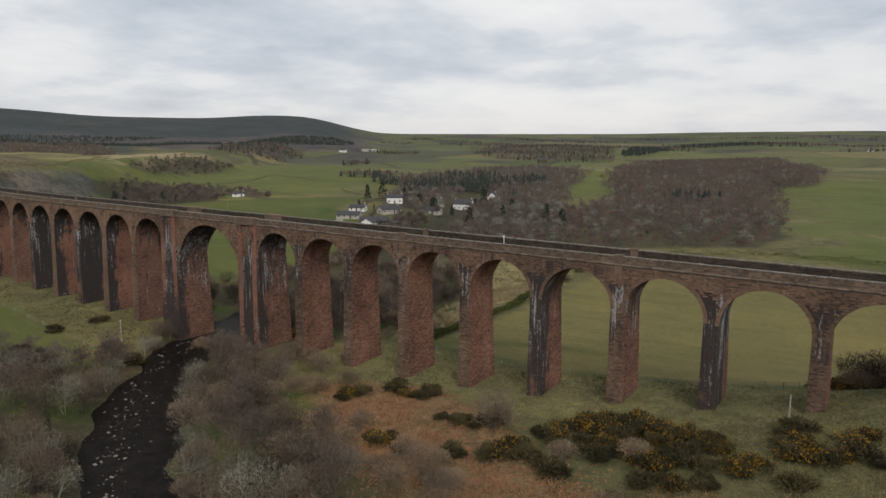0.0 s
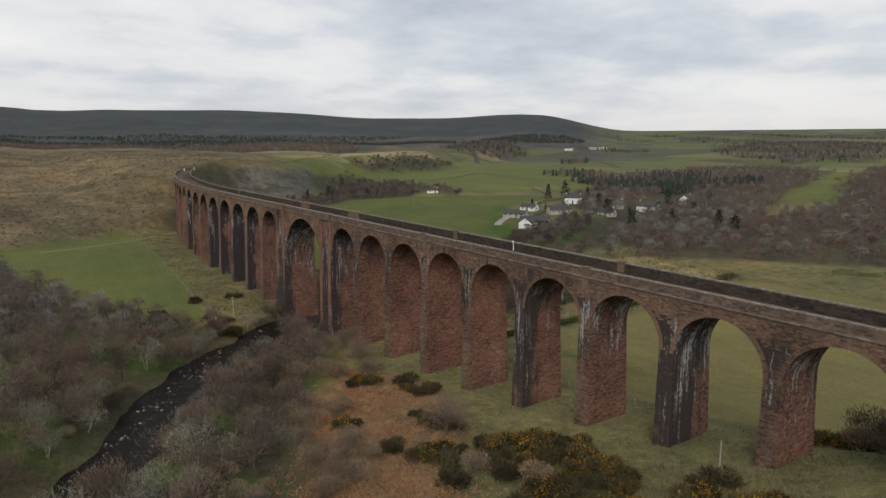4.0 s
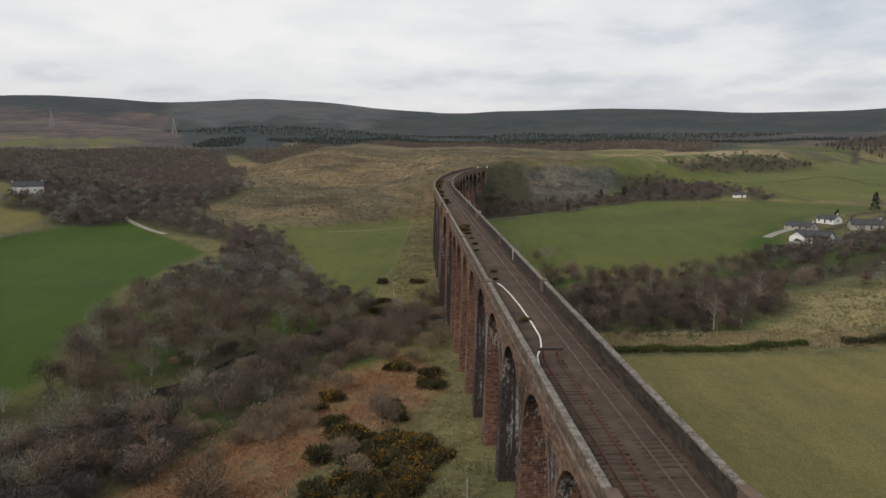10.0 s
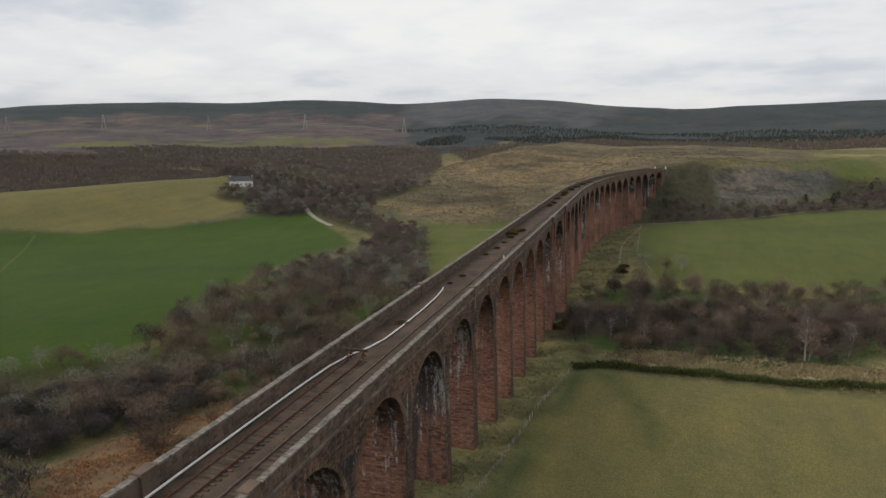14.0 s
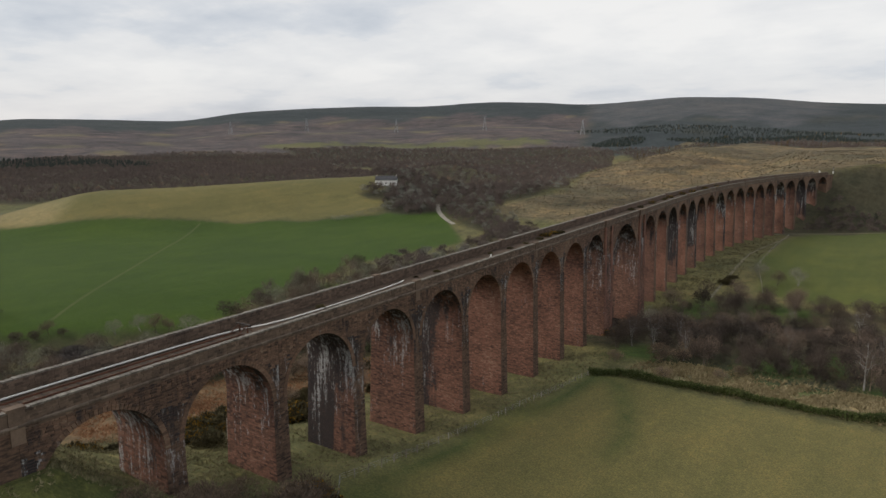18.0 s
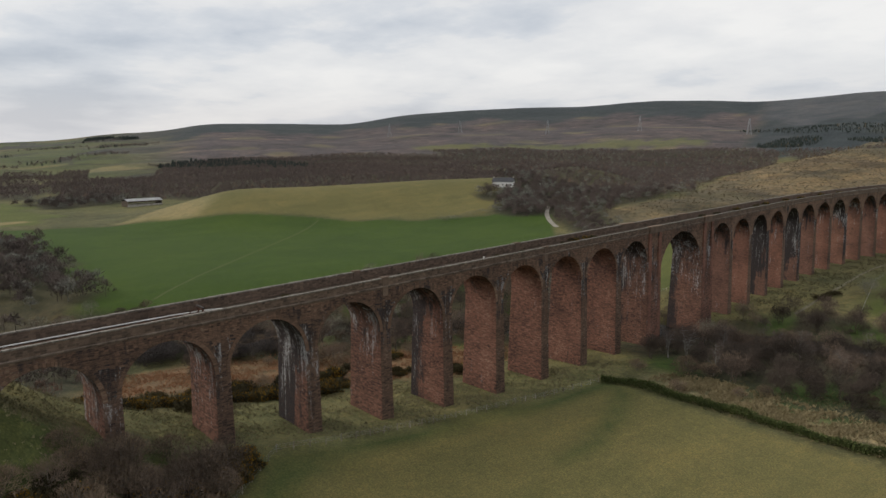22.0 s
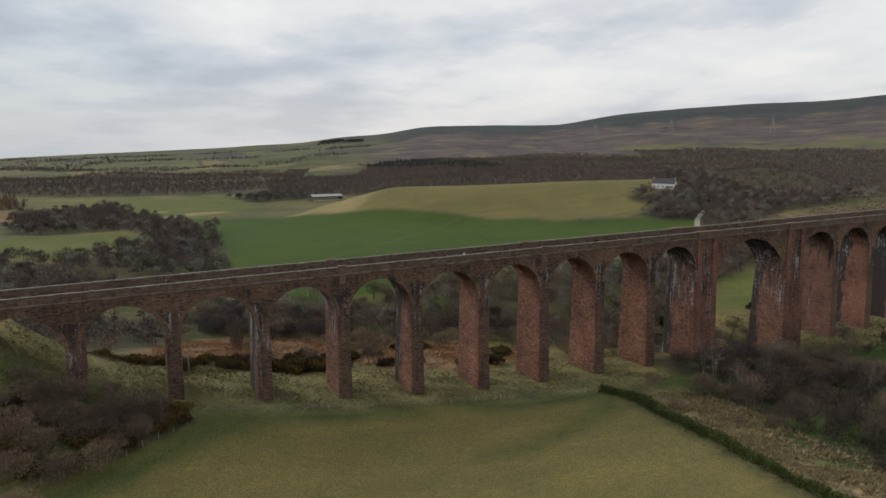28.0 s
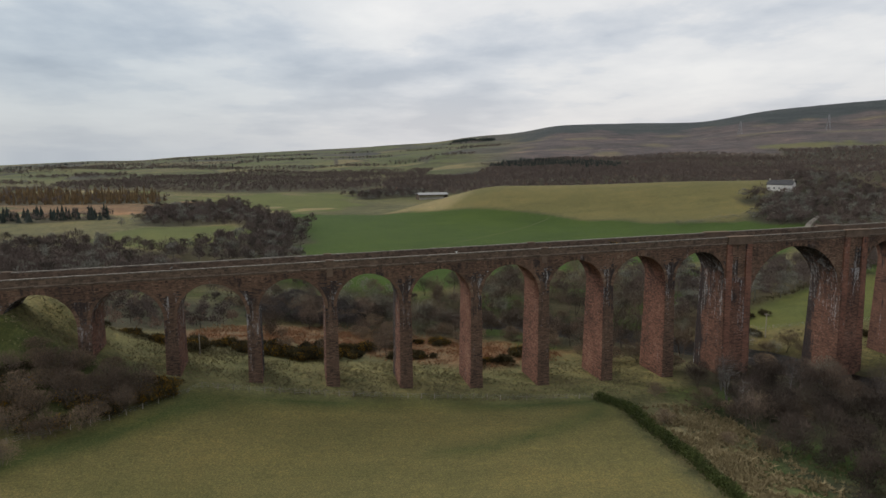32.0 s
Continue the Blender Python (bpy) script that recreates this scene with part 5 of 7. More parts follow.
def conifer(seed, tall, spread, twigs, size):
    r = np.random.default_rng(seed)
    wood = tube([(0, 0, -0.5), (0, 0, tall * 0.5), (0, 0, tall)], [tall * 0.018, tall * 0.012, 0.02], 5)
    k = r.uniform(0.08, 1.0, twigs) ** 0.85
    g = r.uniform(0, 2 * math.pi, twigs)
    reach = spread * (1.02 - k) ** 0.8 * r.uniform(0.25, 1.0, twigs)
    base = np.stack([np.cos(g) * reach, np.sin(g) * reach, k * tall], -1)
    way = np.stack([np.cos(g), np.sin(g), r.uniform(-0.5, 0.25, twigs)], -1) + r.normal(size=(twigs, 3)) * 0.35
    tip = base + way * size * r.uniform(0.5, 1.2, (twigs, 1))
    return quads_to_tris(*wood), slivers(base, tip, r.uniform(0.5, 1.2, twigs) * size * 0.55, r)


def bush(seed, wide, tall, twigs, size, lumps=5):
    """A dense low bush of small leafy sprays: foliage only, uneven and lumpy."""
    r = np.random.default_rng(seed)
    c = np.stack([r.uniform(-0.55, 0.55, lumps) * wide, r.uniform(-0.55, 0.55, lumps) * wide, r.uniform(0.15, 0.5, lumps) * tall], -1)
    rad = r.uniform(0.35, 0.6, lumps) * wide
    pick = r.integers(0, lumps, twigs)
    d = r.normal(size=(twigs, 3))
    d /= np.linalg.norm(d, axis=1)[:, None]
    d[:, 2] = np.abs(d[:, 2])
    base = c[pick] + d * (rad[pick] * r.uniform(0.55, 1.0, twigs))[:, None] * (1, 1, tall / wide * 1.1)
    base[:, 2] = np.maximum(base[:, 2], 0.0)
    tip = base + (d + r.normal(size=(twigs, 3)) * 0.45 + np.array([0, 0, 0.3])) * size * r.uniform(0.5, 1.2, (twigs, 1))
    return base, tip, r


KINDS = {  # wood, crown, label, category, templates
    "shrub": ("bark", "twig_warm", "bare brown willow shrub on the rough river bank", "shrub", [bare_tree(10 + i, 3.6, 2.8, 6, 4, 1350, 0.62, 0.07, 0.2) for i in range(4)]),
    "brown": ("bark", "twig_brown", "leafless brown tree in the riverside wood", "tree", [bare_tree(20 + i, 7.4, 4.0, 1 + i % 2, 10, 1400, 0.85, 0.085) for i in range(4)]),
    "purple": ("bark", "twig_purple", "leafless purple-brown birch in the riverside wood", "tree", [bare_tree(30 + i, 8.4, 3.4, 1, 10, 1300, 0.88, 0.085, 0.25, 0.4) for i in range(3)]),
    "grey": ("bark_pale", "twig_grey", "leafless alder grey with lichen beside the river", "tree", [bare_tree(40 + i, 7.0, 3.9, 2 + i % 2, 8, 1200, 0.78, 0.075, 0.25, 0.4, 0.8) for i in range(4)]),
    "birch": ("birch", "twig_purple", "bare birch with a pale trunk", "tree", [bare_tree(50 + i, 10.0, 2.4, 1 + i % 2, 12, 800, 1.0, 0.045, 0.3, 0.5) for i in range(3)]),
    "dark": ("bark", "twig_dark", "leafless dark brown tree by the river", "tree", [bare_tree(55 + i, 7.0, 3.3, 1 + i % 3, 8, 1250, 0.9, 0.09) for i in range(3)]),
    "thicket": ("bark", "twig_dark", "dark leafless thicket of willow", "shrub", [bare_tree(58 + i, 3.6, 2.7, 5, 3, 1050, 0.8, 0.08, 0.2) for i in range(3)]),
    "thorn": ("bark", "twig_thorn", "dense grey-purple leafless thorn bush", "shrub", [bare_tree(64 + i, 3.8, 3.0, 5, 4, 1400, 0.65, 0.08, 0.2) for i in range(3)]),
    "fir": ("bark", "needles", "dark green conifer", "tree", [conifer(60 + i, 12.0, 3.0, 700, 0.9) for i in range(3)]),
}


def far_crown(seed, wide, tall, twigs, size, thick, upright_way=0.5):
    """A bare crown seen from far off: a rounded, gappy dome of many fine sprays over a thin trunk."""
    r = np.random.default_rng(seed)
    lumps = 12
    g, up = r.uniform(0, 2 * math.pi, lumps), r.uniform(0.0, 1.0, lumps)
    c = np.stack([np.cos(g) * wide * 0.5 * np.sqrt(1.1 - up), np.sin(g) * wide * 0.5 * np.sqrt(1.1 - up), tall * (0.20 + 0.48 * up)], -1)
    rad = r.uniform(0.32, 0.52, lumps)
    pick = r.integers(0, lumps, twigs)
    d = r.normal(size=(twigs, 3))
    d /= np.linalg.norm(d, axis=1)[:, None]
    d[:, 2] = np.where(d[:, 2] < -0.3, -d[:, 2], d[:, 2])
    base = c[pick] + d * (rad[pick] * r.uniform(0.35, 0.95, twigs))[:, None] * (wide, wide, tall * 0.40)
    base[:, 2] = np.maximum(base[:, 2], 0.06 * tall)
    way = d * 0.8 + r.normal(size=(twigs, 3)) * 0.35 + np.array([0, 0, upright_way])
    way /= np.linalg.norm(way, axis=1)[:, None]
    tip = base + way * r.uniform(0.6, 1.2, (twigs, 1)) * size
    foot = np.array([[0, 0, -0.4]] * 2)
    trunk = slivers(foot, np.array([[0.1, 0, tall * 0.7], [-0.15, 0.1, tall * 0.62]]), [tall * 0.035] * 2, r)
    return trunk, slivers(base, tip, r.uniform(0.6, 1.3, twigs) * thick, r)


def crowns(seed, wide, tall, twigs, size, thick, n=4, up=0.5):
    return [far_crown(seed + i, wide, tall, twigs, size, thick, up) for i in range(n)]


FAR_KINDS = {
    "brown": ("soft_brown", crowns(120, 4.1, 7.6, 240, 1.15, 0.25, 5)),
    "purple": ("soft_purple", crowns(130, 3.7, 8.2, 240, 1.15, 0.24, 5)),
    "grey": ("soft_grey", crowns(140, 4.0, 7.2, 220, 1.1, 0.24)),
    "shrub": ("soft_warm", crowns(150, 2.8, 3.6, 120, 0.8, 0.24)),
    "fir": ("needles", [conifer(160 + i, 11.0, 3.2, 170, 1.4) for i in range(3)]),
    "dark": ("soft_dark", crowns(180, 3.7, 6.8, 230, 1.1, 0.25)),
    "warm": ("soft_warm", crowns(190, 3.4, 6.2, 190, 1.1, 0.23, 4, 0.9)),
    "rust": ("soft_rust", crowns(195, 3.4, 6.2, 190, 1.1, 0.23, 4, 0.9)),
}


def far_cone(seed, wide, tall):
    """A conifer seen from far off: ragged whorls of branches, one over another."""
    r = np.random.default_rng(seed)
    v, f = [], []
    for z0, z1, k in ((0.05, 0.62, 1.0), (0.34, 0.84, 0.72), (0.62, 1.0, 0.42)):
        n = len(v)
        for q in range(6):
            g = 2 * math.pi * (q + r.uniform(-0.3, 0.3)) / 6
            rad = wide * k * r.uniform(0.7, 1.15)
            v.append((math.cos(g) * rad, math.sin(g) * rad, tall * (z0 + r.uniform(-0.05, 0.05))))
        v.append((0, 0, tall * z1))
        f += [(n + q, n + (q + 1) % 6, n + 6) for q in range(6)]
    return (np.array(v[:7]), np.array(f[:6])), (np.array(v[7:]), np.array(f[6:]) - 7)


UP_KINDS = {
    "brown": ("soft_brown", crowns(320, 4.3, 7.6, 460, 0.85, 0.13, 5)),
    "purple": ("soft_purple", crowns(330, 4.0, 8.0, 460, 0.85, 0.13, 5)),
    "grey": ("soft_grey", crowns(340, 4.1, 7.2, 420, 0.8, 0.12)),
    "dark": ("soft_dark", crowns(350, 3.9, 6.8, 440, 0.85, 0.13)),
}
DISTANT_KINDS = {
    "brown": ("soft_brown", crowns(220, 3.8, 7.2, 26, 2.1, 0.62)),
    "purple": ("soft_purple", crowns(230, 3.5, 7.6, 26, 2.1, 0.60)),
    "grey": ("soft_grey", crowns(240, 3.6, 6.8, 24, 2.0, 0.58)),
    "warm": ("soft_warm", crowns(250, 3.2, 6.2, 24, 1.9, 0.55)),
    "fir": ("soft_fir", [far_cone(260 + i, 2.2, 8.5) for i in range(3)]),
    "larch": ("larch", [far_cone(270 + i, 1.7, 9.0) for i in range(2)]),
}
MID_KINDS = {
    "brown": ("soft_brown", crowns(280, 3.9, 7.2, 42, 1.8, 0.50)),
    "purple": ("soft_purple", crowns(285, 3.7, 7.6, 42, 1.8, 0.48)),
    "grey": ("soft_grey", crowns(290, 3.6, 6.8, 48, 1.5, 0.38)),
    "warm": ("soft_warm", crowns(295, 3.2, 6.2, 48, 1.5, 0.36, 4, 0.9)),
    "rust": ("soft_rust", crowns(305, 3.2, 6.2, 48, 1.5, 0.36, 4, 0.9)),
    "fir": DISTANT_KINDS["fir"],
}
TREE_SOURCE = {}
OPEN_BRACKEN = [(-41, 71), (-48, 73), (-55, 82), (-69, 92), (-80, 95), (-97, 98), (-109, 109), (-96, 119), (-83, 118), (-72, 111), (-69, 105), (-57, 102), (-35, 102)]


def tree_thing(kind, m, label="", group=""):
    """A tree of its own: an Empty at its foot with trunk and crown."""
    if float(inside(np.array([m[0][3]]), np.array([m[1][3]]), OPEN_BRACKEN, 1.0)[0]) > 0.5:
        return None  # only dead bracken grows here
    wood, crown, text, cat, made = KINDS[kind]
    if kind not in TREE_SOURCE:
        TREE_SOURCE[kind] = [(mesh_of("trunk", *a, [M[wood]]), mesh_of("crown", *b, [M[crown]])) for a, b in made]
    r = random.randrange(len(made))
    a, b = TREE_SOURCE[kind][r]
    ob = new("tree" if cat == "tree" else cat)
    ob.empty_display_size = 0.3
    put("trunk" if cat == "tree" else "stem", a, ob)
    put("crown", b, ob)
    ob.matrix_basis = m
    return tagged(ob, label or text, cat, group)


def scatter(pts, spacing, seed, keep=None, soft=4.0):
    """Uneven places inside an outline on the plan, in metres."""
    p = np.array(metres(pts))
    r = np.random.default_rng(seed)
    mid, reach = (p.min(0) + p.max(0)) / 2, float(np.linalg.norm(np.ptp(p, axis=0))) / 2 + spacing
    gx, gy = np.meshgrid(np.arange(-reach, reach, spacing), np.arange(-reach, reach, spacing))
    gx = gx + np.where(np.arange(gx.shape[0]) % 2, 0.5, 0.0)[:, None] * spacing
    c, sn = math.cos(0.6 + seed), math.sin(0.6 + seed)
    ux = gx.ravel() + r.uniform(-0.8, 0.8, gx.size) * spacing
    uy = gy.ravel() + r.uniform(-0.8, 0.8, gx.size) * spacing
    x, y = mid[0] + ux * c - uy * sn, mid[1] + ux * sn + uy * c
    box = (x > p[:, 0].min()) & (x < p[:, 0].max()) & (y > p[:, 1].min()) & (y < p[:, 1].max())
    x, y = x[box], y[box]
    ok = inside(x, y, pts, soft) > r.uniform(0.2, 0.8, x.size)
    ok &= seg_dist(x, y, metres(RIVER)) > 10.0
    dv = np.array([abs(b - line_y(a)) for a, b in zip(x, y)])
    ok &= dv > 8.5
    if keep is not None:
        ok &= keep(x, y)
    return x[ok], y[ok]


def upright(x, y, size, turn, lean=0.0):
    return Matrix.Translation((x, y, float(terrain(x, y)))) @ Matrix.Rotation(turn, 4, "Z") @ Matrix.Rotation(lean, 4, "X") @ Matrix.Diagonal((size, size, size, 1))


def many(kinds, table, x, y, seed, size=(0.7, 1.25), weights=None):
    """Joins many trees into arrays by material."""
    r = np.random.default_rng(seed)
    names = list(kinds)
    pick = r.choice(len(names), len(x), p=weights)
    z = terrain(x, y)
    out = {}
    for q, name in enumerate(names):
        mat, made = table[name]
        sel = np.where(pick == q)[0]
        which = r.integers(0, len(made), len(sel))
        for w, (wood, crown) in enumerate(made):
            s = sel[which == w]
            if not len(s):
                continue
            v, f = joined([wood, crown])
            g, k = r.uniform(0, 2 * math.pi, len(s)), r.uniform(*size, len(s))
            kz = k * r.uniform(0.85, 1.2, len(s))
            c, sn = np.cos(g)[:, None] * k[:, None], np.sin(g)[:, None] * k[:, None]
            X = v[None, :, 0] * c - v[None, :, 1] * sn + x[s][:, None]
            Y = v[None, :, 0] * sn + v[None, :, 1] * c + y[s][:, None]
            Z = v[None, :, 2] * kz[:, None] + z[s][:, None]
            out.setdefault(mat, []).append((np.stack([X, Y, Z], -1).reshape(-1, 3), (f[None] + (np.arange(len(s)) * len(v))[:, None, None]).reshape(-1, 3)))
    return {m: joined(p) for m, p in out.items()}


def wood_stuff(name, label, kinds, table, x, y, seed, size=(0.7, 1.25), weights=None):
    parts = many(kinds, table, x, y, seed, size, weights)
    mats = list(parts)
    v, f = joined([parts[m] for m in mats])
    idx = np.concatenate([np.full(len(parts[m][1]), i) for i, m in enumerate(mats)])
    put(name, mesh_of(name, v, f, [M[m] for m in mats], idx), label=label, category="woodland", kind="stuff")


NEAR_TABLE = {k: (v[1], [(a, (b[0][:2250], b[1][:750])) for a, b in v[4]]) for k, v in KINDS.items()}  # thinner crowns for the depth of the wood

HOUSES = [(-319, 338), (-308, 350), (-334, 344), (-352, 366), (-372, 377), (-345, 387), (-386, 437), (-421, -192), (-434, -202), (-560, 398)]


def clear_of_houses(x, y):
    """False beside the houses and for some way in front of them, where gardens lie open."""
    ok = np.ones(np.shape(x), bool)
    for a, b in HOUSES:
        ok &= seg_dist(x, y, metres([(a, b), (a + 14, b - 8)])) > 10.5
    return ok


# the wood along the river on the upstream side
x, y = scatter(WOODS["river_west"], 5.0, 1)
close = (x > -112) & (y < 78)
close &= np.random.default_rng(5).uniform(size=len(x)) < 0.55
r = np.random.default_rng(8)
for a, b in zip(x[close], y[close]):
    d = float(seg_dist(np.array([a]), np.array([b]), metres(RIVER))[0])
    bracken_side = b > 0.8 * 40 - 0.62 * (a + 30)
    if d < 17:
        kind = r.choice(["grey", "grey", "brown", "shrub"])
    elif bracken_side:
        kind = r.choice(["shrub", "shrub", "brown"])
    else:
        kind = r.choice(["brown", "grey", "grey", "dark", "purple"])
    tree_thing(str(kind), upright(a, b, float(r.uniform(0.7, 1.15)), float(r.uniform(0, 6.3)), float(r.uniform(-0.06, 0.06))), group="trees in the riverside wood")
rest = ~close
wood_stuff("riverside_wood", "dense bare brown trees filling the riverside wood", ["brown", "purple", "grey", "shrub", "dark"], NEAR_TABLE, x[rest & (x > -150)], y[rest & (x > -150)], 11, (0.65, 1.15), [0.30, 0.16, 0.17, 0.17, 0.20])
wood_stuff("upstream_wood", "bare brown trees thick along the upstream river", ["brown", "purple", "grey", "dark"], UP_KINDS, x[rest & (x <= -150)], y[rest & (x <= -150)], 12, (0.7, 1.2), [0.36, 0.30, 0.16, 0.18])

# the dark thorn thicket below the bracken
x, y = scatter([(-58, 8), (-80, 48), (-74, 60), (-61, 69), (-42, 68), (-24, 60), (-22, 44), (-34, 22)], 3.6, 21)
for a, b in zip(x, y):
    tree_thing("thorn", upright(a, b, float(r.uniform(0.7, 1.15)), float(r.uniform(0, 6.3))), group="thorn thicket below the bracken")

# the wood on the downstream side
x, y = scatter(WOODS["river_east"], 4.4, 2)
close = (y < 205) & (x > -190) & (np.random.default_rng(6).uniform(size=len(x)) < 0.62)
for a, b in zip(x[close], y[close]):
    kind = str(r.choice(["dark", "dark", "dark", "dark", "thicket", "thicket", "brown", "purple", "birch"], p=[0.10, 0.10, 0.12, 0.12, 0.12, 0.10, 0.12, 0.06, 0.16]))
    tree_thing(kind, upright(a, b, float(r.uniform(0.6, 1.0)) * (1.25 if kind == "birch" else 1), float(r.uniform(0, 6.3))), group="trees of the downstream wood")
rest = ~close
wood_stuff("downstream_wood", "bare dark birches and willows along the river downstream", ["dark", "thicket", "brown"], NEAR_TABLE, x[rest & (y < 230)], y[rest & (y < 230)], 13, (0.6, 1.0), [0.62, 0.2, 0.18])

wood_stuff("downstream_wood", "bare dark trees along the lower river", ["dark", "brown"], FAR_KINDS, x[rest & (y >= 230)], y[rest & (y >= 230)], 14, (0.6, 1.0), [0.7, 0.3])

# trees leaning over the water
for i, (a, b) in enumerate(zip(metres(RIVER[1:7]), metres(RIVER[2:8]))):
    a, b = np.array(a), np.array(b)
    w = (b - a) / np.linalg.norm(b - a)
    for q in np.arange(0, np.linalg.norm(b - a), 3.3):
        for s in (-1, 1):
            p = a + w * (q + r.uniform(-1, 1)) + np.array([-w[1], w[0]]) * s * r.uniform(8.4, 10.6)
            if r.uniform() < 0.55 and abs(p[1] - line_y(p[0])) > 7:
                tree_thing(str(r.choice(["grey", "grey", "shrub", "brown", "thicket"])), upright(p[0], p[1], float(r.uniform(0.55, 0.95)), float(r.uniform(0, 6.3)), float(r.uniform(-0.15, 0.15))), group="trees leaning over the river")

# woods further off
for name, label, spacing, kinds, table, size, weights in (
    ("village", "mixed bare trees round the houses", 6.4, ["brown", "grey", "purple", "fir"], FAR_KINDS, (0.65, 1.25), [0.45, 0.27, 0.24, 0.04]),
    ("east_birch", "wide bare birch wood on the eastern slope", 6.6, ["purple", "brown", "grey", "rust"], FAR_KINDS, (0.6, 1.05), [0.26, 0.22, 0.12, 0.40]),
    ("bank", "bare trees on the bank below the railway", 4.8, ["dark", "brown", "purple", "fir"], FAR_KINDS, (0.5, 0.95), [0.40, 0.34, 0.24, 0.02]),
    ("link", "bare trees between the track and the moor", 5.5, ["brown", "purple", "grey"], FAR_KINDS, (0.6, 1.0), [0.5, 0.25, 0.25]),
    ("south_east", "bare riverside trees winding away to the south", 5.6, ["brown", "grey", "purple", "dark"], FAR_KINDS, (0.75, 1.25), [0.34, 0.14, 0.22, 0.30]),
    ("barn_wood", "tall bare trees beside the barn", 6.0, ["brown", "grey", "dark"], FAR_KINDS, (0.8, 1.2), [0.4, 0.3, 0.3]),
    ("farm_trees", "tall grey trees round the farmhouse", 6.0, ["grey", "brown", "dark"], FAR_KINDS, (0.9, 1.5), [0.5, 0.3, 0.2]),
    ("near_scrub", "brown scrub on the rising ground south of the river", 4.8, ["brown", "dark", "warm", "shrub"], FAR_KINDS, (0.5, 0.9), [0.35, 0.25, 0.2, 0.2]),
    ("brush", "bare hedgerow trees between the far fields", 6.5, ["brown", "dark", "shrub"], FAR_KINDS, (0.5, 0.9), [0.4, 0.4, 0.2]),
    ("dark_knoll", "dark gorse and scrub on a low knoll", 6.5, ["shrub", "dark"], FAR_KINDS, (0.5, 0.8), [0.35, 0.65]),
):
    x, y = scatter(WOODS[name], spacing, 31 + len(name), clear_of_houses, soft=26.0 if name in ("village", "east_birch", "south_east", "brush", "dark_knoll") else 8.0)
    if name in ("village", "east_birch"):  # the far parts need less detail
        far = y > 400
        wood_stuff(name + "_wood", label, ["brown", "purple", "grey", "rust"], MID_KINDS, x[far], y[far], 47, (0.7, 1.15), [0.36, 0.30, 0.06, 0.28] if name == "east_birch" else [0.5, 0.3, 0.15, 0.05])
        x, y = x[~far], y[~far]
    wood_stuff(name + "_wood" if "wood" not in name and "trees" not in name and "scrub" not in name else name, label, kinds, table, x, y, 41 + len(name), size, weights)
x, y = scatter(WOODS["far_west"], 6.6, 61, soft=20.0)
near = x > -400
ax, ay = scatter(WOODS["far_west"], 5.0, 60, lambda a, b: (a > -400) & clear_of_houses(a, b))
wood_stuff("track_wood", "bare grey and brown trees round the farm track", ["brown", "purple", "grey", "dark"], FAR_KINDS, ax, ay, 62, (0.6, 1.1), [0.35, 0.25, 0.2, 0.2])
wood_stuff("hill_wood", "wide bare brown wood below the moor", ["brown", "purple", "grey", "warm"], MID_KINDS, x[~near], y[~near], 64, (0.6, 1.1), [0.40, 0.40, 0.12, 0.08])


def not_clearing(x, y):
    return inside(x, y, CLEARING, 8.0) < 0.5


for name, thing, label, spacing, kinds, weights in (
    ("south_wood", "ridge_wood", "brown wood behind the pasture", 6.5, ["brown", "purple", "warm"], [0.48, 0.46, 0.06]),
    ("moor_wood", "moor_wood", "brown birch wood behind the moor", 8.0, ["brown", "purple", "grey", "larch"], [0.42, 0.40, 0.12, 0.06]),
    ("south_far", "valley_wood", "bare brown woods down the valley", 7.5, ["brown", "purple"], [0.5, 0.5]),
    ("larch_stand", "larch_wood", "tall pale leafless larches beside a brown field", 5.5, ["larch", "brown"], [0.7, 0.3]),
    ("belt", "shelter_belt", "brown shelter belt along a distant field", 7.5, ["brown", "purple"], [0.5, 0.5]),
    ("mid_wood", "field_wood", "bare wood between the far fields", 8.0, ["brown", "purple", "fir"], [0.5, 0.3, 0.2]),
    ("east_far", "valley_wood", "brown woods filling the valley beyond the village", 9.0, ["brown", "purple", "grey", "fir"], [0.44, 0.36, 0.1, 0.1]),
    ("fir_block_a", "conifer_plantation", "dark conifer block between distant fields", 7.0, ["fir"], [1.0]),
    ("fir_block_b", "conifer_plantation", "long dark conifer belt on the far ridge", 9.0, ["fir"], [1.0]),
    ("fir_block_c", "conifer_plantation", "dark conifers on the slope behind the wood", 6.5, ["fir"], [1.0]),
    ("fir_block_d", "conifer_plantation", "dark conifers beside the brown field", 5.5, ["fir", "brown"], [0.55, 0.45]),
):
    x, y = scatter(WOODS[name], spacing, 65 + len(name), not_clearing, 10.0 if "fir" in name else 34.0)
    wood_stuff(thing, label, kinds, MID_KINDS if name == "south_wood" else DISTANT_KINDS, x, y, 66 + len(name), (0.6, 1.15), weights)

# plantations and copses on the far slopes
r = np.random.default_rng(71)


def copse(name, label, spots, kinds, weights, size=(0.8, 1.2)):
    xs, ys = [], []
    for cx, cy, rx, ry, n in spots:
        g, k = r.uniform(0, 2 * math.pi, n), np.sqrt(r.uniform(0, 1, n))
        xs.append((cx + rx * k * np.cos(g)) * PLAN)
        ys.append((cy + ry * k * np.sin(g)) * PLAN)
    wood_stuff(name, label, kinds, DISTANT_KINDS, np.concatenate(xs), np.concatenate(ys), 72 + len(name), size, weights)


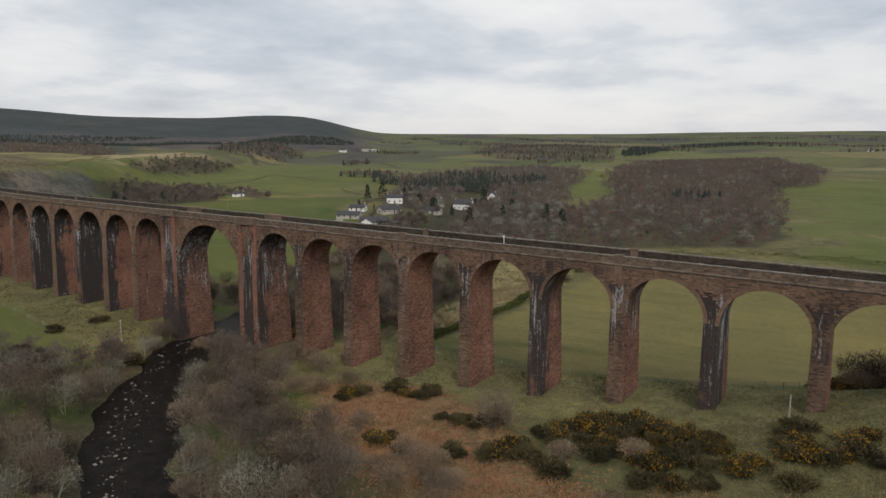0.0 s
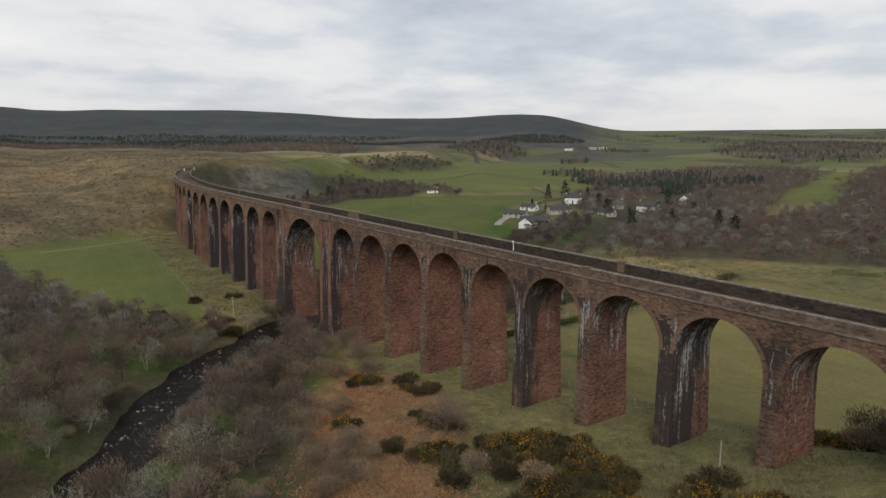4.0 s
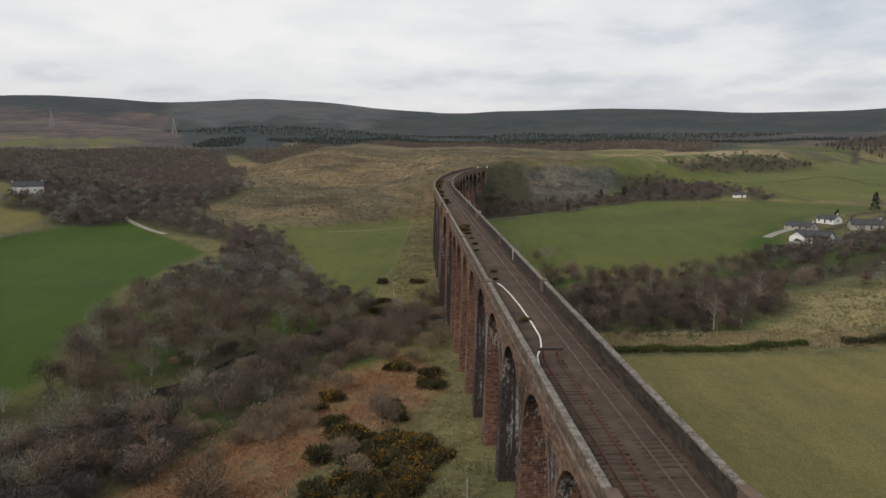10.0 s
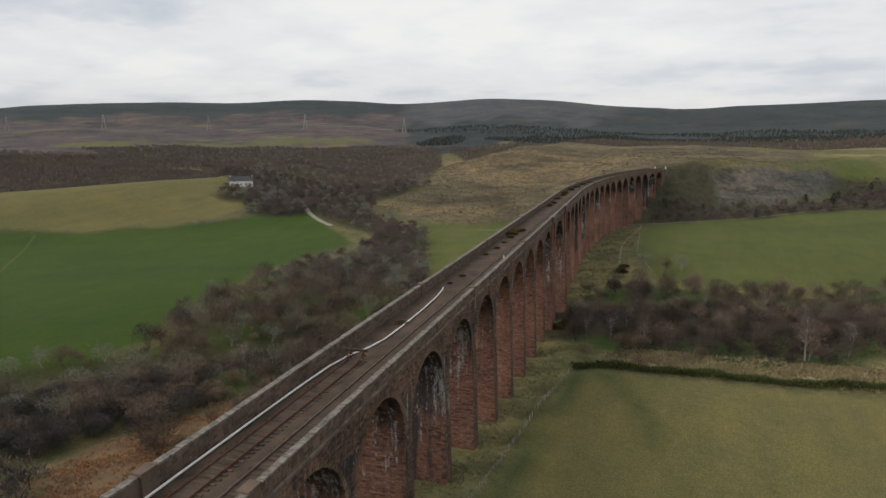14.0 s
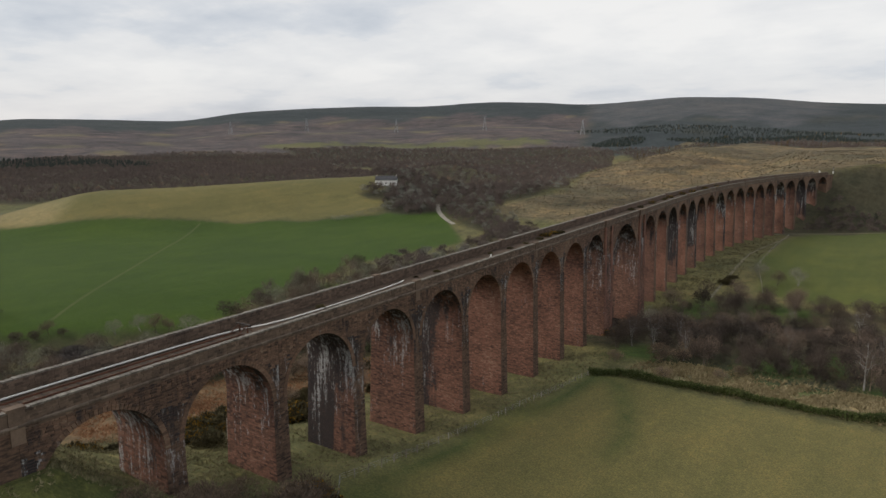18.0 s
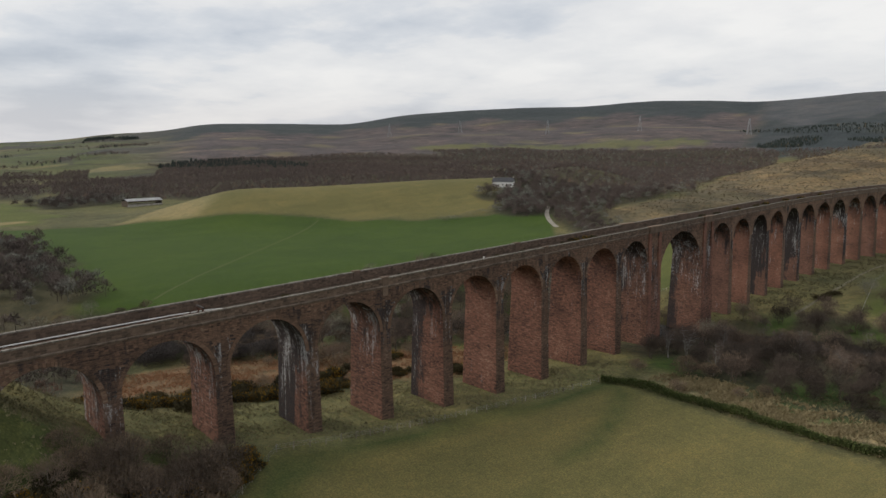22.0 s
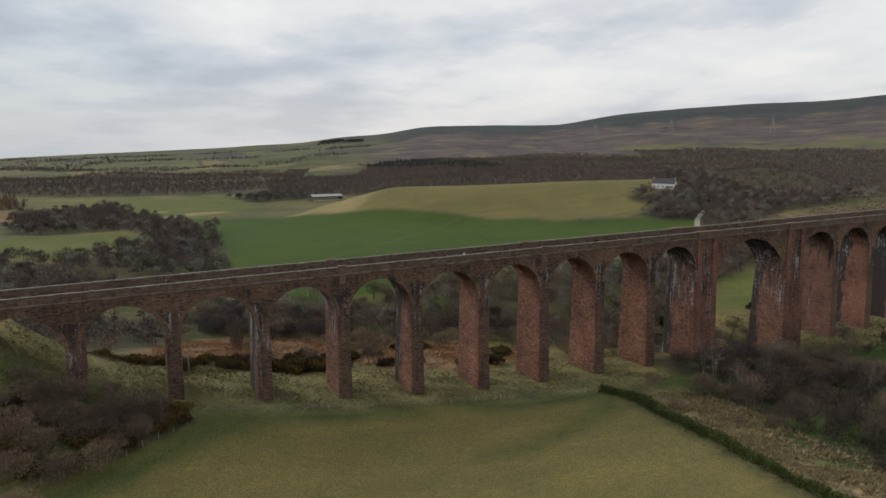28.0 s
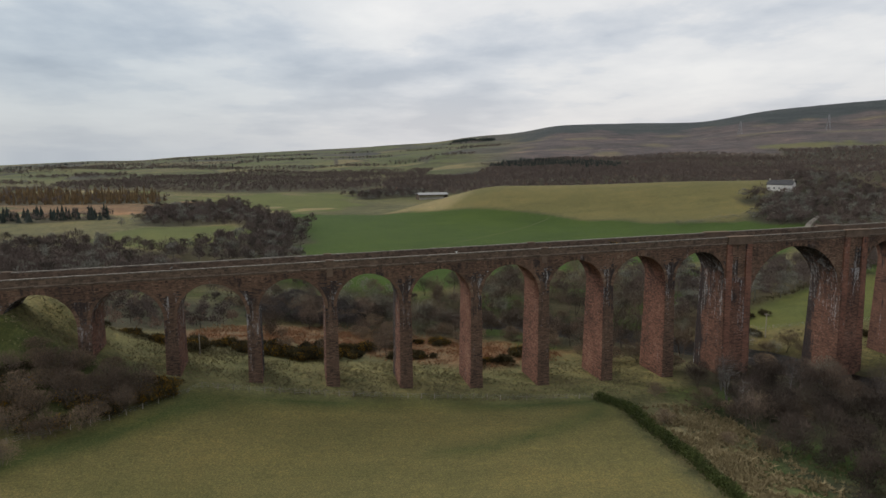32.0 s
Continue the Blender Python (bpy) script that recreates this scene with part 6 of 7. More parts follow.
copse("plantation", "dark conifer plantation on the far hillside", [(-1900, -560, 150, 60, 500), (-2000, -150, 110, 300, 1500), (-1960, 450, 110, 330, 1700), (-1860, 1000, 120, 260, 1400), (-1700, 1450, 130, 220, 1200), (-2300, -300, 160, 600, 1300), (-2250, 700, 160, 600, 1300)], ["fir", "larch", "brown"], [0.93, 0.03, 0.04], (0.45, 0.85))
copse("larch_row", "tawny larches at the edge of the plantation", [(-1720, 420, 24, 120, 150), (-1700, 620, 30, 110, 140), (-1780, 100, 40, 150, 130)], ["larch", "brown", "fir"], [0.5, 0.45, 0.05], (0.6, 0.9))
copse("field_copse", "copses and shelter belts among distant fields", [(-1300, 1450, 110, 40, 130), (-1000, 1010, 30, 30, 60), (-1000, 2350, 300, 90, 300), (-500, 2600, 300, 80, 300), (100, 2300, 200, 60, 200), (-1500, 2500, 250, 100, 300), (-620, 660, 60, 30, 80)], ["brown", "fir", "purple"], [0.6, 0.1, 0.3])
copse("valley_copse", "copses and hedgerow trees down the wide valley", [(500, -1700, 300, 70, 400), (100, -1600, 300, 60, 300), (700, -2200, 500, 120, 500), (420, -1150, 160, 40, 200), (900, -1500, 300, 80, 350), (330, -860, 70, 20, 90), (560, -900, 120, 50, 200), (420, -700, 90, 30, 140)], ["brown", "purple", "grey"], [0.5, 0.4, 0.1])
horizon = []
for a, reach, share in [(a, reach, share) for reach, share in ((2050, 0.45), (2650, 0.6), (3300, 0.8)) for a in (*range(1, 44, 3), *range(166, 210, 3))]:
    if r.uniform() < share:
        k, b = reach + r.uniform(-220, 220), radians(a + r.uniform(-1.2, 1.2))
        horizon.append((-60 - k * math.sin(b), 140 + k * math.cos(b), 90 + 60 * r.uniform(), 40, 80))
copse("horizon_wood", "belts of bare woodland along the far horizon", horizon, ["brown", "purple", "grey", "fir"], [0.42, 0.30, 0.16, 0.12], (0.8, 1.3))
copse("ridge_pines", "row of dark pines on the skyline", [(-780, -3480, 70, 60, 150), (-870, -3330, 60, 60, 90)], ["fir"], [1.0], (1.1, 1.6))
copse("village_pines", "belt of dark pines behind the houses", [(-457, 560, 22, 16, 50), (-450, 600, 24, 30, 110), (-432, 650, 24, 34, 120), (-400, 690, 22, 30, 80), (-520, 610, 50, 26, 60), (-490, 700, 40, 40, 80), (-340, 560, 14, 14, 10), (-190, 640, 26, 8, 40)], ["fir", "brown"], [0.85, 0.15], (0.65, 1.15))

for px, py, size, text in ((-384, 389, 0.5, "dark round evergreen in a cottage garden"), (-378, 384, 0.45, "dark evergreen in a cottage garden"), (-420, 437, 1.0, "tall dark conifer behind the houses"), (-366, 388, 0.35, "small dark conifer between two bungalows"), (-296, 352, 0.36, "small dark conifer on the slope below the houses"), (-404, 470, 0.8, "dark conifer beside the white house"), (-330, 445, 0.6, "dark garden conifer among bare trees")):
    tree_thing("fir", upright(px * PLAN, py * PLAN, size, 1.3 * px), text, "garden conifers")

# ---- gorse and other bushes ----
GORSE = []
for i in range(4):
    base, tip, r = bush(300 + i, 1.9, 1.5, 1100, 0.36, 9)
    leaf = mesh_of("foliage", *slivers(base, tip, r.uniform(0.10, 0.2, len(base)), r), [M["gorse"]])
    clump = np.sin(tip[:, 0] * 2.1 + i) * np.sin(tip[:, 1] * 1.9 + 2 * i)  # in flower on some sides only
    pick = (tip[:, 2] > 0.4) & (r.uniform(size=len(tip)) < 0.10 + 0.3 * (clump > 0.35))
    v, f = slivers(tip[pick] - np.array([0, 0, 0.08]), tip[pick] + np.array([0, 0, 0.12]), np.full(pick.sum(), 0.2), r)
    GORSE.append((leaf, mesh_of("blossom", v, f, [M["bloom"]])))
r = np.random.default_rng(301)


def gorse_thing(x, y, size, z=None, bloom=True):
    ob = new("gorse_bush")
    leaf, flower = GORSE[int(r.integers(0, 4))]
    put("foliage", leaf, ob)
    if bloom:
        put("blossom", flower, ob, kind="stuff")
    z = float(terrain(x, y)) if z is None else z
    ob.matrix_basis = Matrix.Translation((x, y, z - 0.1)) @ Matrix.Rotation(float(r.uniform(0, 6.3)), 4, "Z") @ Matrix.Diagonal((size, size, size * float(r.uniform(0.75, 1.0)), 1))
    return tagged(ob, "dark green gorse bush with yellow flowers" if bloom else "dark green gorse bush out of flower", "bush", "gorse bushes")


for cx, cy, rx, ry, n, share in ((-58, 111, 9, 5, 10, 0.5), (-44, 118, 12, 6, 16, 0.6), (-33, 114, 8, 6, 9, 0.7), (-36, 105, 9, 4, 7, 0.5), (-86, 95, 6, 3, 5, 0.3), (-100, 119, 7, 3, 7, 0.3), (-112, 110, 6, 3, 4, 0.2), (-197, 94, 12, 5, 10, 0.3), (-214, 76, 14, 5, 9, 0.4), (-236, 91, 4, 2, 3, 0.2), (-238, 108, 3, 3, 2, 0.0), (-14, 121, 8, 4, 5, 0.5), (4, 118, 6, 6, 5, 0.6), (-2, 158, 6, 6, 9, 0.9), (6, 166, 6, 5, 6, 0.8), (-310, 8, 40, 6, 8, 0.2), (11, 160, 5, 5, 6, 0.5), (-15, 155, 4, 4, 12, 0.95), (-6, 162, 2, 2, 5, 0.9), (15, 160, 3, 2, 5, 0.9), (-9, 116, 9, 2.5, 11, 0.7), (-32, 115, 6, 4, 9, 0.6), (-43, 117, 6, 3, 9, 0.6), (-63, 103, 5, 3, 6, 0.4), (-48, 108, 6, 4, 7, 0.5), (-62, 100, 14, 4, 6, 0.2), (-24, 108, 10, 5, 8, 0.5), (-80, 112, 8, 3, 6, 0.2), (-172, 140, 8, 3, 5, 0.2), (-285, 150, 8, 3, 6, 0.0)):
    for _ in range(n):
        g, k = r.uniform(0, 2 * math.pi), math.sqrt(r.uniform(0, 1))
        gorse_thing((cx + rx * k * math.cos(g)) * PLAN, (cy + ry * k * math.sin(g)) * PLAN, float(r.uniform(0.7, 1.45)), bloom=bool(r.uniform() < share))
for x, b, size in ((-114, -2.0, 0.75), (-109, -2.4, 0.8), (-116, -1.2, 0.6), (-104, -1.7, 0.5), (-96, -1.5, 0.42), (-88, -1.6, 0.4), (-80, -2.2, 0.36), (-58, -1.5, 0.38), (-52, -2.0, 0.3), (-27, -1.6, 0.42), (-178, -2.2, 0.7), (-188, -1.8, 0.6), (-205, -2.3, 0.8), (-220, -2.0, 0.7), (-231, -2.4, 0.8), (-248, -2.0, 0.8), (-262, -2.1, 0.8), (-282, -2.2, 0.9), (-300, -2.1, 0.8)):
    h = heading(x)
    gorse_thing(x + math.sin(h) * b, line_y(x) - math.cos(h) * b, size, top_z(x) - 1.68, bloom=size > 0.7)

# the thicket of brown shrubs at the corner of the pasture, and others between the gorse
for _ in range(38):
    a, b = r.uniform(-13, 14), r.uniform(150, 165)
    if b > 149 + max(0, -a - 4) * 0.6 and math.hypot((a - 1) / 14, (b - 157) / 8) < 1.0:
        tree_thing(str(r.choice(["shrub", "shrub", "brown"])), upright(a * PLAN, b * PLAN, float(r.uniform(0.55, 0.95)), float(r.uniform(0, 6.3))), group="thicket at the pasture corner")
for _ in range(60):
    a, b = r.uniform(-105, -30), r.uniform(58, 112)
    edge = 0.64 * (-a - 30) + 66
    if edge - 8 < b < edge + 12 + r.uniform(0, 16):
        tree_thing(str(r.choice(["shrub", "shrub", "brown"])), upright(a * PLAN, b * PLAN, float(r.uniform(0.55, 1.05)), float(r.uniform(0, 6.3))), group="shrubs along the bracken")

# loose shrubs on the open ground
for px, py, kind, size in ((-72, 92, "shrub", 0.8), (-64, 86, "shrub", 0.95), (-78, 84, "shrub", 1.0), (-52, 104, "shrub", 0.85), (-40, 108, "shrub", 0.9), (-92, 100, "shrub", 0.8), (-118, 114, "shrub", 1.0), (-126, 104, "shrub", 1.1), (-132, 118, "shrub", 1.2), (-140, 112, "brown", 0.75), (-148, 120, "shrub", 1.2), (-156, 110, "brown", 0.8), (2, 172, "shrub", 1.15), (-4, 168, "shrub", 1.05), (10, 164, "shrub", 1.2), (14, 174, "shrub", 1.1), (-8, 160, "shrub", 0.9), (6, 180, "shrub", 1.0), (-214, 160, "shrub", 1.1), (-206, 168, "brown", 0.8), (-150, 168, "shrub", 0.9), (-164, 172, "shrub", 1.1), (-146, 186, "shrub", 0.7), (-158, 206, "shrub", 0.8), (-180, 226, "shrub", 0.9), (-192, 120, "shrub", 1.1), (-182, 138, "shrub", 0.9), (-210, 118, "brown", 0.7), (11, 161, "shrub", 1.1), (4, 158, "shrub", 1.2), (-6, 155, "shrub", 0.9), (-5, 166, "shrub", 1.0), (6, 166, "shrub", 1.2), (9, 171, "shrub", 1.1), (2, 152, "shrub", 1.0), (16, 168, "shrub", 1.2), (20, 160, "shrub", 1.1), (-145, 164, "shrub", 1.3), (-158, 169, "shrub", 1.2), (-138, 152, "shrub", 0.8), (-132, 169, "shrub", 0.7), (-140, 182, "shrub", 0.6), (-171, 125, "shrub", 1.2), (-154, 131, "shrub", 1.0), (-139, 121, "shrub", 1.1), (-132, 128, "shrub", 0.8), (-138, 91, "shrub", 1.2), (-126, 96, "shrub", 1.2), (-121, 106, "shrub", 1.0), (-96, 96, "shrub", 1.0), (-92, 86, "shrub", 1.2), (-100, 78, "shrub", 1.3), (-84, 72, "shrub", 1.3), (-74, 81, "shrub", 1.1), (-69, 86, "shrub", 1.0), (-300, 160, "grey", 0.9), (-292, 178, "grey", 1.0), (-286, 170, "brown", 0.8)):
    tree_thing(kind, upright(px * PLAN, py * PLAN, size, float(r.uniform(0, 6.3))), group="loose shrubs by the viaduct")


def tufts(name, label, mat, pts, count, seed, size, wide, blades=5, category="grass"):
    """Tussocks scattered in an outline: a few blades each, all one thing."""
    g = np.random.default_rng(seed)
    p = np.array(metres(pts))
    x = g.uniform(p[:, 0].min(), p[:, 0].max(), count * 3)
    y = g.uniform(p[:, 1].min(), p[:, 1].max(), count * 3)
    clump = np.sin(x / 3.1 + 2 * np.sin(y / 4.3)) * np.sin(y / 2.7 + np.cos(x / 5.9))
    ok = (inside(x, y, pts, 16.0) > g.uniform(0.15, 0.85, x.size)) & (clump > g.uniform(-1.0, 0.7, x.size))
    x, y = x[ok][:count], y[ok][:count]
    z = terrain(x, y)
    c = np.repeat(np.stack([x, y, z - 0.03], -1), blades, 0)
    d = g.normal(size=(len(c), 3)) * (0.5, 0.5, 0.2) + np.array([0, 0, 0.8])
    s = g.uniform(0.5, 1.3, (len(c), 1)) * size
    base = c + g.normal(size=c.shape) * (0.25 * size, 0.25 * size, 0)
    v, f = slivers(base, base + d * s, g.uniform(0.6, 1.3, len(c)) * wide, g)
    put(name, mesh_of(name, v, f, [M[mat]]), label=label, category=category, kind="stuff")


tufts("rough_grass", "pale tussocky grass along the foot of the viaduct", "tuft", [(20, 148), (-20, 150), (-120, 150), (-150, 146), (-150, 122), (-110, 124), (-60, 118), (-10, 122), (20, 126)], 9000, 401, 0.42, 0.10)
tufts("rough_grass", "rough bleached grass on the bank", "tuft", [(24, 100), (-30, 96), (-30, 124), (30, 128)], 3000, 402, 0.45, 0.10)
tufts("bracken_litter", "rusty dead bracken", "bracken", [(-30, 66), (-57, 67), (-86, 88), (-112, 98), (-126, 111), (-104, 122), (-88, 117), (-70, 110), (-58, 100), (-42, 98), (-10, 98), (-8, 84), (-18, 66)], 9000, 403, 0.5, 0.16, 4, "bracken")
tufts("rushes", "pale tussocks in the marshy strip", "tuft", [(-132, 156), (-129, 200), (-131, 300), (-235, 330), (-205, 270), (-170, 215), (-152, 180)], 7000, 404, 0.6, 0.16)
tufts("marsh_tussocks", "bleached straw tussocks in the marsh by the hedge", "straw_tuft", [(-130, 158), (-128, 200), (-131, 250), (-142, 262), (-149, 230), (-147, 196), (-147, 170)], 5200, 408, 0.65, 0.34, 6)
tufts("moor_tufts", "dark heather and gorse tufts over the moor", "heath", [(-388, -50), (-504, -70), (-700, -150), (-900, -150), (-900, 200), (-708, 250), (-575, 140), (-480, 112), (-434, 66), (-394, 22)], 6000, 405, 0.62, 0.6, 6, "heather")
tufts("bank_grass", "pale and green tussocks on the slope at the near end", "tuft", [(60, 110), (22, 146), (-12, 144), (-2, 165), (30, 178), (80, 150)], 3200, 406, 0.4, 0.13)
tufts("strip_tufts", "low tussocks beside the mown field", "tuft", [(-455, 102), (-465, 143), (-330, 150), (-240, 146), (-215, 120), (-210, 97), (-300, 95)], 5000, 407, 0.5, 0.2)


def hedge(name, label, line, wide, tall, per_metre, seed, mat="hedge"):
    g = np.random.default_rng(seed)
    p = [np.array(q) for q in metres(line)]
    parts = []
    for a, b in zip(p, p[1:]):
        ln = np.linalg.norm(b - a)
        n = int(ln * per_metre)
        k = g.uniform(0, 1, n)
        way = (b - a) / ln
        side = np.array([-way[1], way[0]])
        o = g.normal(size=n) * 0.3 * wide
        xy = a + (b - a) * k[:, None] + side * o[:, None]
        high = tall * (0.75 + 0.35 * np.sin(k * ln / 2.3 + a[0]) * np.sin(k * ln / 5.1)) * np.sqrt(np.clip(1 - (o / wide) ** 2, 0.05, 1))
        z = terrain(xy[:, 0], xy[:, 1]) + high * g.uniform(0, 1, n) ** 0.6
        base = np.concatenate([xy, z[:, None]], 1)
        d = g.normal(size=(n, 3)) * 0.5 + np.concatenate([side[None] * np.sign(o)[:, None] * 0.5, np.full((n, 1), 0.6)], 1)
        parts.append(slivers(base, base + d * 0.4 * g.uniform(0.5, 1.2, (n, 1)), g.uniform(0.12, 0.3, n), g))
    put(name, mesh_of(name, *joined(parts), [M[mat]]), label=label, category="hedge")


hedge("hedge", "low green hedge along the edge of the pasture", [(-122, 151), (-126.5, 157), (-127.5, 179), (-128.5, 211), (-132, 236)], 2.4, 1.7, 230, 411)
hedge("hedge", "broken line of dark scrub beyond the hedge", [(-131, 246), (-132, 262)], 4.0, 2.2, 160, 418, "gorse")
hedge("hedge", "dark scrub at the corner of the field", [(-132, 276), (-136, 300)], 4.0, 2.0, 140, 419, "gorse")
hedge("hedge", "overgrown green hedge beside the eastern field", [(-110, 330), (-62, 352), (-20, 350), (60, 330)], 2.0, 2.2, 40, 412)
hedge("hedge", "straggling dark hedge between the far meadows", [(-731, 429), (-690, 436), (-660, 448), (-676, 501), (-735, 574), (-725, 580), (-621, 556), (-556, 579)], 2.2, 1.8, 9, 414, "soft_dark")
hedge("hedge", "scrubby field edge beyond the meadow", [(-638, 443), (-550, 436), (-483, 432), (-440, 455)], 3.0, 2.2, 14, 420, "soft_brown")
hedge("hedge", "line of scrub along the foot of the slope", [(-520, 500), (-499, 488), (-460, 470), (-430, 470)], 3.5, 3.0, 16, 421, "soft_brown")
hedge("hedge", "gorse scrub on the rough slope below the houses", [(-262, 290), (-274, 306), (-290, 322)], 4.0, 1.6, 22, 422, "gorse")
hedge("hedge", "dark scrub along the railway bank", [(-565, 158), (-620, 200), (-700, 290), (-860, 420)], 3.0, 2.4, 14, 415, "gorse")
hedge("hedge", "low scrub below the pasture ridge", [(-360, -140), (-330, -136), (-300, -140)], 5.0, 4.0, 40, 416, "twig_grey")
hedge("hedge", "gorse scrub edging the mown field", [(-372, -4), (-330, 6), (-250, 52), (-206, 70)], 2.5, 1.8, 22, 417, "gorse")

for text, line in (("clipped dark garden hedge behind the bungalow", [(-338, 354), (-352, 372), (-362, 390)]), ("overgrown garden hedge between the houses", [(-362, 392), (-376, 412), (-388, 428)]), ("garden shrubs below the cottages", [(-316, 354), (-332, 378), (-344, 400)]), ("dark hedge along the lane to the houses", [(-392, 400), (-404, 420), (-410, 446)])):
    hedge("hedge", text, line, 3.4, 2.6, 34, 430 + len(text), "soft_dark")

# ---- fences and poles ----
POST = box_mesh("post", [(-0.05, 0.05, -0.05, 0.05, -0.3, 1.15)], M["timber"], 0.01)


def fence(label, line, gap):
    ob = new("fence")
    tagged(ob, label, "fence")
    p = [Vector(q) for q in metres(line)]
    spots = []
    for a, b in zip(p, p[1:]):
        n = max(1, int((b - a).length / gap))
        spots += [a + (b - a) * i / n for i in range(n)]
    spots.append(p[-1])
    pts = [Vector((q.x, q.y, float(terrain(q.x, q.y)))) for q in spots]
    for q in pts:
        put("post", POST, ob, Matrix.Translation(q) @ Matrix.Rotation(float(r.uniform(-0.06, 0.06)), 4, "X") @ Matrix.Rotation(float(r.uniform(-0.06, 0.06)), 4, "Y"))
    for z in (0.35, 0.7, 1.02):
        v, f = tube([tuple(q + Vector((0, 0, z))) for q in pts], [0.012] * len(pts), 3)
        put("wire", mesh_of("wire", v, f, [M["steel"]]), ob)


fence("weathered post and wire fence along the pasture", [(14, 178), (-8, 165), (-24, 150.5), (-56, 149.5), (-90, 148.5), (-121, 151)], 2.6)
fence("post and wire fence beside the mown field", [(-200, 72), (-208, 92), (-300, 95), (-448, 94)], 5.0)
fence("post and wire fence edging the eastern meadow", [(-268, 168), (-330, 153), (-462, 146)], 5.0)


def utility_pole(px, py, tall, label, arms=True):
    x, y = px * PLAN, py * PLAN
    ob = new("utility_pole")
    tagged(ob, label, "utility pole", "utility poles")
    ob.matrix_basis = Matrix.Translation((x, y, float(terrain(x, y)))) @ Matrix.Rotation(float(r.uniform(0, 3)), 4, "Z")
    v, f = tube([(0, 0, -0.5), (0.02, 0, tall * 0.5), (0, 0, tall)], [0.14, 0.12, 0.1], 8)
    put("pole", mesh_of("pole", v, f, [M["timber"]], smooth_shade=True), ob)
    if arms:
        arm = put("crossarm", box_mesh("crossarm", [(-0.8, 0.8, -0.06, 0.06, tall - 0.45, tall - 0.32)], M["timber"], 0.01), ob)
        for k in (-0.7, 0.0, 0.7):
            v, f = tube([(k, 0, tall - 0.32), (k, 0, tall - 0.12)], [0.05, 0.03], 6)
            put("insulator", mesh_of("insulator", v, f, [M["greywall"]]), arm)


utility_pole(-206, 100, 7, "grey timber utility pole on the rough bank")
utility_pole(-19, 127, 4.5, "short timber pole at the foot of a pier", False)
utility_pole(-480, 330, 8, "timber utility pole beside the lane")
utility_pole(-420, 470, 8, "timber utility pole near the houses")


def pylon(px, py, tall):
    x, y = px * PLAN, py * PLAN
    ob = new("pylon")
    tagged(ob, "tall steel lattice pylon on the heather moor", "pylon", "pylons")
    ob.matrix_basis = Matrix.Translation((x, y, float(terrain(x, y)))) @ Matrix.Rotation(0.6, 4, "Z")
    half = lambda k: 0.11 * tall * (1 - k) ** 1.3 + 0.025 * tall
    levels = [0, 0.2, 0.4, 0.55, 0.7, 0.82, 1.0]
    for sx, sy in ((1, 1), (-1, 1), (-1, -1), (1, -1)):
        v, f = tube([(sx * half(k), sy * half(k), k * tall) for k in levels], [0.35] * 7, 4)
        put("leg", mesh_of("leg", v, f, [M["steel"]]), ob)
    parts = []
    for a, b in zip(levels, levels[1:]):
        ha, hb = half(a), half(b)
        for (x0, y0), (x1, y1) in (((1, 1), (-1, 1)), ((-1, 1), (-1, -1)), ((-1, -1), (1, -1)), ((1, -1), (1, 1))):
            parts.append(tube([(x0 * ha, y0 * ha, a * tall), (x1 * hb, y1 * hb, b * tall)], [0.2, 0.2], 3))
    put("lattice", mesh_of("lattice", *joined(parts), [M["steel"]]), ob)
    for k, w in ((0.7, 0.2), (0.82, 0.26), (0.93, 0.16)):
        v, f = tube([(-w * tall, 0, k * tall), (0, 0, k * tall + 1), (w * tall, 0, k * tall)], [0.15, 0.5, 0.15], 4)
        put("crossarm", mesh_of("crossarm", v, f, [M["steel"]]), ob)


for px, py in ((-1950, -1500), (-2050, -1150), (-2150, -800), (-1800, -1850), (-1650, -2150)):
    pylon(px, py, 42)
for px, py in ((40, 1150), (160, 900)):
    pylon(px, py, 26)

# ---- stones in the river ----
g = np.random.default_rng(421)
rocks = []
line = metres(RIVER[2:8])
for _ in range(420):
    i = int(g.integers(0, len(line) - 1))
    k = g.uniform()
    a, b = np.array(line[i]), np.array(line[i + 1])
    w = (b - a) / np.linalg.norm(b - a)
    q = a + (b - a) * k + np.array([-w[1], w[0]]) * (2.6 + g.normal() * 2.4)
    s = g.uniform(0.10, 0.22) if g.uniform() < 0.75 else g.uniform(0.22, 0.62)
    n = g.normal(size=(10, 3))
    n /= np.linalg.norm(n, axis=1)[:, None]
    bm = bmesh.new()
    for p in n * (s, s * 0.8, s * 0.45):
        bm.verts.new(p)
    hull = bmesh.ops.convex_hull(bm, input=bm.verts)
    bm.verts.ensure_lookup_table()
    bm.verts.index_update()
    v = np.array([u.co for u in bm.verts]) + np.array([q[0], q[1], WATER + 0.02])
    f = np.array([[u.index for u in fc.verts] for fc in bm.faces if len(fc.verts) == 3])
    bm.free()
    rocks.append((v, f))
put("river_stones", mesh_of("river_stones", *joined(rocks), [M["rock"]]), label="pale wet stones breaking the dark river", category="stones", kind="stuff")

# ---- buildings ----


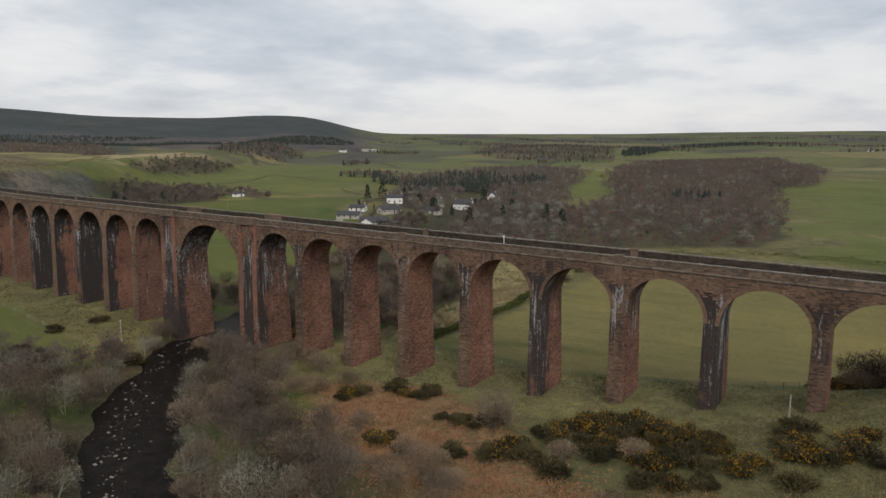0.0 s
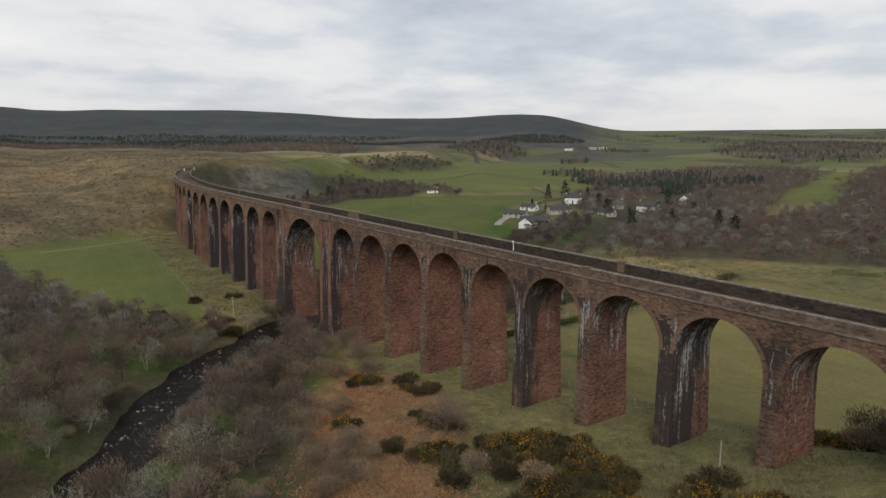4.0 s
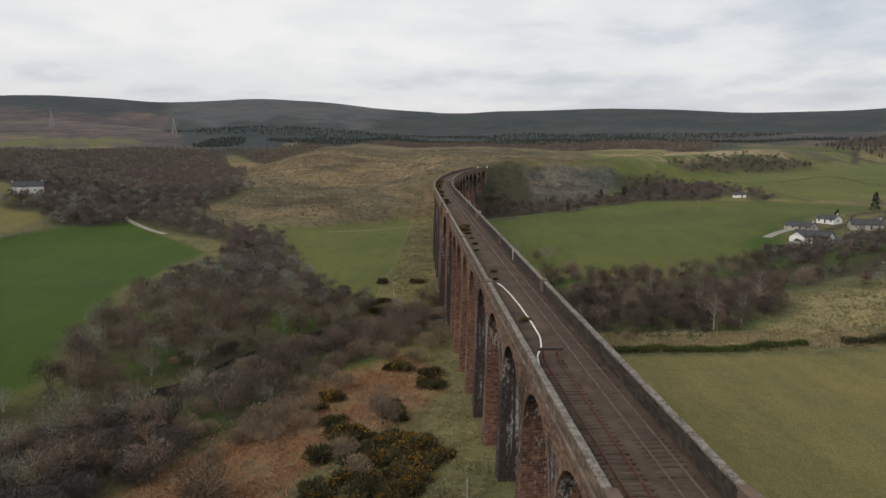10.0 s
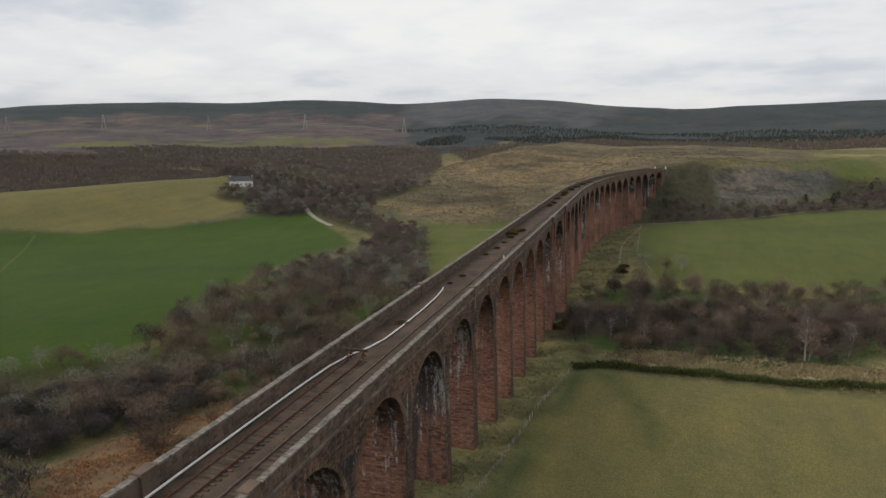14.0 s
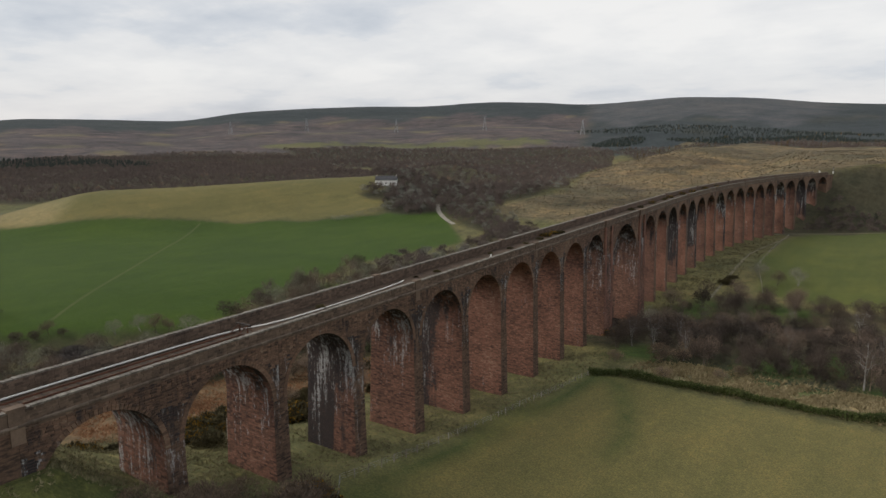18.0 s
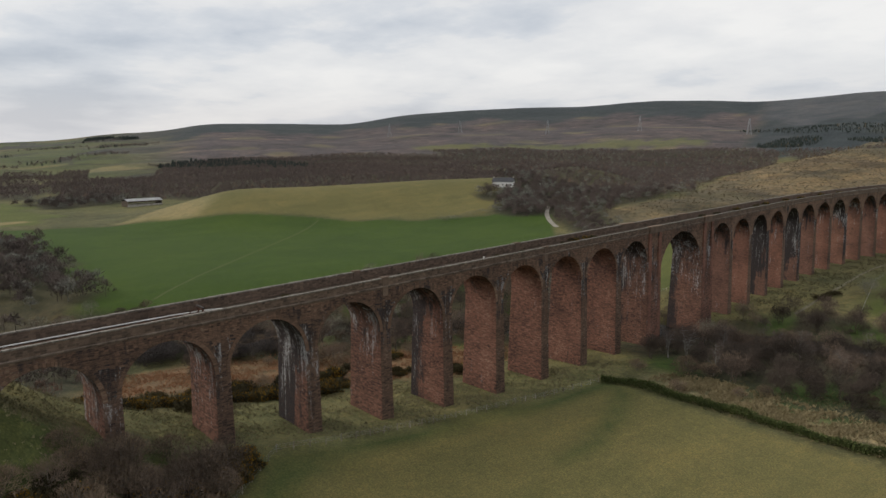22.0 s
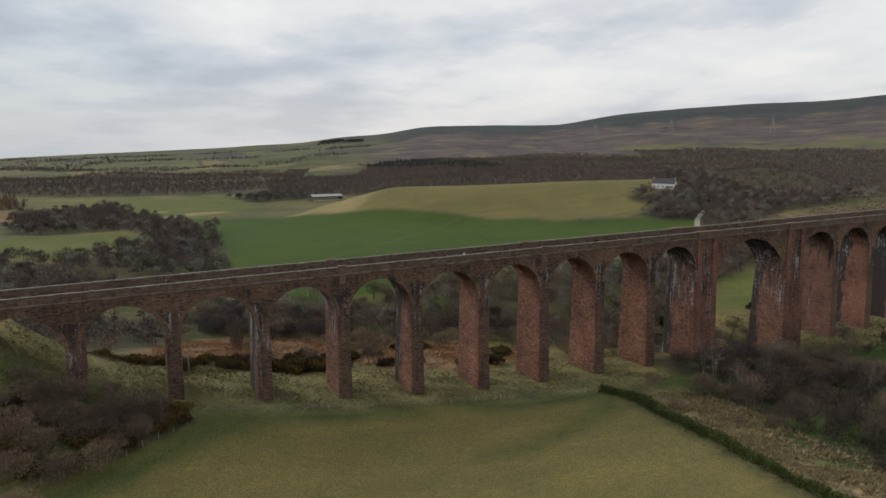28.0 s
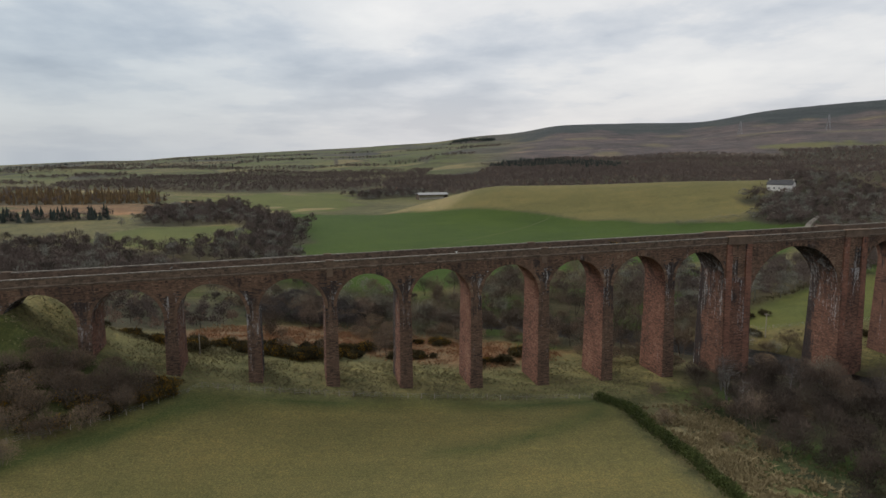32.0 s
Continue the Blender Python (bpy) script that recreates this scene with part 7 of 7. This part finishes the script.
def gable_body(l, w, eave, ridge):
    """A house body with two gables, its ridge along x."""
    v = [(-l / 2, -w / 2, -0.6), (l / 2, -w / 2, -0.6), (l / 2, w / 2, -0.6), (-l / 2, w / 2, -0.6), (-l / 2, -w / 2, eave), (l / 2, -w / 2, eave), (l / 2, w / 2, eave), (-l / 2, w / 2, eave), (-l / 2, 0, ridge), (l / 2, 0, ridge)]
    bm = bmesh.new()
    vs = [bm.verts.new(p) for p in v]
    for f in ((0, 1, 5, 4), (2, 3, 7, 6), (1, 2, 6, 9, 5), (3, 0, 4, 8, 7)):
        bm.faces.new([vs[i] for i in f])
    me = bpy.data.meshes.new("wall")
    bm.to_mesh(me)
    bm.free()
    return me


def roof_slopes(l, w, eave, ridge, over=0.35, thick=0.18):
    """Two roof slopes with thickness and eaves."""
    k = (ridge - eave) / (w / 2)
    out = []
    for s in (-1, 1):
        y0, z0 = s * (w / 2 + over), eave - over * k
        v = []
        for x in (-l / 2 - over, l / 2 + over):
            v += [(x, y0, z0), (x, 0, ridge), (x, 0, ridge + thick), (x, y0, z0 + thick)]
        f = [(0, 1, 5, 4), (1, 2, 6, 5), (2, 3, 7, 6), (3, 0, 4, 7), (0, 3, 2, 1), (4, 5, 6, 7)]
        out.append(mesh_of("roof", np.array(v), np.array(f), [M["slate"]]))
    return out


def house(name, label, px, py, turn, l, w, eave, ridge, wall="white", chimneys=1, wing=None, category="house", roof=None, doors=True):
    x, y = px * PLAN, py * PLAN
    ob = new(name)
    tagged(ob, label, category)
    ob.matrix_basis = Matrix.Translation((x, y, float(terrain(x, y)))) @ Matrix.Rotation(radians(turn), 4, "Z")

    def block(at, l, w, eave, ridge):
        me = gable_body(l, w, eave, ridge)
        me.materials.append(M[wall])
        body = put("wall", me, ob, at)
        for r_me in roof_slopes(l, w, eave, ridge):
            if roof:
                r_me.materials[0] = M[roof]
            put("roof", r_me, ob, at)
        n = max(2, int(l / 3.2))
        for s in (-1, 1):
            for i in range(n):
                wx = -l / 2 + (i + 0.5) * l / n
                if doors and s < 0 and i == n // 2:
                    put("door", box_mesh("door", [(wx - 0.5, wx + 0.5, s * w / 2 - 0.06, s * w / 2 + 0.06, 0.0, 2.05)], M["brownwood"]), ob, at)
                    continue
                win = put("window", box_mesh("window", [(wx - 0.6, wx + 0.6, s * w / 2 - 0.05, s * w / 2 + 0.05, 0.95, 2.15)], M["white"]), ob, at)
                put("pane", box_mesh("pane", [(wx - 0.5, wx - 0.04, s * w / 2 - 0.07, s * w / 2 + 0.07, 1.05, 2.05), (wx + 0.04, wx + 0.5, s * w / 2 - 0.07, s * w / 2 + 0.07, 1.05, 2.05)], M["glass"]), win)
        for s in (-1, 1):
            win = put("window", box_mesh("window", [(s * l / 2 - 0.05, s * l / 2 + 0.05, -0.6, 0.6, 0.95, 2.15)], M["white"]), ob, at)
            put("pane", box_mesh("pane", [(s * l / 2 - 0.07, s * l / 2 + 0.07, -0.5, 0.5, 1.05, 2.05)], M["glass"]), win)

    block(Matrix.Identity(4), l, w, eave, ridge)
    if wing:
        wx, wl, ww = wing
        block(Matrix.Translation((wx, -w / 2 - wl / 2 + 1.5, 0)) @ Matrix.Rotation(radians(90), 4, "Z"), wl + 3, ww, eave, ridge - 0.4)
    for i in range(chimneys):
        cx = (-1) ** i * (l / 2 - 0.5)
        ch = put("chimney", box_mesh("chimney", [(cx - 0.4, cx + 0.4, -0.35, 0.35, ridge - 0.6, ridge + 1.0), (cx - 0.46, cx + 0.46, -0.41, 0.41, ridge + 1.0, ridge + 1.12)], M["greywall"]), ob)
        v, f = tube([(cx, 0, ridge + 1.1), (cx, 0, ridge + 1.45)], [0.12, 0.1], 8)
        put("chimney_pot", mesh_of("chimney_pot", v, f, [M["rust"]]), ch)
    return ob


house("house", "white bungalow with dark slate gables beside the driveway", -319, 338, 40, 16, 8, 2.7, 5.6, wing=(-4.0, 4.0, 7.0), chimneys=0)
house("house", "low grey bungalow with a dark roof beyond the drive", -356, 350, 28, 14, 7, 2.2, 4.2, "greywall", chimneys=1)
house("house", "two-storey white house with a dark slate roof among trees", -388, 438, 40, 11, 6.5, 4.0, 6.2, chimneys=2)
house("house", "grey harled cottage with a slate roof", -348, 386, 75, 14, 7, 2.6, 5.0, "greywall")
house("house", "small white bungalow with a dark roof behind the drive", -374, 378, 25, 10, 7, 2.4, 4.4)
house("house", "grey cottage half hidden by bare trees", -330, 420, 20, 10, 6, 2.5, 4.8, "greywall")
house("house", "grey house with a dark roof in the wood", -357, 456, 60, 11, 7, 2.8, 5.4, "greywall")
house("house", "white gabled house among bare trees", -350, 490, 10, 14, 8, 4.2, 7.4, chimneys=2)
house("house", "small white house deep among trees", -350, 540, 110, 12, 7, 3.0, 6.0)
house("shed", "dark timber shed beside the white bungalow", -308, 350, 40, 7, 5, 2.3, 3.4, "brownwood", 0, category="shed")
house("house", "white farmhouse with a slate roof at the wood's edge", -421, -192, -55, 16, 7, 4.0, 6.6, chimneys=2)
house("shed", "low grey outbuilding next to the farmhouse", -434, -202, -55, 9, 5, 2.4, 3.8, "greywall", 0, category="shed")
house("house", "white cottage beside a row of bare trees", -560, 398, 60, 9, 5, 2.3, 4.0)
house("farm_shed", "long pale farm shed on the far hillside", -1371, 1441, 60, 40, 14, 4, 6.0, "greywall", 0, category="farm shed", roof="tin", doors=False)
house("house", "white farmhouse among conifers on the far hill", -1340, 1300, 30, 16, 8, 4.4, 7.4)
house("house", "pale farm on the skyline", -182, 2268, 80, 22, 8, 4.0, 7.0)
house("house", "brick house with a steep roof beyond the wood", -722, 1314, 50, 16, 9, 4.5, 8.5, "brownwood", 2)


def barn(px, py, turn):
    x, y = px * PLAN, py * PLAN
    ob = new("barn")
    tagged(ob, "long open-sided barn with a pale sheet roof", "barn")
    ob.matrix_basis = Matrix.Translation((x, y, float(terrain(x, y)))) @ Matrix.Rotation(radians(turn), 4, "Z")
    l, w, eave, ridge = 28.0, 12.0, 4.2, 5.8
    for me in roof_slopes(l, w, eave, ridge, 0.5, 0.12):
        me.materials[0] = M["tin"]
        put("roof", me, ob)
    for s in (-1, 1):
        put("gable_wall", box_mesh("gable_wall", [(s * l / 2 - 0.1, s * l / 2 + 0.1, -w / 2, w / 2, -0.5, eave)], M["brownwood"]), ob)
        put("low_wall", box_mesh("low_wall", [(-l / 2, l / 2, s * w / 2 - 0.12, s * w / 2 + 0.12, -0.5, 1.5)], M["greywall"]), ob)
        put("cladding", box_mesh("cladding", [(-l / 2, l / 2, s * w / 2 - 0.06, s * w / 2 + 0.06, 3.0, eave)], M["brownwood"]), ob)
    for i in range(8):
        for s in (-1, 1):
            px2 = -l / 2 + 0.2 + i * (l - 0.4) / 7
            put("post", box_mesh("post", [(px2 - 0.13, px2 + 0.13, s * w / 2 - 0.14, s * w / 2 + 0.14, -0.5, eave)], M["timber"]), ob)


barn(-165, -461, 8)

# the signal cabinets at the far end, and a marker post on the parapet
for k, (dx, b, tall) in enumerate(((-9, -2.6, 3.2), (-14, 3.2, 4.2))):
    x = END_X + dx + 4
    h = heading(x)
    ob = new("railway_signal")
    tagged(ob, "white railway signal post at the end of the viaduct", "railway signal", "railway signals")
    ob.matrix_basis = Matrix.Translation((x + math.sin(h) * b, line_y(x) - math.cos(h) * b, top_z(x) - 1.5))
    v, f = tube([(0, 0, 0), (0, 0, tall)], [0.08, 0.07], 8)
    put("post", mesh_of("post", v, f, [M["steel"]]), ob)
    put("cabinet", box_mesh("cabinet", [(-0.5, 0.5, -0.3, 0.3, 0.0, 1.5)], M["white"], 0.03), ob, Matrix.Translation((0.9, 0, 0)))
    put("signal_head", box_mesh("signal_head", [(-0.25, 0.25, -0.2, 0.2, tall - 0.9, tall)], M["iron"], 0.03), ob)
x = -69.5
ob = new("marker_post")
tagged(ob, "short white marker post against the parapet", "marker post")
h = heading(x)
ob.matrix_basis = Matrix.Translation((x - math.sin(h) * -3.7, line_y(x) + 3.7, top_z(x) - 1.6))
put("post", box_mesh("post", [(-0.07, 0.07, -0.07, 0.07, 0, 1.9)], M["white"], 0.01), ob)
put("plate", box_mesh("plate", [(-0.2, 0.2, -0.03, 0.03, 1.5, 1.95)], M["white"], 0.01), ob, Matrix.Translation((0, -0.09, 0)))
